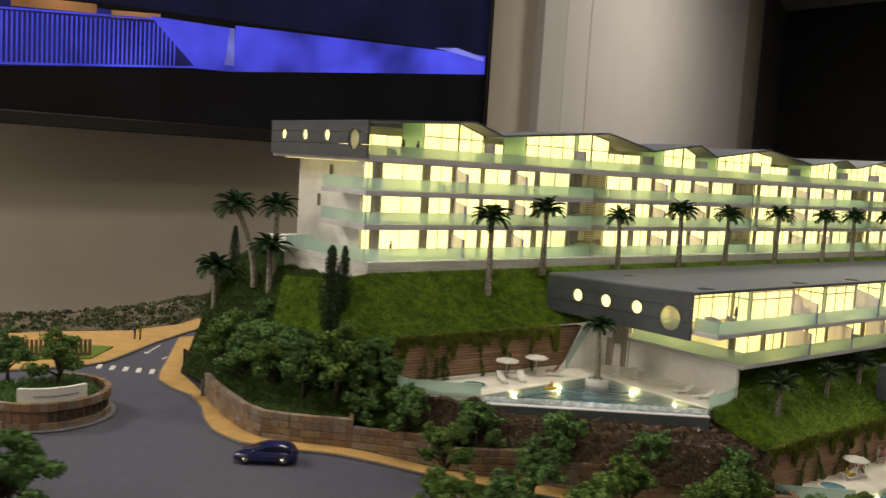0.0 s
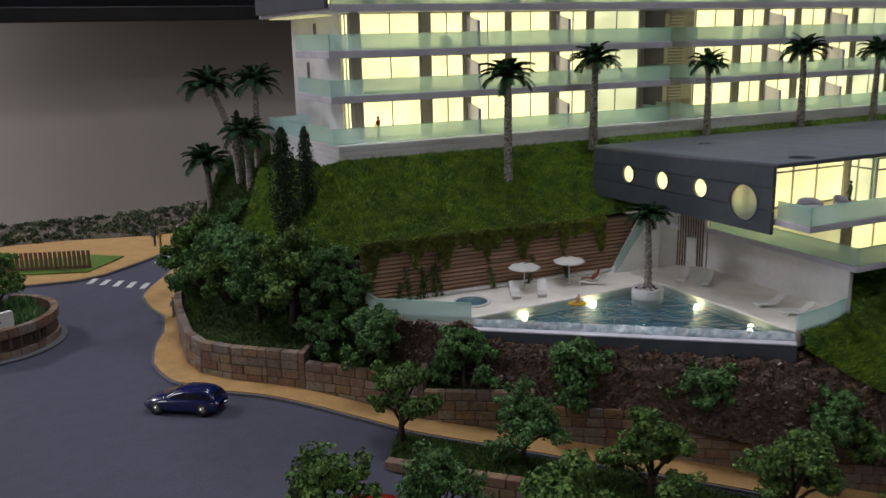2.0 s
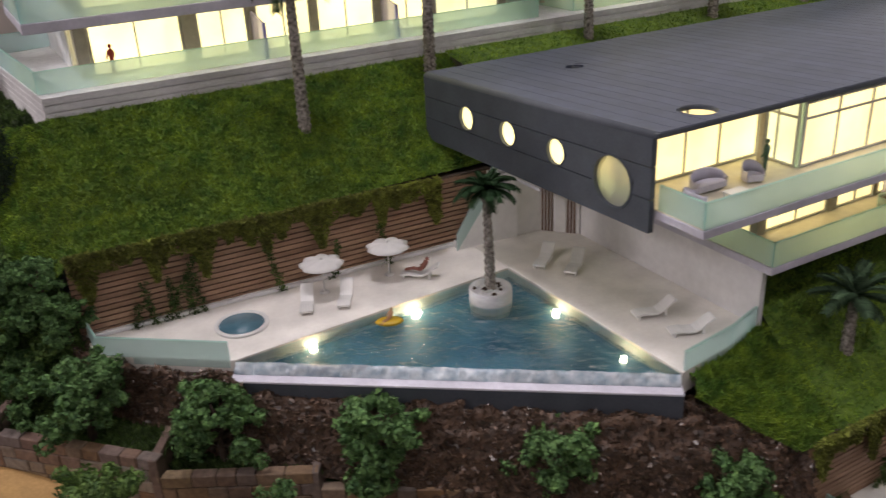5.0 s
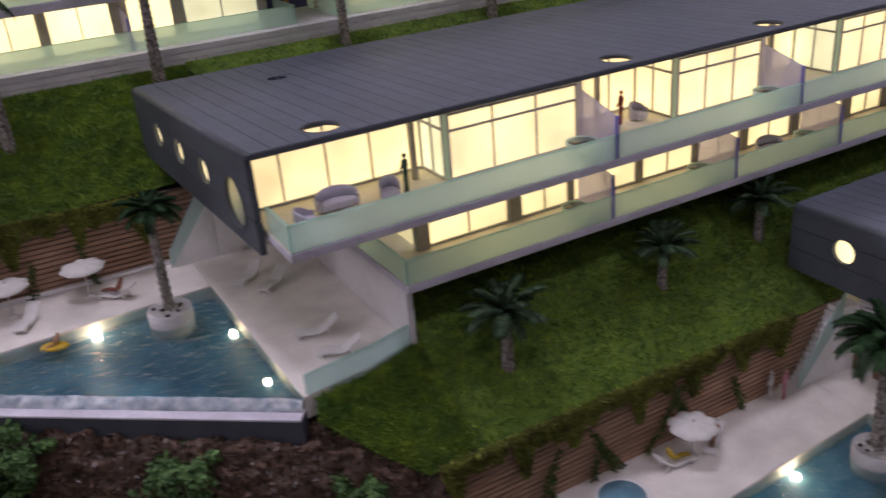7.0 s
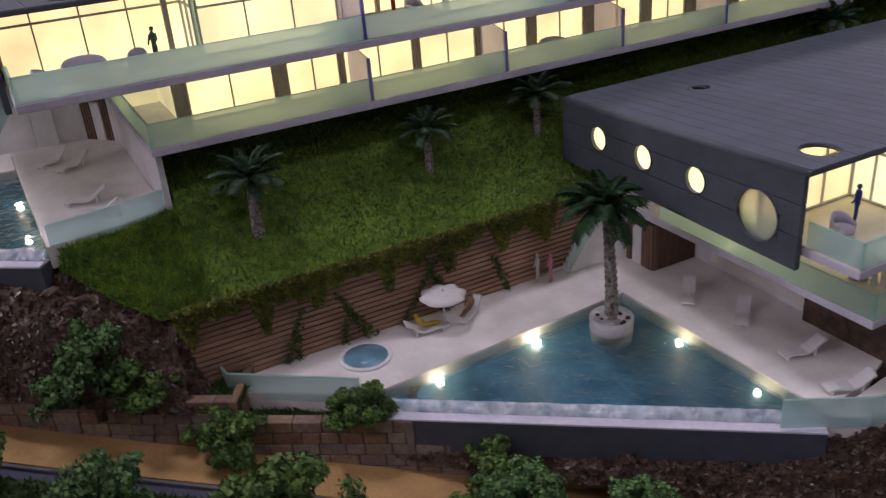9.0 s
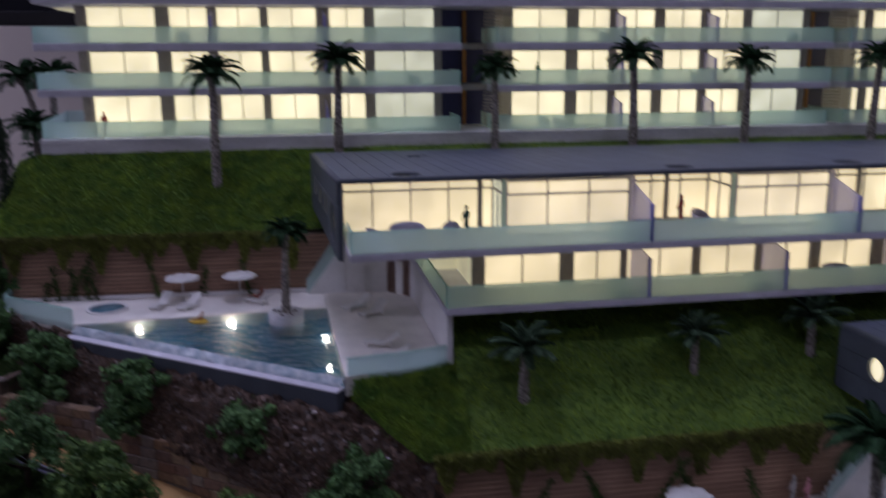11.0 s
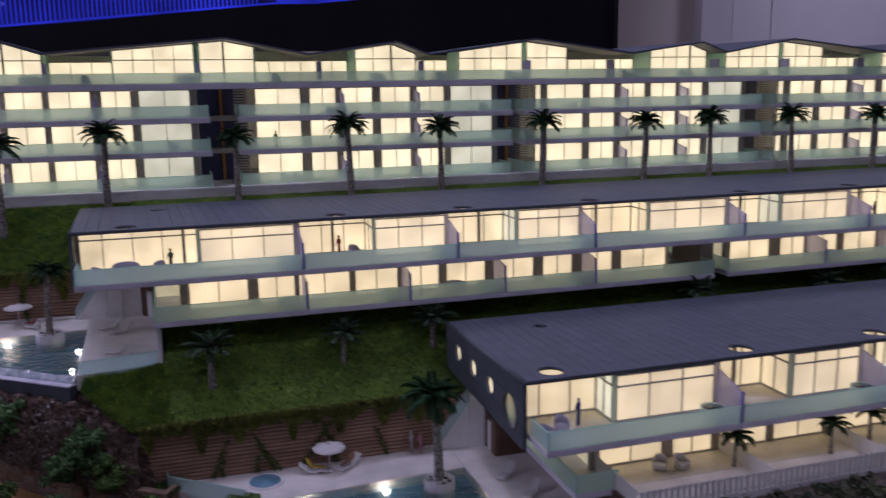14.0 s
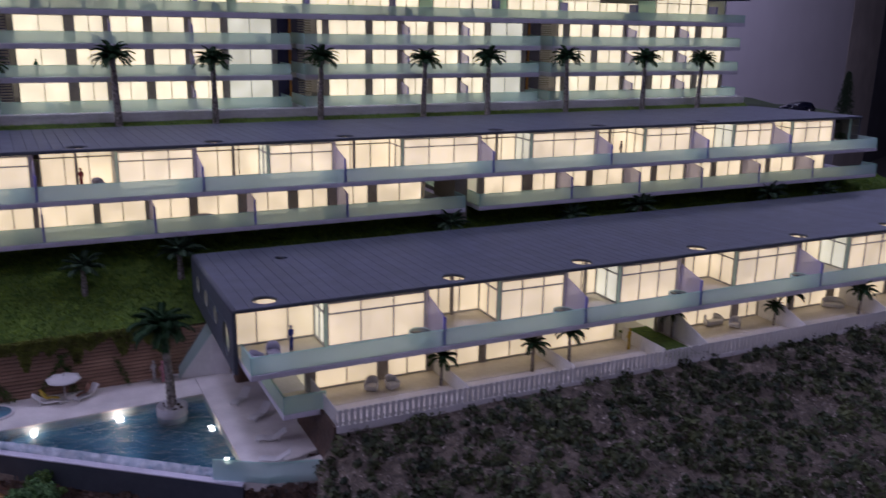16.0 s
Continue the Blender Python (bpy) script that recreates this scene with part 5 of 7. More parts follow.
gfill = loft("grass_corner", [[(-0.248, 0.175, 0.876), (-0.230, 0.140, 0.874), (-0.205, 0.115, 0.874)], [(-0.236, 0.190, 0.900), (-0.214, 0.152, 0.904), (-0.1955, 0.132, 0.899)], [(-0.230, 0.200, 0.922), (-0.209, 0.156, 0.926), (-0.1955, 0.1365, 0.926)]], 30, 8, BEDG, 0.004, 80)
tagged(new("grass_corner", gfill), "dark green mossy corner at the end of the slatted wall", "grass", kind="stuff")
tagged(new("grass", blades("grass", gfill, 12000, 0.0034, 0.0005, COVER, 61)), "green tufts at the end of the slatted wall", "grass", kind="stuff")
slat_wall("retaining_wall", (-0.195, 0.1415), (0.012, 0.1315), 0.900, 0.940, "brown retaining wall of level timber slats behind the pool")
vines("creeper", (-0.195, 0.1405), (-0.02, 0.1315), 0.9405, 5, "green creeper hanging over the slatted wall")
slat_wall("retaining_wall", (0.036, -0.056), (0.262, -0.056), 0.832, 0.8735, "long brown retaining wall of level timber slats")
vines("creeper", (0.036, -0.057), (0.225, -0.057), 0.874, 6, "green creeper hanging over the lower slatted wall")
g2 = loft("grass_bank", [[(0.0533, -0.0580, 0.8725), (0.262, -0.0580, 0.8725), (0.5, -0.050, 0.878), (1.05, -0.050, 0.878)], [(0.0533, -0.0535, 0.8750), (0.262, -0.0535, 0.8750), (0.5, -0.045, 0.880), (1.05, -0.045, 0.880)],
                         [(0.0533, -0.030, 0.8925), (0.262, -0.025, 0.894), (0.5, -0.020, 0.90), (1.05, -0.020, 0.90)],
                         [(0.0533, -0.008, 0.908), (0.262, -0.005, 0.910), (0.5, 0.0, 0.912), (1.05, 0.0, 0.912)],
                         [(0.0533, 0.05, 0.924), (0.262, 0.05, 0.924), (0.5, 0.05, 0.924), (1.05, 0.05, 0.924)]], 150, 9, GRASSG, 0.002, 70, pin=False)
tagged(new("grass_bank", g2), "green flocked grass bank below the middle building", "grass", kind="stuff")
tagged(new("grass", blades("grass", g2, 110000, 0.0017, 0.0004, GRASSB, 8)), "short green grass fibres on the bank", "grass", kind="stuff")
g2c = loft("grass_bank", [[(0.001, -0.0285, 0.893), (0.008, -0.0355, 0.888), (0.018, -0.0445, 0.880), (0.032, -0.0565, 0.8715), (0.040, -0.0575, 0.8725), (0.054, -0.0545, 0.8735)],
                          [(0.002, -0.0280, 0.8965), (0.012, -0.0330, 0.8935), (0.024, -0.0370, 0.8895), (0.036, -0.0420, 0.884), (0.044, -0.0420, 0.884), (0.0545, -0.0400, 0.8855)],
                          [(0.003, -0.0262, 0.8985), (0.014, -0.0250, 0.8985), (0.026, -0.0232, 0.8988), (0.040, -0.0196, 0.8995), (0.047, -0.0170, 0.9000), (0.0545, -0.0150, 0.9010)],
                          [(0.003, -0.0236, 0.8992), (0.014, -0.0220, 0.8994), (0.028, -0.0200, 0.8996), (0.040, -0.0165, 0.9000), (0.0475, -0.0130, 0.9004), (0.0545, -0.0060, 0.9015)]], 50, 12, GRASSG, 0.0015, 90)
tagged(new("grass_bank", g2c), "green flocked grass corner below the deck", "grass", kind="stuff")
tagged(new("grass", blades("grass", g2c, 9000, 0.0024, 0.0003, GRASSB, 18)), "short green grass fibres at the deck corner", "grass", kind="stuff")
rock2 = loft("rock_slope", [[(0.000, -0.012, 0.891), (0.012, -0.022, 0.888), (0.026, -0.032, 0.882), (0.042, -0.044, 0.874), (0.050, -0.045, 0.868)],
                            [(-0.004, -0.0225, 0.890), (0.006, -0.0320, 0.886), (0.018, -0.0425, 0.8795), (0.033, -0.0540, 0.871), (0.041, -0.0535, 0.866)],
                            [(0.000, -0.034, 0.870), (0.010, -0.046, 0.866), (0.020, -0.054, 0.860), (0.034, -0.0605, 0.852), (0.041, -0.0575, 0.845)],
                            [(0.002, -0.030, 0.838), (0.014, -0.052, 0.836), (0.024, -0.060, 0.834), (0.036, -0.066, 0.830), (0.05, -0.064, 0.824)]], 40, 14, ROCK, 0.0035, 150, pin=False)
tagged(new("rock_slope", rock2), "dark brown rock edge of the grass bank", "rock", kind="stuff")
tagged(new("loose_rock", chips(rock2, 4500, 0.0012, CHIP, 52)), "coarse brown bark like stones under the grass edge", "rock", kind="stuff")


rock3 = loft("rock_slope", [[(0.085, -0.098, 0.812), (0.130, -0.140, 0.806), (0.215, -0.208, 0.800), (0.252, -0.236, 0.800), (0.290, -0.250, 0.806)],
                            [(0.091, -0.100, 0.820), (0.130, -0.132, 0.813), (0.219, -0.204, 0.812), (0.252, -0.229, 0.816), (0.284, -0.238, 0.826)],
                            [(0.095, -0.100, 0.826), (0.135, -0.131, 0.8165), (0.226, -0.203, 0.8165), (0.252, -0.2235, 0.8275), (0.281, -0.2305, 0.8305)],
                            [(0.110, -0.095, 0.826), (0.150, -0.120, 0.8165), (0.240, -0.190, 0.8165), (0.260, -0.205, 0.826), (0.286, -0.20, 0.832)]], 90, 9, ROCK, 0.004, 150)
tagged(new("rock_slope", rock3), "rough brown rock bank below the lower pool", "rock", kind="stuff")
tagged(new("loose_rock", chips(rock3, 10000, 0.0012, CHIP, 53)), "coarse brown stones below the lower pool", "rock", kind="stuff")


def pool_terrace(dx, dy, dz, label, lower_one):
    """A triangular pool in a cream deck, with its front wall, balustrades, tub, lamps and planted island."""
    X, Y, Z = (lambda x: dx + x), (lambda y: dy + y), (lambda z: dz + z)
    P = lambda pts: [(X(x), Y(y)) for x, y in pts]
    ob = thing("pool_terrace", (X(-0.03), Y(0.06), Z(0.894)), label, "terrace")
    apex, rt, lt = (-0.0038, 0.0925), (-0.001, -0.0235), (-0.1445, 0.0855)
    # deck in strips round the pool
    part("deck", prism("deck", P([lt, apex, (-0.004, 0.131), (-0.193, 0.1405), (-0.193, 0.1235)]), Z(0.892), Z(0.902), DECKW, 0.0003), ob, "cream deck behind the pool")
    part("deck", prism("deck", P([rt, (0.030, -0.0190), (0.0465, -0.0130), (0.0495, -0.0060), (0.0495, 0.104), (0.038, 0.1205), (-0.0038, 0.131), (-0.0036, 0.0925)]), Z(0.892), Z(0.902), DECKW, 0.0003), ob, "cream deck beside the pool")
    part("deck_edge", prism("deck_edge", P([(-0.004, 0.1315), (-0.004, 0.1285), (-0.193, 0.138), (-0.193, 0.141)]), Z(0.9022), Z(0.9040), PLASTER, 0.0003), ob, "low white kerb along the wall")
    part("pool_floor", prism("pool_floor", P([lt, rt, apex]), Z(0.889), Z(0.8950), POOLF), ob, "mottled blue pool floor with wavering light in its colour")
    wp = [(X(x), Y(y), Z(0.9010)) for x, y in ((lt[0] + 0.0006, lt[1]), (rt[0] - 0.0002, rt[1] + 0.0006), (apex[0] - 0.0002, apex[1] - 0.0006))]
    part("water", mesh_of("water", wp, [(0, 1, 2)], WATER), ob, "clear rippled resin water")
    d = (Vector(rt) - Vector(lt)).normalized()
    n = Vector((d.y, -d.x))
    o = lambda p, k: (p[0] + n.x * k, p[1] + n.y * k)
    rows = [(0.0030, 0.8972), (0.0027, 0.8982), (0.0020, 0.8992), (0.0010, 0.9002), (0.0001, 0.9010), (-0.0009, 0.9009)]
    m = 260
    v, f = [], []
    for k, zz in rows:
        for i in range(m):
            q = Vector(lt).lerp(Vector(rt), 0.004 + 0.992 * i / (m - 1))
            w = 0.0 if zz < 0.8975 else 0.0008 * (noise.noise(Vector((i * 0.13, k * 420, dx * 50))) + 0.8 * noise.noise(Vector((i * 0.41, k * 900, 3.0))) + 0.5 * noise.noise(Vector((i * 0.93, k * 1500, 7.0))))
            v.append((X(o(q, k + w)[0]), Y(o(q, k + w)[1]), Z(zz + w)))
    f = [(r * m + i, r * m + i + 1, r * m + m + i + 1, r * m + m + i) for r in range(len(rows) - 1) for i in range(m - 1)]
    part("overflow_edge", mesh_of("overflow_edge", v, f, RESIN, True), ob, "clear foamy resin overflow edge")
    part("gutter", prism("gutter", P([o(lt, 0.0078), o(rt, 0.0078), o(rt, 0.0002), o(lt, 0.0002)]), Z(0.8960), Z(0.8971), SLABW, 0.0003), ob, "white overflow gutter")
    part("front_wall", prism("front_wall", P([o(lt, 0.0072), o(rt, 0.0072), o(rt, 0.0), o(lt, 0.0)]), Z(0.8800), Z(0.8959), CLAD), ob, "dark grey pool front wall")
    rail(ob, P([(-0.1925, 0.1395), (-0.1915, 0.1225), (-0.1460, 0.0862)]), Z(0.8985), Z(0.9105))
    if lower_one:
        part("deck", prism("deck", P([(-0.0036, -0.0268), (0.0085, -0.0352), (0.0365, -0.0430), (0.0430, -0.0360), (0.0495, -0.0197), (0.0030, -0.0255)]), Z(0.892), Z(0.9018), DECKW, 0.0003), ob, "cream deck corner")
        rail(ob, P([(-0.0195, -0.0190), (0.0085, -0.0362), (0.0370, -0.0440)]), Z(0.8985), Z(0.9110))
    else:
        rail(ob, P([(0.0004, -0.0232), (0.030, -0.0192), (0.0440, -0.0152), (0.0494, -0.0138)]), Z(0.8985), Z(0.9105))
    # hot tub
    part("tub_rim", lathe("tub_rim", [(0.0099, 0.0), (0.0119, 0.0), (0.0120, 0.0008), (0.0116, 0.0012), (0.0102, 0.0011), (0.0100, 0.0002)], WHITE, 30, (X(-0.132), Y(0.1125), Z(0.9021))), ob, "white rim of the round hot tub")
    part("tub_water", lathe("tub_water", [(0.0, 0.0), (0.0099, 0.0), (0.0099, 0.0004), (0.0, 0.0005)], POOLF, 30, (X(-0.132), Y(0.1125), Z(0.9025))), ob, "blue water in the round tub")
    for lx, ly, q in ((-0.110, 0.0848, 0.85), (-0.059, 0.0860, 1.0), (-0.0065, 0.050, 0.8), (-0.0068, 0.004, 0.65)):
        part("pool_lamp", lathe("pool_lamp", [(r * q, zz * q) for r, zz in ((0.0, 0.0), (0.0020, 0.0), (0.0019, 0.0009), (0.0014, 0.0015), (0.0007, 0.0019), (0.0, 0.0020))], LAMPW, 14, (X(lx), Y(ly), Z(0.8951))), ob, "bright white pool lamp")
    # side wall under the block, door wall and stair
    part("side_wall", box("side_wall", X(0.0497), Y(-0.0203 if lower_one else -0.0140), Z(0.890), X(0.0525), Y(0.104), Z(0.9273), PLASTER, 0.0003), ob, "white rendered side wall")
    if lower_one:
        tbx = part("timber_box", box("timber_box", X(0.0221), Y(0.1011), Z(0.9021), X(0.0493), Y(0.1285), Z(0.9268), MORTAR), ob, "brown timber clad entrance box")
        for i in range(14):
            part("cladding_slat", box("cladding_slat", X(0.0223 + i * 0.00195), Y(0.1002), Z(0.9021), X(0.0238 + i * 0.00195), Y(0.1010), Z(0.9268), TIMBER), tbx)
        for i in range(13):
            if not 3 < i < 8:
                part("cladding_slat", box("cladding_slat", X(0.0212), Y(0.1012 + i * 0.0021), Z(0.9021), X(0.0220), Y(0.1028 + i * 0.0021), Z(0.9268), TIMBER), tbx)
        part("door", box("door", X(0.0214), Y(0.1096), Z(0.9021), X(0.0220), Y(0.1162), Z(0.9230), WHITE), tbx, "white door")
    else:
        part("landing_wall", prism("landing_wall", P([(0.0214, 0.1222), (0.0358, 0.1206), (0.0388, 0.1224), (0.0216, 0.1285)]), Z(0.900), Z(0.9565), PLASTER), ob, "white wall beside the stair")
        part("door_wall", prism("door_wall", P([(0.036, 0.1205), (0.0495, 0.1045), (0.0525, 0.1065), (0.039, 0.1225)]), Z(0.900), Z(0.9565), PLASTER), ob, "white wall with a door")
        for i in range(11):
            u = 0.03 + 0.082 * i
            px, py = 0.036 + 0.0135 * u, 0.1205 - 0.016 * u
            low = Z(0.9235) if 0.34 < u + 0.03 < 0.66 else Z(0.9021)
            part("timber_slat", prism("timber_slat", P([(px - 0.0005, py - 0.0006), (px + 0.0000, py - 0.0012), (px + 0.0008, py - 0.0006), (px + 0.0003, py + 0.0001)]), low, Z(0.9560), TIMBER), ob, "brown upright timber slat")
        px, py = 0.0410, 0.1140
        part("door", prism("door", P([(px - 0.0004, py - 0.0006), (px + 0.0032, py - 0.0048), (px + 0.0040, py - 0.0040), (px + 0.0004, py + 0.0002)]), Z(0.9021), Z(0.9230), WHITE), ob, "white door")
    part("rear_wall", box("rear_wall", X(0.0216), Y(0.1290), Z(0.9270), X(0.075), Y(0.1315), Z(0.9565), PLASTER), ob)
    for i in range(9):
        part("louvre", box("louvre", X(0.0215), Y(0.101), Z(0.9330 + i * 0.0024), X(0.0224), Y(0.121), Z(0.9344 + i * 0.0024), SLABW), ob, "pale grey louvre")
    st = part("stair", prism("stair", P([(-0.0130, 0.1240), (0.0100, 0.1225), (0.0105, 0.1290), (-0.0125, 0.1305)]), Z(0.900), [Z(0.9022), Z(0.9385), Z(0.9385), Z(0.9022)], PLASTER), ob, "white stair flight up the wall")
    for i in range(13):
        u = i / 13
        part("step", box("step", X(-0.0130 + 0.023 * u), Y(0.1236), Z(0.9022 + 0.0363 * u), X(-0.0130 + 0.023 * (u + 0.09)), Y(0.1290), Z(0.9058 + 0.0363 * u), WHITE), st)
    part("stair_wall", prism("stair_wall", P([(0.0102, 0.1226), (0.0212, 0.1205), (0.0214, 0.1285), (0.0106, 0.1290)]), Z(0.900), Z(0.9385), PLASTER), ob, "pale wall under the landing")
    me = prism("stair_glass", P([(-0.0145, 0.1226), (0.0100, 0.1211), (0.0101, 0.1219), (-0.0144, 0.1234)]), [Z(0.9022), Z(0.9350), Z(0.9350), Z(0.9022)], [Z(0.9115), Z(0.9480), Z(0.9480), Z(0.9115)], RAIL)
    part("stair_glass", me, ob, "mint acrylic stair balustrade")
    isl = thing("planted_island", (X(-0.0275), Y(0.0715), Z(0.901)), "round white stone planter in the pool", "planter")
    part("drum", lathe("drum", [(0.0094, -0.0059), (0.0099, 0.0), (0.0099, 0.0058), (0.0094, 0.0064), (0.0082, 0.0054), (0.0, 0.0054)], STONEW, 28, (X(-0.0275), Y(0.0715), Z(0.901))), isl, "pale stone drum")
    for i in range(30):
        a, r = RND.uniform(0, 6.28), RND.uniform(0.002, 0.0078)
        q = RND.uniform(0.0008, 0.0014)
        part("pebble", lathe("pebble", [(0.0, -q * 0.6), (q * 0.8, -q * 0.3), (q, 0.0), (q * 0.7, q * 0.45), (0.0, q * 0.6)], WHITE if i % 3 else BARK, 7, (X(-0.0275) + r * math.cos(a), Y(0.0715) + r * math.sin(a), Z(0.9067))), isl)
    return ob


pool_terrace(0, 0, 0, "cream pool terrace with a triangular blue pool", False)
pool_terrace(0.2425, -0.1865, -0.068, "lower cream pool terrace with a triangular blue pool", True)


# ---- plants ----
def palm(height, lean, fronds, reach, seed, name="palm_tree", trunk_r=0.0024, label="", leaf=None, broad=1.0, droop=1.0):
    rng = random.Random(seed)
    ob = thing(name, (0, 0, 0), label or "model palm with scaly trunk and dark green fronds", "palm tree", group="palms of the model")
    top = Vector((lean[0], lean[1], height))
    pts, rad = [], []
    n = max(10, int(height / 0.0016))
    for i in range(n + 1):
        u = i / n
        pts.append((lean[0] * u * u, lean[1] * u * u, height * u - 0.004 * (1 - u)))
        r = trunk_r * (1.25 - 0.45 * u) if u < 0.88 else trunk_r * (0.8 + 1.2 * (u - 0.88) / 0.12 * 0.5)
        rad.append(r * (1.0 if i % 2 else 1.22))
    part("trunk", tube("trunk", pts, rad, PALMT, 9), ob, "scaly grey brown trunk")
    for k in range(fronds):
        yaw = 2 * math.pi * (k * 0.618) + rng.uniform(-0.2, 0.2)
        rise = 1.40 - 1.50 * (k / fronds) ** 0.85 + rng.uniform(-0.12, 0.12)
        ln = reach * rng.uniform(0.88, 1.14) * (0.86 if rise > 0.9 else 1.0)
        p, v, f = top.copy(), [], []
        m = 14
        ang = rise
        h = Vector((math.cos(yaw), math.sin(yaw), 0))
        side = Vector((-math.sin(yaw), math.cos(yaw), 0))
        for i in range(m):
            u = (i + 0.5) / m
            d = h * math.cos(ang) + Vector((0, 0, math.sin(ang)))
            upn = side.cross(d) * -1
            w = ln * broad * 0.20 * (0.30 + 0.85 * math.sin(math.pi * min(1.0, 0.08 + 0.80 * u)))
            s, q = len(v), p + d * (ln / m)
            v += [p + side * 0.00040, p - side * 0.00040, q + side * 0.00032, q - side * 0.00032]
            f.append((s, s + 2, s + 3, s + 1))
            for sg in (1, -1):
                for jj in (0.0, 0.5):
                    b, st = len(v), ln / m
                    o = p + d * (st * jj)
                    sag = Vector((0, 0, -w * rng.uniform(0.10, 0.40)))
                    mid = o + side * (sg * w * 0.5) + d * (w * 0.40) + upn * (w * 0.14)
                    tip = o + side * (sg * w * 0.95) + d * (w * 0.85) + sag
                    v += [o, o + d * (st * 0.46), mid + d * (st * 0.40), tip, mid - d * (st * 0.08)]
                    f.append((b, b + 1, b + 2, b + 3, b + 4))
            p = q
            ang -= droop * (0.030 + 0.025 * rng.random() + 0.095 * u)
        part("frond", mesh_of("frond", v, f, leaf or PALML), ob)
    for k in range(9):
        a = 2.4 * k + rng.uniform(-0.3, 0.3)
        r0, r1 = trunk_r * 0.7, trunk_r * 1.35
        q = top + Vector((r1 * math.cos(a), r1 * math.sin(a), -trunk_r * (0.4 + 0.25 * (k % 3))))
        part("leaf_base", tube("leaf_base", [tuple(top + Vector((r0 * math.cos(a), r0 * math.sin(a), -trunk_r * 2.0))), tuple(q)], [trunk_r * 0.30, trunk_r * 0.16], PALMT, 5), ob)
    return ob


def place(ob, x, y, z, yaw=0.0, s=1.0):
    m = pose(x, y, z, 0, 0, yaw) @ Matrix.Scale(s, 4)
    ob.matrix_basis = m
    return ob


tall = palm(0.061, (0.0015, 0.001), 32, 0.0192, 1, trunk_r=0.0025)
place(tall, 0.012, 0.190, 0.983, 0)
for i, x in enumerate((0.122, 0.225, 0.313, 0.418, 0.532, 0.610, 0.713, 0.823, 0.909)):
    copy_thing(tall, pose(x, 0.190, 0.983, 0, 0, 67 * (i + 1)) @ Matrix.Scale((0.90, 1.03, 0.97, 1.0, 0.96, 0.99, 1.0, 0.97, 0.95)[i], 4))
place(palm(0.080, (0.001, 0.001), 31, 0.0200, 9, trunk_r=0.0025), -0.0690, 0.176, 0.957, 30)
poolp = palm(0.046, (0.0014, 0.004), 30, 0.0142, 2, trunk_r=0.0019)
place(poolp, -0.0275, 0.0715, 0.9062, 0)
place(palm(0.0545, (0.0010, 0.003), 31, 0.0195, 12, trunk_r=0.0023), 0.215, -0.115, 0.8382, 80)
lowp = palm(0.0255, (0.0003, 0.0002), 20, 0.0175, 3, trunk_r=0.0021, label="low model palm with grey green arching fronds", leaf=PALMG, broad=1.0, droop=0.62)
place(lowp, 0.083, -0.034, 0.889)
for x, y, z, a, k in ((0.173, -0.027, 0.892, 50, 0.84), (0.240, -0.022, 0.893, 130, 0.95), (0.461, -0.020, 0.8935, 200, 1.0), (0.586, -0.020, 0.8940, 90, 0.85), (0.662, -0.020, 0.8940, 260, 1.0), (0.827, -0.020, 0.8940, 10, 1.0), (0.907, -0.020, 0.8935, 140, 0.9)):
    copy_thing(lowp, pose(x, y, z, 0, 0, a) @ Matrix.Scale(k, 4))
leftp = palm(0.075, (-0.017, 0.012), 26, 0.0235, 4, trunk_r=0.0026)
place(leftp, -0.218, 0.356, 0.955, 0)
straight = palm(0.066, (0.002, 0.001), 26, 0.0220, 6, trunk_r=0.0025)
place(straight, -0.206, 0.339, 0.966, 0)
place(palm(0.046, (0.001, 0.001), 26, 0.0215, 16, trunk_r=0.0024), -0.217, 0.325, 0.948, 130)
copy_thing(straight, pose(-0.232, 0.420, 0.890, 0, 0, 220) @ Matrix.Scale(1.1, 4))
bushp = palm(0.0185, (0.0006, 0.0004), 20, 0.0105, 5, trunk_r=0.0009, label="slender small palm in the terrace garden")
place(bushp, 0.366, -0.206, 0.864)
for x, y, a, s in ((0.431, -0.209, 30, 1.0), (0.462, -0.206, 80, 1.15), (0.558, -0.196, 140, 1.0), (0.650, -0.205, 200, 0.8), (0.674, -0.196, 260, 1.1), (0.735, -0.212, 300, 1.1)):
    copy_thing(bushp, pose(x, y, 0.864, 0, 0, a) @ Matrix.Scale(s, 4))


def clumps(centres, radii, per, size, rng):
    """Crumbly foam florets: leaf scales that lie over small knobbly lobes."""
    out = []
    for c, r in zip(centres, radii):
        d = rng.normal(0, 1, (per, 3))
        d /= np.linalg.norm(d, axis=1)[:, None]
        rad = r * (0.70 + 0.45 * rng.random(per))
        p = np.asarray(c) + d * rad[:, None] * np.array([1, 1, 0.85])
        nn = d + rng.normal(0, 0.45, (per, 3))
        t = np.cross(nn, rng.normal(0, 1, (per, 3)))
        t /= np.linalg.norm(t, axis=1)[:, None] + 1e-9
        s = np.cross(t, nn)
        s /= np.linalg.norm(s, axis=1)[:, None] + 1e-9
        sz = size * (0.5 + 0.9 * rng.random(per))[:, None]
        out.append(np.stack([p - s * sz * 0.7, p + s * sz * 0.7, p + t * sz + d * sz * 0.3], 1))
        out.append(np.stack([p + s * sz * 0.7, p - s * sz * 0.7, p - t * sz * 0.8 - d * sz * 0.1], 1))
    return np.concatenate(out)


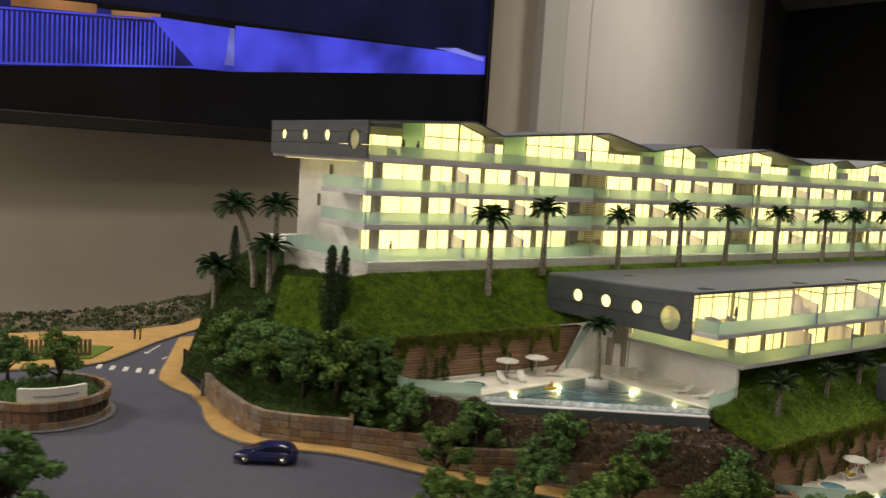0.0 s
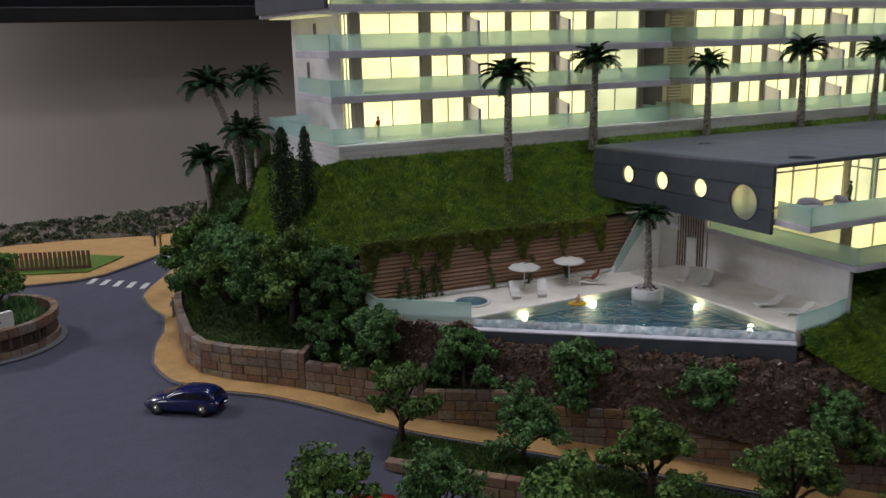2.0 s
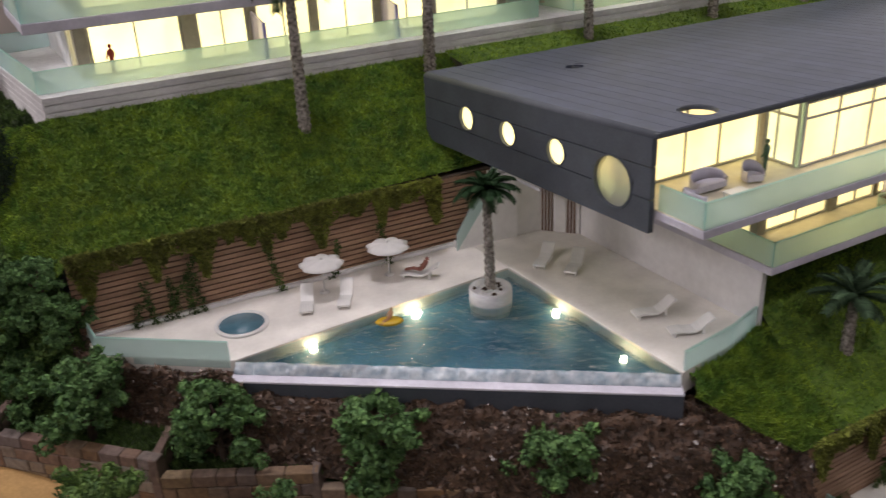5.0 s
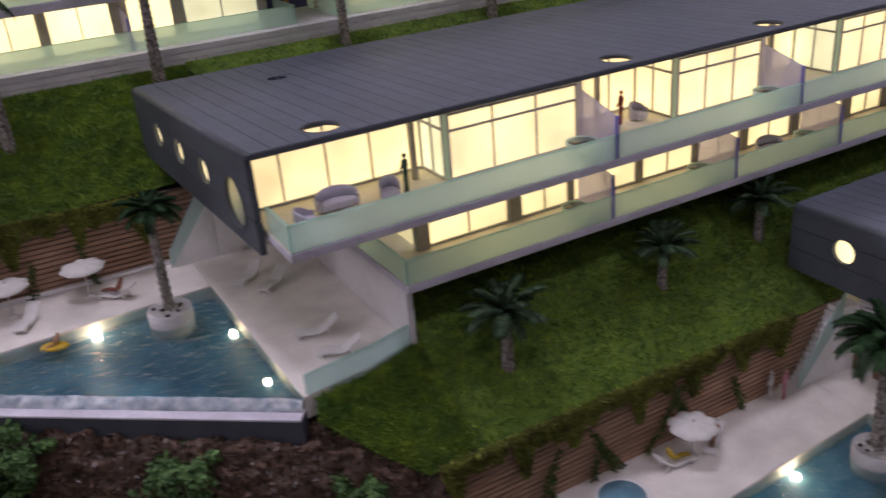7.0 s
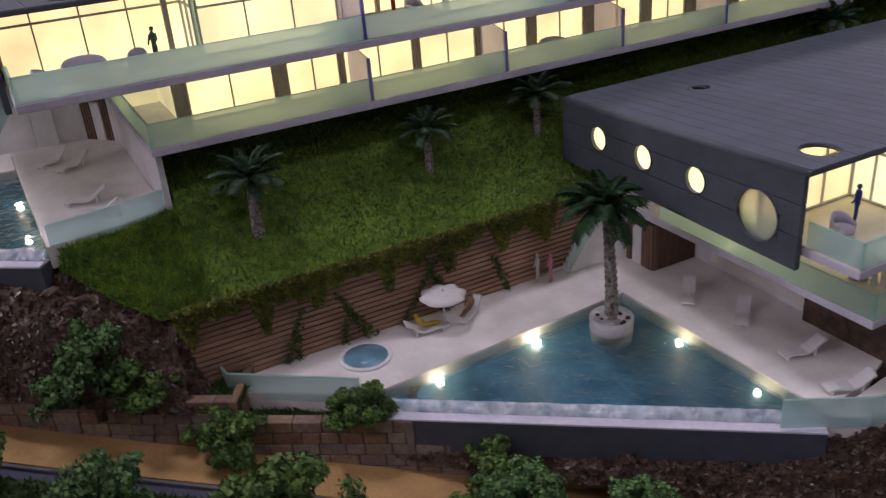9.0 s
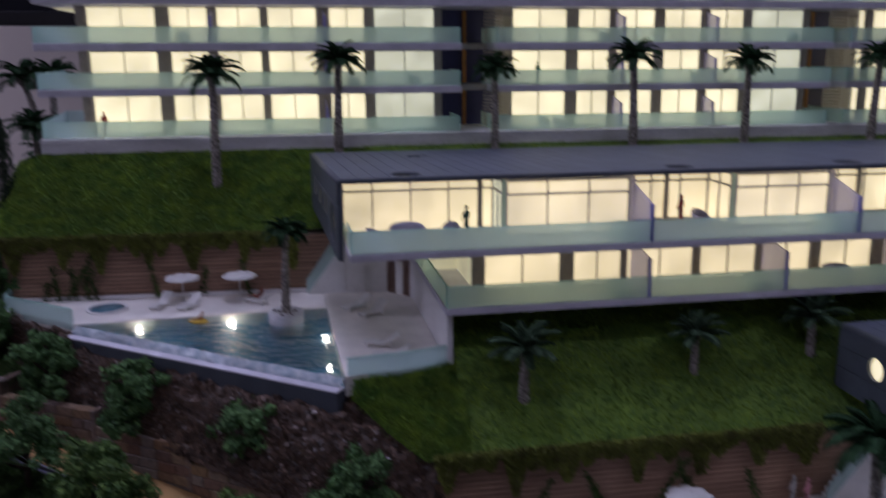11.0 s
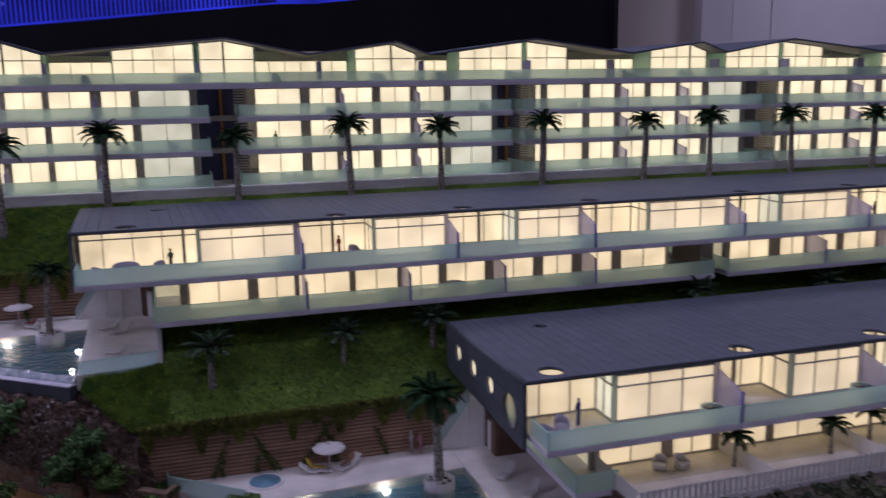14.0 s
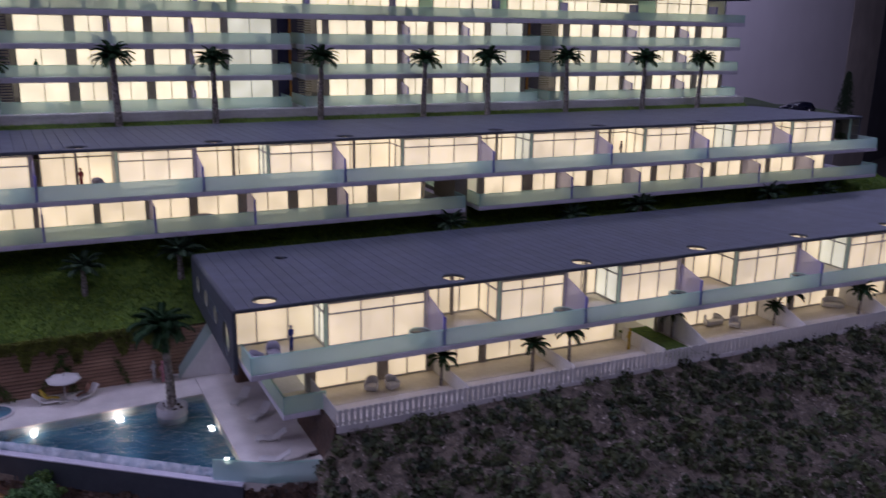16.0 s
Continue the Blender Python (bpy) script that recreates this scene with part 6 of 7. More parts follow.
def tree(seed, height, spread, leaf, lobes=8, label="", low=0.35):
    """A model tree: forked trunk, limbs, and florets of foam foliage at the limbs' ends."""
    rng = np.random.default_rng(seed)
    ob = thing("tree", (0, 0, 0), label or "model tree with dark trunk and crumbly green crown", "tree", group="broadleaf trees of the model")
    limbs = [tube("limb", [(0, 0, -0.004), (0.0006, 0.0004, height * 0.25), (0.001, 0.0, height * 0.45)], [0.0020, 0.0014, 0.0010], BARK, 7)]
    cs, rs = [], []
    for k in range(lobes):
        a = 2.4 * k + rng.uniform(-0.6, 0.6)
        u = (k + 0.5) / lobes
        z = height * (low + (0.86 - low) * u + rng.uniform(-0.06, 0.06))
        r = spread * (0.9 - 0.55 * u) * rng.uniform(0.55, 1.05)
        c = np.array([r * math.cos(a), r * math.sin(a), z])
        limbs.append(tube("limb", [(0.0006, 0.0, height * (0.2 + 0.25 * u)), tuple(0.5 * c + np.array([0, 0, height * 0.18])), tuple(c)], [0.0010, 0.0007, 0.0003], BARK, 5))
        for j in range(11):
            q = rng.normal(0, 1, 3)
            q = q / np.linalg.norm(q) * spread * rng.uniform(0.12, 0.48) * np.array([1, 1, 0.7])
            cs.append(c + q + np.array([0, 0, 0.05 * height]))
            rs.append(spread * rng.uniform(0.11, 0.21))
    part("trunk", join("trunk", limbs), ob, "dark brown forked trunk")
    part("crown", tri_mesh("crown", clumps(cs, rs, 95, 0.00095, rng), leaf), ob)
    return ob


TREES = [tree(11, 0.046, 0.020, LEAF), tree(12, 0.044, 0.0215, LEAFB, 9), tree(13, 0.040, 0.019, LEAF, 7), tree(14, 0.033, 0.0170, LEAFB, 9, "low shrubby model tree with blue green crown", 0.18), tree(15, 0.023, 0.0180, LEAF, 10, "squat green model bush among brown rock", 0.12)]
used = [False] * 5
SPOTS = [(0.128, -0.176, 3, 1.05, 60), (0.166, -0.200, 3, 1.0, 130), (-0.208, 0.050, 0, 1.08, 10), (-0.155, 0.010, 1, 1.0, 40), (-0.111, -0.041, 2, 1.25, 100), (-0.058, -0.080, 0, 1.12, 60), (-0.008, -0.120, 1, 1.05, 280), (0.042, -0.160, 2, 1.15, 190), (-0.228, -0.041, 1, 1.02, 160), (-0.277, -0.044, 0, 1.1, 220), (-0.192, -0.082, 2, 1.1, 250), (-0.140, -0.125, 1, 1.0, 15), (-0.240, -0.100, 3, 1.0, 70),
         (-0.202, 0.108, 3, 1.1, 30), (-0.157, 0.073, 3, 1.1, 120), (-0.101, 0.036, 3, 1.22, 200), (-0.046, -0.002, 3, 1.2, 300), (-0.222, 0.140, 3, 0.9, 80), (-0.206, 0.146, 2, 0.75, 10), (0.001, -0.046, 3, 1.22, 20), (0.022, -0.052, 4, 1.05, 200), (0.047, -0.080, 4, 1.0, 90), (0.094, -0.104, 4, 0.75, 150), (0.132, -0.146, 4, 0.95, 240),
         (-0.268, 0.262, 1, 1.15, 10), (-0.260, 0.222, 0, 1.08, 70), (-0.248, 0.190, 1, 1.12, 140), (-0.232, 0.165, 2, 1.15, 200), (-0.268, 0.300, 2, 1.15, 250), (-0.256, 0.335, 3, 1.15, 310), (-0.241, 0.235, 3, 1.4, 330), (-0.230, 0.198, 3, 1.3, 20), (-0.246, 0.275, 3, 1.45, 90), (-0.242, 0.310, 3, 1.45, 170), (-0.215, 0.155, 3, 1.05, 45), (-0.245, 0.365, 3, 0.9, 100),
         (-0.405, 0.330, 2, 0.95, 20), (-0.435, 0.375, 1, 0.95, 80), (-0.492, 0.090, 3, 1.75, 130), (-0.520, 0.135, 3, 1.6, 180), (-0.500, 0.24, 3, 1.2, 210), (-0.52, 0.33, 0, 1.0, 250)]


def zbed(x, y):
    for a, b, top in BEDS:
        d = Vector((b[0] - a[0], b[1] - a[1]))
        w = Vector((x - a[0], y - a[1]))
        u = w.dot(d) / d.length_squared
        side = (d.x * w.y - d.y * w.x) / d.length
        if 0 <= u < 1 and 0 < side < 0.04:
            return top - 0.004
    if x < -0.21 and y > 0.14 and x > -0.3:
        return 0.878 + max(0.0, (x + 0.262)) * 0.4
    if x < -0.36 and y > 0.25:
        return 0.874
    return zroad(x, y) + 0.002


SHRUBS = [(-0.216, 0.156, 0.912, 0.8, 0), (-0.206, 0.146, 0.918, 0.7, 90), (-0.226, 0.176, 0.912, 0.85, 200), (-0.240, 0.186, 0.898, 1.0, 40), (-0.244, 0.212, 0.898, 1.3, 120), (-0.252, 0.250, 0.895, 1.3, 260), (-0.254, 0.292, 0.893, 1.25, 310), (-0.252, 0.338, 0.890, 1.2, 15), (-0.199, 0.136, 0.905, 0.7, 210), (-0.232, 0.305, 0.925, 0.7, 20)]
for x, y, z, s, a in SHRUBS:
    copy_thing(TREES[3], pose(x, y, z, 0, 0, a) @ Matrix.Scale(s, 4))
for x, y, k, s, a in SPOTS:
    z = zbed(x, y)
    if used[k]:
        copy_thing(TREES[k], pose(x, y, z, 0, 0, a) @ Matrix.Scale(s, 4))
    else:
        place(TREES[k], x, y, z, a, s)
        used[k] = True


def cypress(seed, height, r):
    rng = np.random.default_rng(seed)
    ob = thing("cypress", (0, 0, 0), "slim dark green model cypress on the grass", "tree", group="cypresses")
    part("trunk", tube("trunk", [(0, 0, -0.006), (0, 0, height * 0.3)], [0.0016, 0.0008], BARK, 6), ob)
    cs, rs = [], []
    for k in range(60):
        u = k / 59
        w = r * min(1.0, 0.30 + 2.6 * u) * (1 - u) ** 0.55 * rng.uniform(0.75, 1.2) + 0.0008
        a = 2.4 * k
        cs.append(np.array([0.50 * w * math.cos(a), 0.50 * w * math.sin(a), height * (0.03 + 0.95 * u)]))
        rs.append(w * 0.55 + 0.0005)
    part("crown", tri_mesh("crown", leaf_cloud(cs, rs, 95, 0.0012, rng, 1.5), CYPR), ob)
    return ob


cyp = place(cypress(31, 0.077, 0.0112), -0.2245, 0.195, 0.933)
copy_thing(cyp, pose(-0.2070, 0.2040, 0.944, 0, 0, 140) @ Matrix.Diagonal((0.74, 0.74, 0.84, 1)))
copy_thing(cyp, pose(-0.196, 0.455, 0.955, 0, 0, 200) @ Matrix.Scale(0.62, 4))
copy_thing(cyp, pose(1.10, 0.13, 0.945, 0, 0, 40) @ Matrix.Scale(1.1, 4))


# ---- scrub ----
def scrub(name, curves, nu, per, bushes, seed, label, size=0.0038, leaves=42, litter=4):
    g = loft(name + "_ground", curves, nu, per, SCRUBG, 0.004, 90)
    tagged(new(name + "_ground", g), label, "ground", kind="stuff")
    rng = np.random.default_rng(seed)
    p, n = scatter(g, bushes, rng)
    r = size * (0.35 + rng.random(bushes) ** 2)
    # the bushes stand in clumps, with bare ground between them
    clump = sum(np.sin(f * (p[:, 0] * math.cos(a) + p[:, 1] * math.sin(a)) + h) for f, a, h in ((95, 0.4, 0.3), (170, 1.5, 1.9), (290, 2.5, 4.0), (410, 0.9, 2.2)))
    keep = clump + rng.normal(0, 0.9, bushes) > -0.9
    p, r = p[keep], r[keep]
    tris = clumps(p + np.column_stack([0 * r, 0 * r, r * 0.35]), r, leaves, 0.0016, rng)
    tagged(new(name, tri_mesh(name, tris, SCRUBL)), "low dark green scrub bushes on dry ground", "scrub", kind="stuff")
    p, n = scatter(g, bushes * litter, rng)
    t, s = rng.normal(0, 1, p.shape), rng.normal(0, 1, p.shape)
    tagged(new(name + "_litter", tri_mesh(name + "_litter", np.stack([p + [0, 0, 0.0006], p + t * 0.0012 + [0, 0, 0.0006], p + s * 0.001 + [0, 0, 0.001]], 1), SCRUBP)), "pale dry litter between the bushes", "litter", kind="stuff")


scrub("scrub", [[(0.276, -0.230, 0.838), (0.288, -0.2338, 0.8575), (0.40, -0.2338, 0.8615), (0.70, -0.2338, 0.8615), (1.12, -0.2338, 0.8615)], [(0.262, -0.28, 0.818), (0.30, -0.30, 0.828), (0.40, -0.31, 0.832), (0.70, -0.31, 0.832), (1.12, -0.31, 0.832)], [(0.25, -0.42, 0.775), (0.32, -0.43, 0.785), (0.42, -0.44, 0.79), (0.70, -0.44, 0.79), (1.12, -0.44, 0.79)], [(0.25, -0.70, 0.715), (0.32, -0.70, 0.715), (0.42, -0.70, 0.715), (0.70, -0.70, 0.715), (1.12, -0.70, 0.715)]], 70, 12, 15000, 41, "dry grey brown scrub slope before the nearest building", 0.0050, 34, 6)
scrub("far_scrub", [[(-0.60, 0.655, 0.861), (-0.417, 0.648, 0.861), (-0.342, 0.642, 0.861), (-0.255, 0.618, 0.861), (-0.190, 0.635, 0.861), (-0.120, 0.690, 0.861), (-0.02, 0.77, 0.861)], [(-0.60, 0.70, 0.868), (-0.42, 0.70, 0.869), (-0.34, 0.69, 0.870), (-0.255, 0.68, 0.872), (-0.19, 0.70, 0.874), (-0.12, 0.74, 0.874), (-0.02, 0.82, 0.872)], [(-0.60, 0.745, 0.860), (-0.42, 0.745, 0.861), (-0.34, 0.735, 0.862), (-0.25, 0.725, 0.864), (-0.19, 0.74, 0.866), (-0.12, 0.78, 0.866), (0.0, 0.84, 0.864)]], 60, 8, 1300, 42, "dry scrub ground beyond the ochre pavement", 0.0044)


# ---- things on the terraces ----
def umbrella(r=0.0108, h=0.0172):
    ob = thing("parasol", (0, 0, 0), "white scalloped parasol on a thin pole", "parasol", group="parasols by the pools")
    part("pole", tube("pole", [(0, 0, 0), (0, 0, h + 0.0010)], [0.0004, 0.0004], WHITE, 8), ob)
    part("foot", lathe("foot", [(0.0, 0.0), (0.0024, 0.0), (0.0020, 0.0007), (0.0, 0.0008)], WHITE, 12), ob)
    n = 32
    v = [(0, 0, h)]
    for k, (q, z) in enumerate(((0.40, -0.0004), (0.75, -0.0013), (1.0, -0.0026), (0.985, -0.0031))):
        for i in range(n):
            a = 2 * math.pi * i / n
            w = abs(math.sin(4 * a))
            rr = q * r * (1 - 0.14 * (1 - w) * q)
            v.append((rr * math.cos(a), rr * math.sin(a), h + z + (0.0007 * q * w if k > 0 else 0)))
    f = [(0, 1 + i, 1 + (i + 1) % n) for i in range(n)]
    f += [(1 + k * n + i, 1 + (k + 1) * n + i, 1 + (k + 1) * n + (i + 1) % n, 1 + k * n + (i + 1) % n) for k in range(3) for i in range(n)]
    part("canopy", mesh_of("canopy", v, f, WHITE, True), ob, "white scalloped canopy")
    part("finial", lathe("finial", [(0.0, h), (0.0005, h), (0.0005, h + 0.0010), (0.0, h + 0.0013)], WHITE, 8), ob)
    return ob


par = place(umbrella(), -0.089, 0.1205, 0.902)
copy_thing(par, pose(-0.055, 0.1195, 0.902, 0, 0, 25))
copy_thing(par, pose(0.153, -0.070, 0.834, 0, 0, 10) @ Matrix.Scale(1.05, 4))


def lounger():
    ob = thing("sun_lounger", (0, 0, 0), "white curved sun lounger on the cream deck", "sun lounger", group="sun loungers by the pools")
    prof = [(-0.0095, 0.0016), (-0.0075, 0.0020), (-0.0050, 0.0021), (-0.002, 0.0015), (0.001, 0.0014), (0.0035, 0.0026), (0.0060, 0.0046), (0.0082, 0.0062), (0.0092, 0.0065)]
    v = [(x, y, z + h) for x, z in prof for y, h in ((-0.0030, 0), (0.0030, 0), (0.0030, 0.0009), (-0.0030, 0.0009))]
    n = len(prof)
    f = [(4 * i + c, 4 * i + 4 + c, 4 * i + 4 + (c + 1) % 4, 4 * i + (c + 1) % 4) for i in range(n - 1) for c in range(4)] + [(3, 2, 1, 0), (4 * n - 4, 4 * n - 3, 4 * n - 2, 4 * n - 1)]
    part("seat", mesh_of("seat", v, f, WHITE), ob)
    for y in (-0.0026, 0.0020):
        part("leg", box("leg", -0.0085, y, 0.0, -0.0075, y + 0.0006, 0.0019, WHITE), ob)
        part("leg", box("leg", 0.0042, y, 0.0, 0.0050, y + 0.0006, 0.0032, WHITE), ob)
    return ob


lg = place(lounger(), -0.101, 0.112, 0.902, 66)
for x, y, z, a in ((-0.084, 0.107, 0.902, 60), (-0.044, 0.108, 0.902, -40), (0.014, 0.087, 0.902, 38), (0.022, 0.073, 0.902, 38), (0.021, 0.017, 0.902, -14), (0.023, -0.003, 0.902, -20), (0.142, -0.071, 0.834, 170), (0.166, -0.070, 0.834, 35), (0.260, -0.116, 0.834, 45), (0.266, -0.144, 0.834, 40), (0.264, -0.179, 0.834, -15), (0.259, -0.206, 0.834, -22)):
    copy_thing(lg, pose(x, y, z, 0, 0, a))


def figurine(colour, label, seated=False):
    """A tiny model figure as one plain tapered shape."""
    m = mat("figurine_paint", colour, None, 0.6, 200)
    if seated:
        limbs = [tube("limb", [(-0.0075, y, 0.0008), (-0.0035, y, 0.0016), (0.0, y * 0.8, 0.0010)], [0.0004, 0.0006, 0.0007], m, 7) for y in (-0.0006, 0.0006)]
        limbs.append(tube("limb", [(-0.0002, 0, 0.0010), (0.0018, 0, 0.0028), (0.0032, 0, 0.0054), (0.0035, 0, 0.0060)], [0.0011, 0.0012, 0.0013, 0.0005], m, 9))
        head = (0.0037, 0, 0.0068)
        arms = [[(0.0031, y, 0.0052), (0.0016, y * 1.5, 0.0034), (-0.0004, y * 1.2, 0.0026)] for y in (-0.0013, 0.0013)]
    else:
        limbs = [tube("limb", [(x * 1.5, 0.0002, 0.0), (x * 1.1, 0, 0.0038), (x * 0.8, 0, 0.0080)], [0.0005, 0.0006, 0.0008], m, 7) for x in (-0.0006, 0.0006)]
        limbs.append(tube("limb", [(0, 0, 0.0074), (0, 0, 0.0094), (0, 0, 0.0118), (0, 0, 0.0134), (0, 0, 0.0141)], [0.0011, 0.0010, 0.0014, 0.0011, 0.0005], m, 9))
        head = (0.0001, 0, 0.0152)
        arms = [[(x, 0, 0.0130), (x * 1.45, 0.0004, 0.0104), (x * 1.2, 0.0016, 0.0086)] for x in (-0.0014, 0.0014)]
    limbs += [tube("limb", arm_line, [0.0005, 0.00045, 0.00035], m, 6) for arm_line in arms]
    limbs.append(lathe("limb", [(0.0, -0.0011), (0.0007, -0.0008), (0.0010, 0.0), (0.0008, 0.0007), (0.0, 0.0011)], m, 9, head))
    me = join("figurine", limbs)
    return tagged(new("figurine", me), label, "figurine")


for x, y, z, c, lab, sit in ((0.062, 0.001, 0.9609, (0.05, 0.12, 0.08), "tiny dark green model figure on the balcony", 0), (0.179, 0.010, 0.9609, (0.35, 0.03, 0.03), "tiny red model figure on the balcony", 0), (0.276, -0.186, 0.8939, (0.02, 0.05, 0.30), "tiny blue model figure on the balcony", 0), (0.514, -0.203, 0.8645, (0.6, 0.42, 0.02), "tiny yellow model figure on the garden terrace", 0), (0.2115, -0.0610, 0.834, (0.55, 0.54, 0.53), "tiny grey model figure beside the stair", 0), (0.217, -0.0645, 0.834, (0.62, 0.28, 0.33), "tiny pink model figure beside the stair", 0), (-0.146, 0.226, 0.9945, (0.45, 0.04, 0.03), "tiny red model figure on the lower balcony", 0), (0.161, 0.219, 1.0268, (0.05, 0.22, 0.09), "tiny green model figure on the balcony", 0), (-0.138, 0.226, 1.0869, (0.06, 0.06, 0.06), "tiny dark model figure on the top balcony", 0), (-0.122, 0.226, 1.0869, (0.06, 0.06, 0.06), "tiny dark model figure on the top balcony", 0), (-0.261, 0.561, 0.8605, (0.35, 0.25, 0.04), "tiny yellow and dark model figure on the ochre pavement", 0), (-0.266, 0.565, 0.8605, (0.04, 0.06, 0.20), "tiny blue model figure on the ochre pavement", 0), (-0.2865, 0.310, 0.8602, (0.25, 0.24, 0.26), "tiny grey model figure on the pavement", 0), (-0.2815, 0.303, 0.8602, (0.33, 0.32, 0.33), "tiny pale model figure on the pavement", 0), (0.655, 0.006, 0.9609, (0.05, 0.04, 0.05), "tiny dark model figure on the balcony", 0), (0.905, 0.004, 0.9609, (0.20, 0.16, 0.10), "tiny brown model figure on the balcony", 0), (0.142, -0.071, 0.8372, (0.60, 0.42, 0.04), "tiny yellow model figure lying on a lounger", 1), (0.166, -0.070, 0.8372, (0.33, 0.17, 0.10), "tiny tanned model figure on a lounger", 1), (-0.044, 0.108, 0.9052, (0.28, 0.10, 0.07), "tiny tanned model figure on a lounger", 1), (-0.0765, 0.0785, 0.9020, (0.45, 0.25, 0.14), "tiny tanned model figure on the pool float", 1)):
    fg = figurine(c, lab, bool(sit))
    fg.matrix_basis = pose(x, y, z, 0, 0, {0.142: 170, 0.166: 35, -0.044: -40}.get(x, 25)) @ Matrix.Scale(0.7 if x == -0.0765 else 1.0, 4)
fl = thing("pool_float", (-0.0765, 0.0775, 0.9014), "yellow oval pool float on the water", "pool float")
YEL = mat("yellow_vinyl", (0.65, 0.42, 0.02), None, 0.4, 200)
me = lathe("float_body", [(0.0, 0.0), (0.0045, 0.0), (0.0055, 0.0008), (0.0045, 0.0017), (0.0, 0.0012)], YEL, 20)
me.transform(pose(-0.0765, 0.0775, 0.9014, 0, 0, -25) @ Matrix.Diagonal((1.15, 0.7, 1, 1)))
part("float_body", me, fl)


def sofa(w=0.016, m=None):
    """A lounge sofa with a back that curves round a rounded seat."""
    m = m or WHITE
    ob = thing("sofa", (0, 0, 0), "lilac rounded lounge sofa on the terrace", "sofa", group="lounge furniture")
    rx, ry, n = w / 2, 0.0052, 18
    seat = [(0.84 * rx * math.cos(t), 0.80 * ry * math.sin(t) - 0.0005) for t in (math.pi * i / n for i in range(n + 1))]
    seat += [(-0.84 * rx, -0.0028), (0.84 * rx, -0.0028)]
    part("seat", prism("seat", seat, 0.0006, 0.0034, m, 0.0004), ob)
    v, f = [], []
    for i in range(n + 1):
        t = math.pi * (-0.16 + 1.32 * i / n)
        top = 0.0052 + 0.0026 * max(0.0, math.sin(t)) ** 0.7
        for k, z in ((0.86, 0.0006), (1.0, 0.0008), (1.03, top - 0.0008), (0.97, top), (0.90, top - 0.0004)):
            v.append((k * rx * math.cos(t), k * ry * math.sin(t), z))
    for i in range(n):
        f += [(5 * i + c, 5 * i + 5 + c, 5 * i + 5 + (c + 1) % 5, 5 * i + (c + 1) % 5) for c in range(5)]
    f += [(4, 3, 2, 1, 0), tuple(range(5 * n, 5 * n + 5))]
    part("backrest", mesh_of("backrest", v, f, m, True), ob)
    for x in (-0.5 * rx, 0.4 * rx):
        for y in (-0.002, 0.0018):
            part("leg", box("leg", x, y, 0.0, x + 0.0008, y + 0.0008, 0.0006, FRAMEM), ob)
    return ob


LILAC = mat("lilac_fabric", (0.62, 0.60, 0.70), (0.56, 0.54, 0.64), 0.7, 300)
sf = place(sofa(0.018, LILAC), 0.033, 0.0035, 0.9610)
arm = place(sofa(0.0085, LILAC), 0.054, 0.0, 0.9610, -20)
for x, y, z, a in ((0.017, -0.006, 0.9610, 70), (0.253, -0.198, 0.8940, 60), (0.264, -0.190, 0.8940, -10), (0.190, 0.010, 0.9610, 10)):
    copy_thing(arm, pose(x, y, z, 0, 0, a))
for x, y, z, a in ((0.60, -0.008, 0.9316, 0), (0.262, -0.006, 0.9316, 0)):
    copy_thing(sf, pose(x, y, z, 0, 0, a))
gc = tagged(place(sofa(0.0085, WHITE), 0.323, -0.196, 0.8645, -35), "white rounded tub chair on the garden terrace", "chair", group="garden furniture")
for x, y, a in ((0.336, -0.199, 20), (0.618, -0.197, -60)):
    copy_thing(gc, pose(x, y, 0.8645, 0, 0, a))
gs = tagged(place(sofa(0.018, WHITE), 0.607, -0.186, 0.8645), "white rounded lounge sofa on the garden terrace", "sofa", group="garden furniture")
copy_thing(gs, pose(0.729, -0.192, 0.8645, 0, 0, -40))
for i, x in enumerate((-0.150, -0.045, 0.0, 0.085, 0.165, 0.262, 0.325, 0.40, 0.53, 0.60, 0.70, 0.82, 0.95)):
    copy_thing(sf if i % 2 else arm, pose(x, 0.226, 1.0869, 0, 0, 15 * (i % 3)))
for i, (x, k) in enumerate(((-0.09, 2), (0.07, 1), (0.028, 1), (0.215, 2), (0.227, 2), (0.17, 0), (0.182, 0), (0.37, 2), (0.29, 1), (0.47, 2), (0.483, 2), (0.64, 1), (0.78, 2), (0.79, 0), (0.48, 0))):
    copy_thing(arm, pose(x, 0.228, (0.9945, 1.0268, 1.0568)[k], 0, 0, 40 * (i % 4)))
tb = thing("coffee_table", (0, 0, 0), "low white coffee table between the sofas", "table")
part("tabletop", box("tabletop", -0.005, -0.003, 0.0022, 0.005, 0.003, 0.0028, WHITE, 0.0002), tb)
for x in (-0.0045, 0.0038):
    for y in (-0.0026, 0.0019):
        part("leg", box("leg", x, y, 0.0, x + 0.0007, y + 0.0007, 0.0022, WHITE), tb)
place(tb, 0.036, -0.0085, 0.9610)

ht = thing("hot_tub", (0, 0, 0), "round mint acrylic hot tub with dark water on the balcony", "hot tub", group="balcony hot tubs")
part("tub_shell", lathe("tub_shell", [(0.0066, 0.0), (0.0070, 0.0), (0.0072, 0.0068), (0.0066, 0.0070), (0.0064, 0.0060), (0.0, 0.0060)], RAIL, 24), ht)
part("tub_water", lathe("tub_water", [(0.0, 0.0061), (0.0063, 0.0061), (0.0063, 0.0064), (0.0, 0.0064)], CARGL, 24), ht, "dark water")
place(ht, 0.139, -0.0125, 0.9610)
for x in (0.2495, 0.3585, 0.49, 0.612, 0.725, 0.833):
    copy_thing(ht, pose(x, -0.0125, 0.9610))
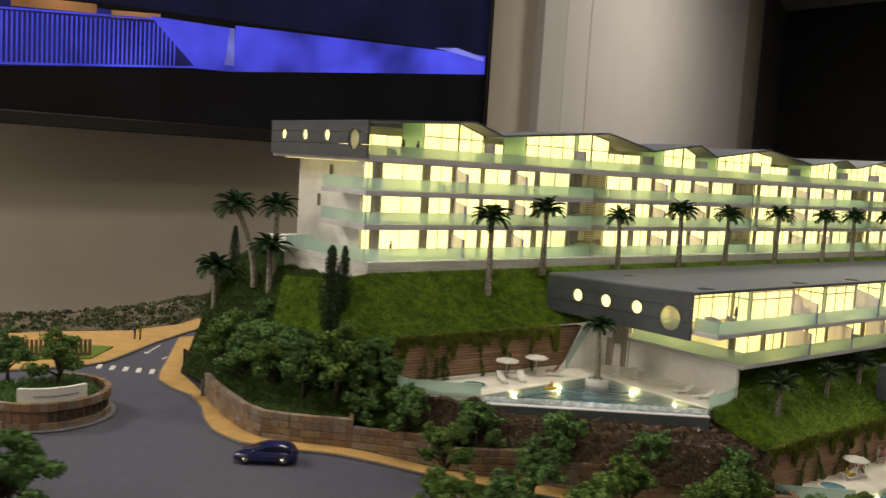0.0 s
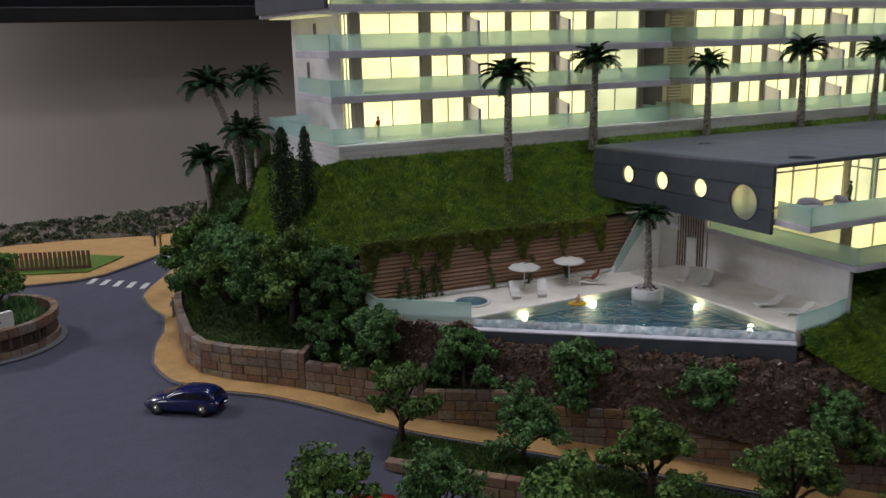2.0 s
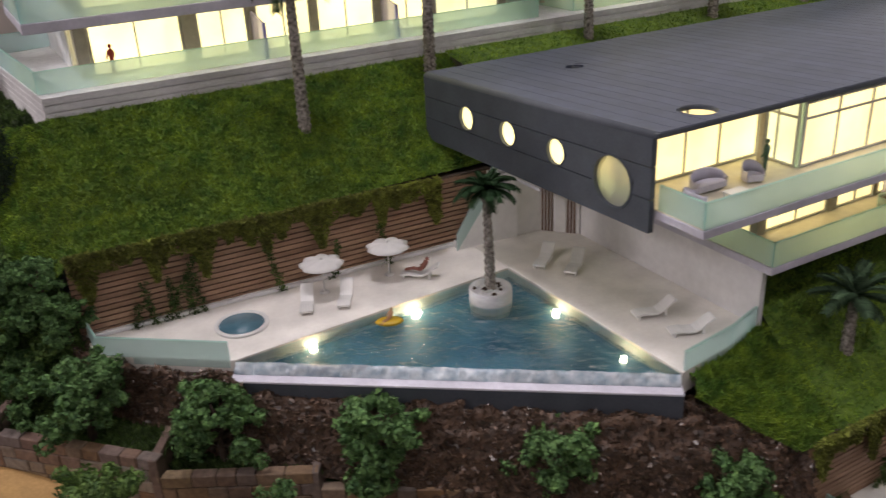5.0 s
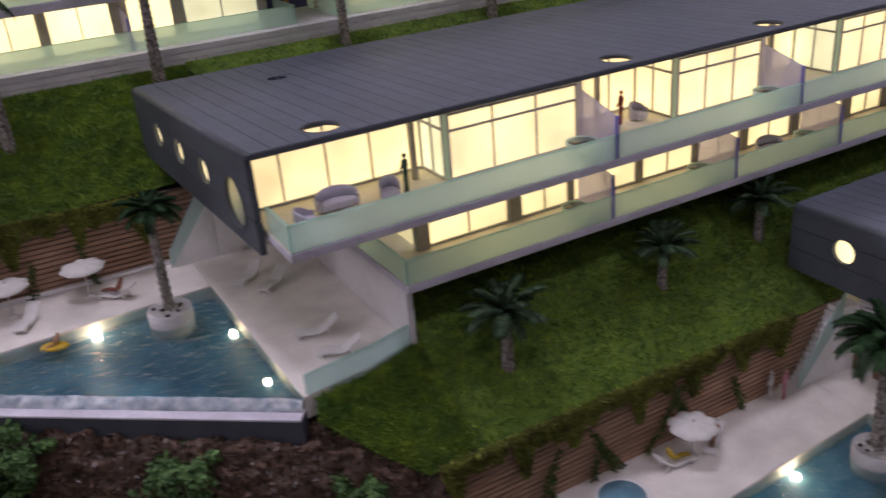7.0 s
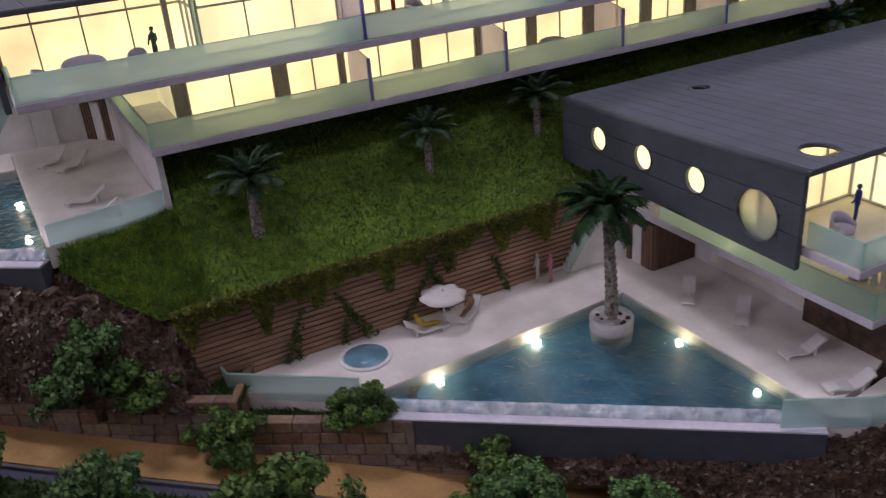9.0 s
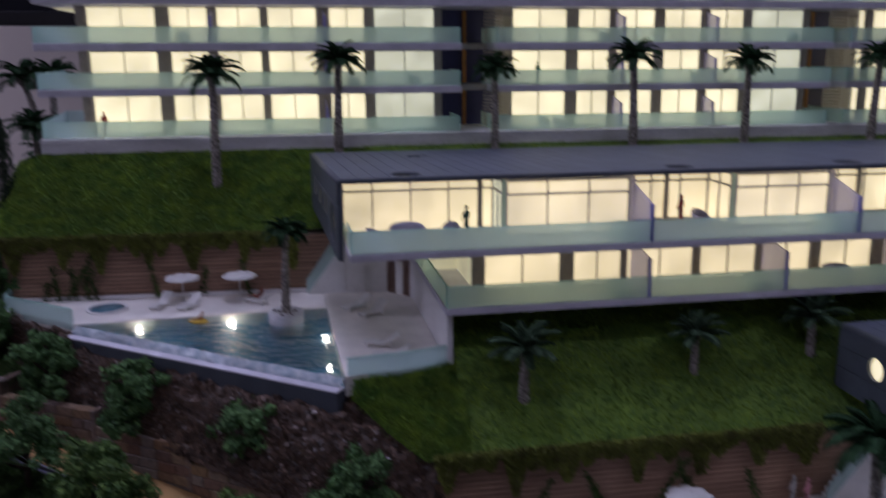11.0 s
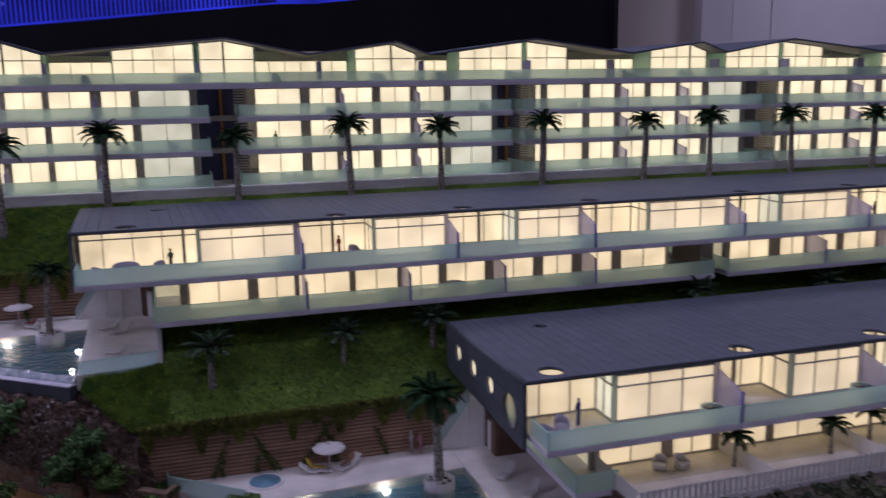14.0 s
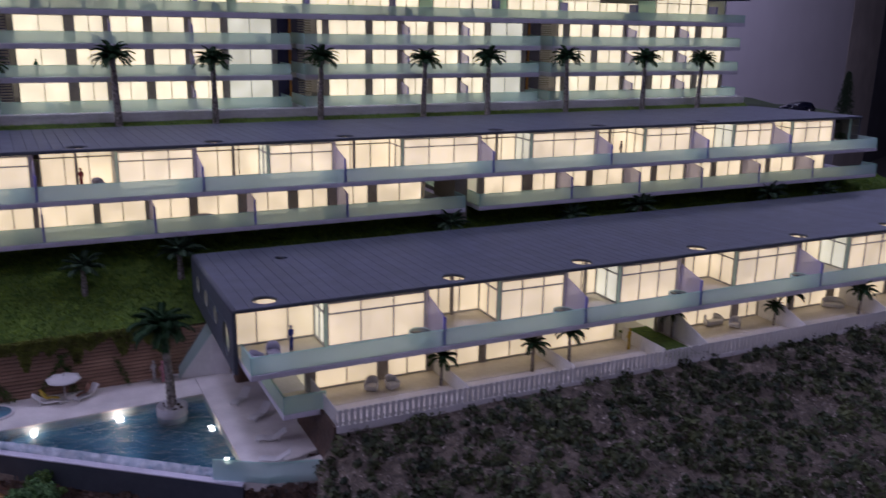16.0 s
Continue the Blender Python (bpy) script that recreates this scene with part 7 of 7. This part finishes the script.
for x in (0.353, 0.458, 0.556, 0.675, 0.792):
    copy_thing(ht, pose(x, -0.2015, 0.8940))
for x in (0.138, 0.212, 0.285, 0.36):
    copy_thing(ht, pose(x, -0.0085, 0.9315) @ Matrix.Scale(0.85, 4))

rngb = np.random.default_rng(88)
part("shrub", tri_mesh("shrub", clumps([np.array([0.9500 + 0.0028 * math.cos(2.4 * k), 0.0060 + 0.0028 * math.sin(2.4 * k), 0.9690 + 0.0009 * (k % 4)]) for k in range(12)], [0.0027] * 12, 60, 0.0010, rngb), CYPR), bowl, "dark clipped shrub")

# ---- garden terrace of the lowest building ----
gt = thing("garden_terrace", (0.6, -0.2, 0.85), "cream garden terrace before the lowest building", "terrace")
part("terrace_floor", prism("terrace_floor", [(0.2895, -0.2325), (1.10, -0.2325), (1.10, -0.10), (0.2895, -0.10)], 0.838, 0.8641, DECKW), gt)
part("terrace_lawn", box("terrace_lawn", 0.530, -0.231, 0.8642, 0.556, -0.17, 0.8650, GRASSG), gt, "small green lawn strip")
part("retaining_face", prism("retaining_face", [(0.286, -0.2335), (0.2893, -0.2335), (0.2893, -0.16), (0.286, -0.16)], 0.826, 0.8636, ROCK), gt, "brown rough retaining face")
for x in (0.56, 0.655, 0.745, 0.84):
    part("divider", prism("divider", [(x, -0.2315), (x + 0.0009, -0.2315), (x + 0.0009, -0.1835), (x, -0.1835)], 0.8642, [0.872, 0.872, 0.8885, 0.8885], PLASTER), gt, "white partition between the gardens")
fence = thing("picket_fence", (0.6, -0.233, 0.86), "white picket fence round the garden terrace", "fence")
PK = prism("picket", [(-0.0012, -0.0004), (0.0012, -0.0004), (0.0012, 0.0004), (-0.0012, 0.0004)], 0, 0.0100, WHITE)
for z in (0.8650, 0.8715):
    part("fence_bar", box("fence_bar", 0.2885, -0.2334, z, 1.10, -0.2329, z + 0.0009, WHITE), fence)
    part("fence_bar", box("fence_bar", 0.2884, -0.2330, z, 0.2889, -0.185, z + 0.0009, WHITE), fence)
part("fence_base", box("fence_base", 0.2875, -0.2345, 0.8595, 1.10, -0.2328, 0.8640, PLASTER), fence)
for i in range(225):
    ob = new("picket", PK)
    ob.matrix_basis = pose(0.2895 + i * 0.0036, -0.2339, 0.8638)
    under(ob, fence)
for i in range(12):
    ob = new("picket", PK)
    ob.matrix_basis = pose(0.2880, -0.2300 + i * 0.0040, 0.8638, 0, 0, 90)
    under(ob, fence)

for x in (0.372, 0.4495, 0.523):
    for z in (0.8660, 0.8720):
        part("fence_bar", box("fence_bar", x - 0.0003, -0.2325, z, x + 0.0003, -0.1850, z + 0.0009, WHITE), fence)
    for i in range(14):
        ob = new("picket", PK)
        ob.matrix_basis = pose(x - 0.0007, -0.2300 + i * 0.0034, 0.8641, 0, 0, 90)
        under(ob, fence)

# ---- road furniture ----
def flat(name, pts, z, material, parent=None):
    me = prism(name, pts, z - 0.0006, z, material)
    return me


zb = thing("zebra_crossing", (-0.315, 0.43, 0.858), "white zebra crossing stripes on the road", "road marking", kind="structure")
for i in range(6):
    u = i / 5
    x, y = -0.336 + 0.050 * u, 0.4605 - 0.050 * u
    part("stripe", prism("stripe", [(x - 0.0040, y - 0.0062), (x + 0.0005, y - 0.0080), (x + 0.0075, y + 0.0080), (x + 0.0030, y + 0.0096)], 0.8576, 0.8584, PAINTW), zb)
lm = thing("lane_marks", (-0.25, 0.49, 0.858), "white lane dashes and arrows on the road", "road marking", kind="structure")
for i in range(5):
    u = i / 4
    x, y = -0.268 + 0.085 * u, 0.470 + 0.085 * u
    part("dash", prism("dash", [(x, y), (x + 0.0012, y - 0.0012), (x + 0.0092, y + 0.0068), (x + 0.008, y + 0.008)], 0.8576, 0.8584, PAINTW), lm)
for ox, oy in ((-0.276, 0.500), (-0.245, 0.486)):
    part("arrow", prism("arrow", [(ox, oy), (ox + 0.008, oy + 0.0035), (ox + 0.0055, oy + 0.0050), (ox + 0.030, oy + 0.0345), (ox + 0.0285, oy + 0.0355), (ox + 0.0045, oy + 0.0062), (ox + 0.0025, oy + 0.0085)], 0.8576, 0.8584, PAINTW), lm)


def car(paint, label, name="car"):
    ob = thing(name, (0, 0, 0), label, "car", group="model cars")
    prof = [(-0.0228, 0.0040, 0.0072, 0.0068), (-0.0215, 0.0024, 0.0088, 0.0084), (-0.017, 0.0018, 0.0098, 0.0093), (-0.010, 0.0018, 0.0102, 0.0096), (0.0, 0.0018, 0.0100, 0.0096), (0.009, 0.0018, 0.0096, 0.0095), (0.0165, 0.0020, 0.0084, 0.0090), (0.0210, 0.0026, 0.0070, 0.0078), (0.0230, 0.0036, 0.0058, 0.0060)]
    v, f, n = [], [], 8
    for x, zl, zh, w in prof:
        v += [(x, -w * 0.9, zl), (x, w * 0.9, zl), (x, w, zl + 0.002), (x, w, zh - 0.0022), (x, w * 0.86, zh), (x, -w * 0.86, zh), (x, -w, zh - 0.0022), (x, -w, zl + 0.002)]
    for i in range(len(prof) - 1):
        for c in range(n):
            f.append((n * i + c, n * i + n + c, n * i + n + (c + 1) % n, n * i + (c + 1) % n))
    f += [tuple(range(n))[::-1], tuple(range(n * (len(prof) - 1), n * len(prof)))]
    part("body", mesh_of("body", v, f, paint, True), ob)
    cab = [(-0.0208, 0.0094, 0.0080), (-0.0192, 0.0121, 0.0071), (-0.0160, 0.0141, 0.0066), (-0.010, 0.0148, 0.0065), (-0.003, 0.0147, 0.0065), (0.0030, 0.0134, 0.0068), (0.0070, 0.0115, 0.0074), (0.0110, 0.0096, 0.0081)]
    v, f = [], []
    for x, zh, w in cab:
        v += [(x, -0.0087, 0.0085), (x, 0.0087, 0.0085), (x, w, zh - 0.0007), (x, w * 0.82, zh), (x, -w * 0.82, zh), (x, -w, zh - 0.0007)]
    for i in range(len(cab) - 1):
        for c in range(6):
            f.append((6 * i + c, 6 * i + 6 + c, 6 * i + 6 + (c + 1) % 6, 6 * i + (c + 1) % 6))
    f += [(5, 4, 3, 2, 1, 0), tuple(range(6 * len(cab) - 6, 6 * len(cab)))]
    part("cabin", mesh_of("cabin", v, f, paint, True), ob, "rounded cabin with long roof")
    cx, cz, cw = ([row[k] for row in cab] for k in range(3))
    for sgn in (-1, 1):
        for x0, x1 in ((-0.0182, -0.0122), (-0.0114, -0.0046), (-0.0038, 0.0060)):
            v, f = [], []
            for i in range(6):
                x = x0 + (x1 - x0) * i / 5
                zt, w = float(np.interp(x, cx, cz)) - 0.0007, float(np.interp(x, cx, cw))
                for d in (0.0003, -0.0005):
                    for z in (0.0098, max(0.0100, zt - 0.0009)):
                        q = (z - 0.0085) / (zt - 0.0085)
                        v.append((x, sgn * (0.0087 + (w - 0.0087) * q + d), z))
            for i in range(5):
                k = 4 * i
                f += [(k, k + 4, k + 5, k + 1), (k + 2, k + 3, k + 7, k + 6), (k + 1, k + 5, k + 7, k + 3), (k, k + 2, k + 6, k + 4)]
            f += [(0, 1, 3, 2), (20, 22, 23, 21)]
            part("side_window", mesh_of("side_window", v, f, CARGL), ob, "dark side window")
    for nm, r0, r1 in (("windscreen", 5, 7), ("rear_window", 0, 1)):
        (xa, za, wa), (xb, zb, wb) = cab[r0], cab[r1]
        v = []
        for d in (0.0003, -0.0006):
            for x, z, w in ((xa + (xb - xa) * 0.10, za + (zb - za) * 0.10, wa), (xa + (xb - xa) * 0.92, za + (zb - za) * 0.92, wb)):
                v += [(x, -w * 0.80, z + d), (x, w * 0.80, z + d)]
        part(nm, mesh_of(nm, v, [(0, 2, 3, 1), (4, 5, 7, 6), (0, 1, 5, 4), (2, 6, 7, 3), (0, 4, 6, 2), (1, 3, 7, 5)], CARGL), ob, "dark " + nm.replace("_", " "))
    for x in (-0.0135, 0.0140):
        for y in (-0.0096, 0.0076):
            w = lathe("tyre", [(0.0012, 0.0), (0.0036, 0.0), (0.0038, 0.0004), (0.0038, 0.0016), (0.0036, 0.0020), (0.0012, 0.0020)], RUBBER, 18)
            w.transform(pose(x, y + 0.0020, 0.0038, 90))
            tyre = part("tyre", w, ob, "black rubber tyre")
            h = lathe("rim", [(0.0, 0.0), (0.0022, 0.0), (0.0022, 0.0022), (0.0, 0.0022)], CHROME, 14)
            h.transform(pose(x, y + 0.0021, 0.0038, 90))
            part("rim", h, tyre, "silver rim")
    for y in (-0.0068, 0.0044):
        part("headlight", box("headlight", 0.0205, y, 0.0050, 0.0222, y + 0.0024, 0.0064, CHROME, 0.0003), ob)
        part("tail_light", box("tail_light", -0.0226, y, 0.0060, -0.0213, y + 0.0024, 0.0074, REDCAR, 0.0003), ob)
        part("mirror", box("mirror", 0.0068, 0.0088 if y > 0 else -0.0104, 0.0092, 0.0082, 0.0104 if y > 0 else -0.0088, 0.0104, paint, 0.0003), ob)
    return ob


place(car(BLUECAR, "dark blue model estate car parked on the road"), -0.3065, 0.136, 0.8578, 146)
place(car(REDCAR, "red model car under the trees beside the lane"), -0.258, -0.016, zroad(-0.258, -0.016), 152)

place(car(CARGL, "black model car parked behind the building"), 1.082, 0.190, 0.9720, 160)

# round sign planter across the road
sp = thing("sign_planter", (-0.415, 0.322, 0.858), "round sandstone planter with a pale name board", "planter")
C0, R0 = (-0.417, 0.322), 0.0515
for k in range(30):
    a0, a1 = math.radians(-160 + k * 7.6), math.radians(-160 + (k + 1) * 7.6 - 0.5)
    for lev, (za, zb2) in enumerate(((0.8585, 0.8645), (0.8648, 0.8735), (0.8738, 0.8800))):
        rr = R0 - (0.0018 if lev == 1 else 0.0)
        pts = [(C0[0] + q * math.cos(a), C0[1] + q * math.sin(a)) for q, a in ((rr, a0), (rr, a1), (rr - 0.005, a1), (rr - 0.005, a0))]
        part("block", prism("block", pts, za, zb2, BLOCK if lev != 1 else TIMBER), sp)
part("earth", lathe("earth", [(0.0, 0.0), (0.047, 0.0), (0.047, 0.016), (0.0, 0.020)], BEDG, 30, (*C0, 0.8582)), sp, "dark green bed of the planter")
part("kerb_ring", lathe("kerb_ring", [(0.0520, 0.0), (0.0560, 0.0), (0.0556, 0.0016), (0.0522, 0.0016)], KERB, 48, (*C0, 0.8580)), sp, "pale kerb round the planter")
part("ground_cover", blades("ground_cover", sheet("gc", C0[0] - 0.04, C0[0] + 0.035, C0[1] - 0.03, C0[1] + 0.035, 6, 6, lambda x, y: 0.876, BEDG), 3000, 0.006, 0.0009, LEAFB, 77), sp)
v, f = [], []
for i in range(13):
    a = math.radians(-128 + i * 5.6)
    for q, z in ((0.0465, 0.8795), (0.0465, 0.8905), (0.0425, 0.8905), (0.0425, 0.8795)):
        v.append((C0[0] + q * math.cos(a), C0[1] + q * math.sin(a), z))
for i in range(12):
    f += [(4 * i + c, 4 * i + 4 + c, 4 * i + 4 + (c + 1) % 4, 4 * i + (c + 1) % 4) for c in range(4)]
f += [(0, 1, 2, 3), (51, 50, 49, 48)]
nb = part("name_board", mesh_of("name_board", v, f, WHITE), sp, "pale curved name board")
GREYL = mat("grey_lettering", (0.22, 0.22, 0.24), None, 0.6, 200)
DARKL = mat("dark_lettering", (0.05, 0.035, 0.03), None, 0.6, 200)
for i in range(14):
    a = math.radians(-112 + i * 3.0)
    q = 0.0468
    part("lettering", prism("lettering", [(C0[0] + (q + e) * math.cos(a + w), C0[1] + (q + e) * math.sin(a + w)) for e, w in ((0, 0), (0.0003, 0), (0.0003, 0.03), (0, 0.03))], 0.8838, 0.8852, GREYL), nb, "grey bars of lettering")
for i in range(8):
    a = math.radians(-100 + i * 8.5)
    q = 0.0499
    part("lettering", prism("lettering", [(C0[0] + (q + e) * math.cos(a + w), C0[1] + (q + e) * math.sin(a + w)) for e, w in ((0, 0), (0.0012, 0), (0.0012, 0.09), (0, 0.09))], 0.8664, 0.8722, DARKL), sp, "dark raised lettering bars")

fn = thing("slatted_fence", (-0.39, 0.52, 0.86), "brown slatted fence on the ochre pavement", "fence")
for i in range(30):
    u = i / 29
    x, y = -0.452 + 0.117 * u, 0.540 - 0.040 * u
    part("slat", prism("slat", [(x, y), (x + 0.0029, y - 0.0010), (x + 0.0031, y), (x + 0.0002, y + 0.0010)], 0.8604, 0.8785, TIMBER), fn)
part("fence_bar", wall_mesh("fence_bar", (-0.452, 0.5418), (-0.333, 0.5012), 0.862, 0.864, 0.0006, TIMBER), fn)
vg = prism("verge", [(-0.455, 0.548), (-0.450, 0.527), (-0.336, 0.487), (-0.300, 0.532), (-0.330, 0.556), (-0.40, 0.566)], 0.859, 0.8616, GRASSG)
tagged(new("grass_verge", vg), "small green verge behind the slatted fence", "grass", kind="stuff")
gp = thing("gate_panel", (-0.255, 0.395, 0.86), "dark maroon gate panel beside the pavement", "gate")
MAR = mat("maroon_metal", (0.05, 0.014, 0.018), None, 0.5, 300)
part("panel", wall_mesh("panel", (-0.2640, 0.4150), (-0.2560, 0.346), 0.862, 0.8800, 0.0012, MAR, 0.0002), gp)
for t in (0.0, 0.5, 1.0):
    x, y = -0.2640 + 0.0080 * t, 0.4150 - 0.0690 * t
    part("post", box("post", x - 0.0009, y - 0.0009, 0.861, x + 0.0009, y + 0.0009, 0.8805, MAR, 0.0002), gp)
# long bed between pavement and lane
MNEAR = [(-0.226, 0.030), (-0.172, -0.024), (-0.118, -0.062), (-0.066, -0.098), (-0.006, -0.142), (0.060, -0.190)]
MFAR = [(-0.206, 0.060), (-0.150, 0.0215), (-0.098, -0.016), (-0.038, -0.058), (0.032, -0.104), (0.098, -0.147)]
for i in range(5):
    a, b, c, d = MNEAR[i], MNEAR[i + 1], MFAR[i + 1], MFAR[i]
    top = zroad(*a) + 0.007 - 0.002
    nbd = thing("planter", (*a, top - 0.01), "long low sandstone bed with a row of trees", "planter", group="beds by the lane")
    block_wall(nbd, a, b, zroad(*b), top)
    part("bed", prism("bed", [(a[0] + 0.0035, a[1] + 0.004), (b[0] + 0.0035, b[1] + 0.004), c, d], [zroad(*p) - 0.004 for p in (a, b, c, d)], [top - 0.002, top - 0.003, zroad(*c) + 0.0032, zroad(*d) + 0.0032], BEDG), nbd, "dark green bed")
    gm = loft("gm", [[(a[0] + 0.004, a[1] + 0.005, top - 0.002), (b[0] + 0.004, b[1] + 0.005, top - 0.003)], [(*d, zroad(*d) + 0.0032), (*c, zroad(*c) + 0.0032)]], 10, 4, BEDG)
    part("ground_cover", blades("ground_cover", gm, 3500, 0.0024, 0.0005, COVER, 90 + i), nbd, "green ground cover tufts")
# near bed by the lane
for line, top in (([(-0.305, -0.024), (-0.268, -0.045), (-0.235, -0.036)], 0.863), ([(-0.208, -0.036), (-0.186, -0.058), (-0.170, -0.078)], 0.8555)):
    nbd = thing("planter", (*line[0], top - 0.01), "low sandstone bed by the lane with trees", "planter", group="beds by the lane")
    for a, b in zip(line, line[1:]):
        block_wall(nbd, b, a, zroad(*a), top)
    part("bed", prism("bed", [line[0], *line[1:], (line[-1][0] - 0.01, line[-1][1] - 0.05), (line[0][0] - 0.0, line[0][1] - 0.06)][::-1], top - 0.02, top - 0.002, BEDG), nbd, "dark green bed")
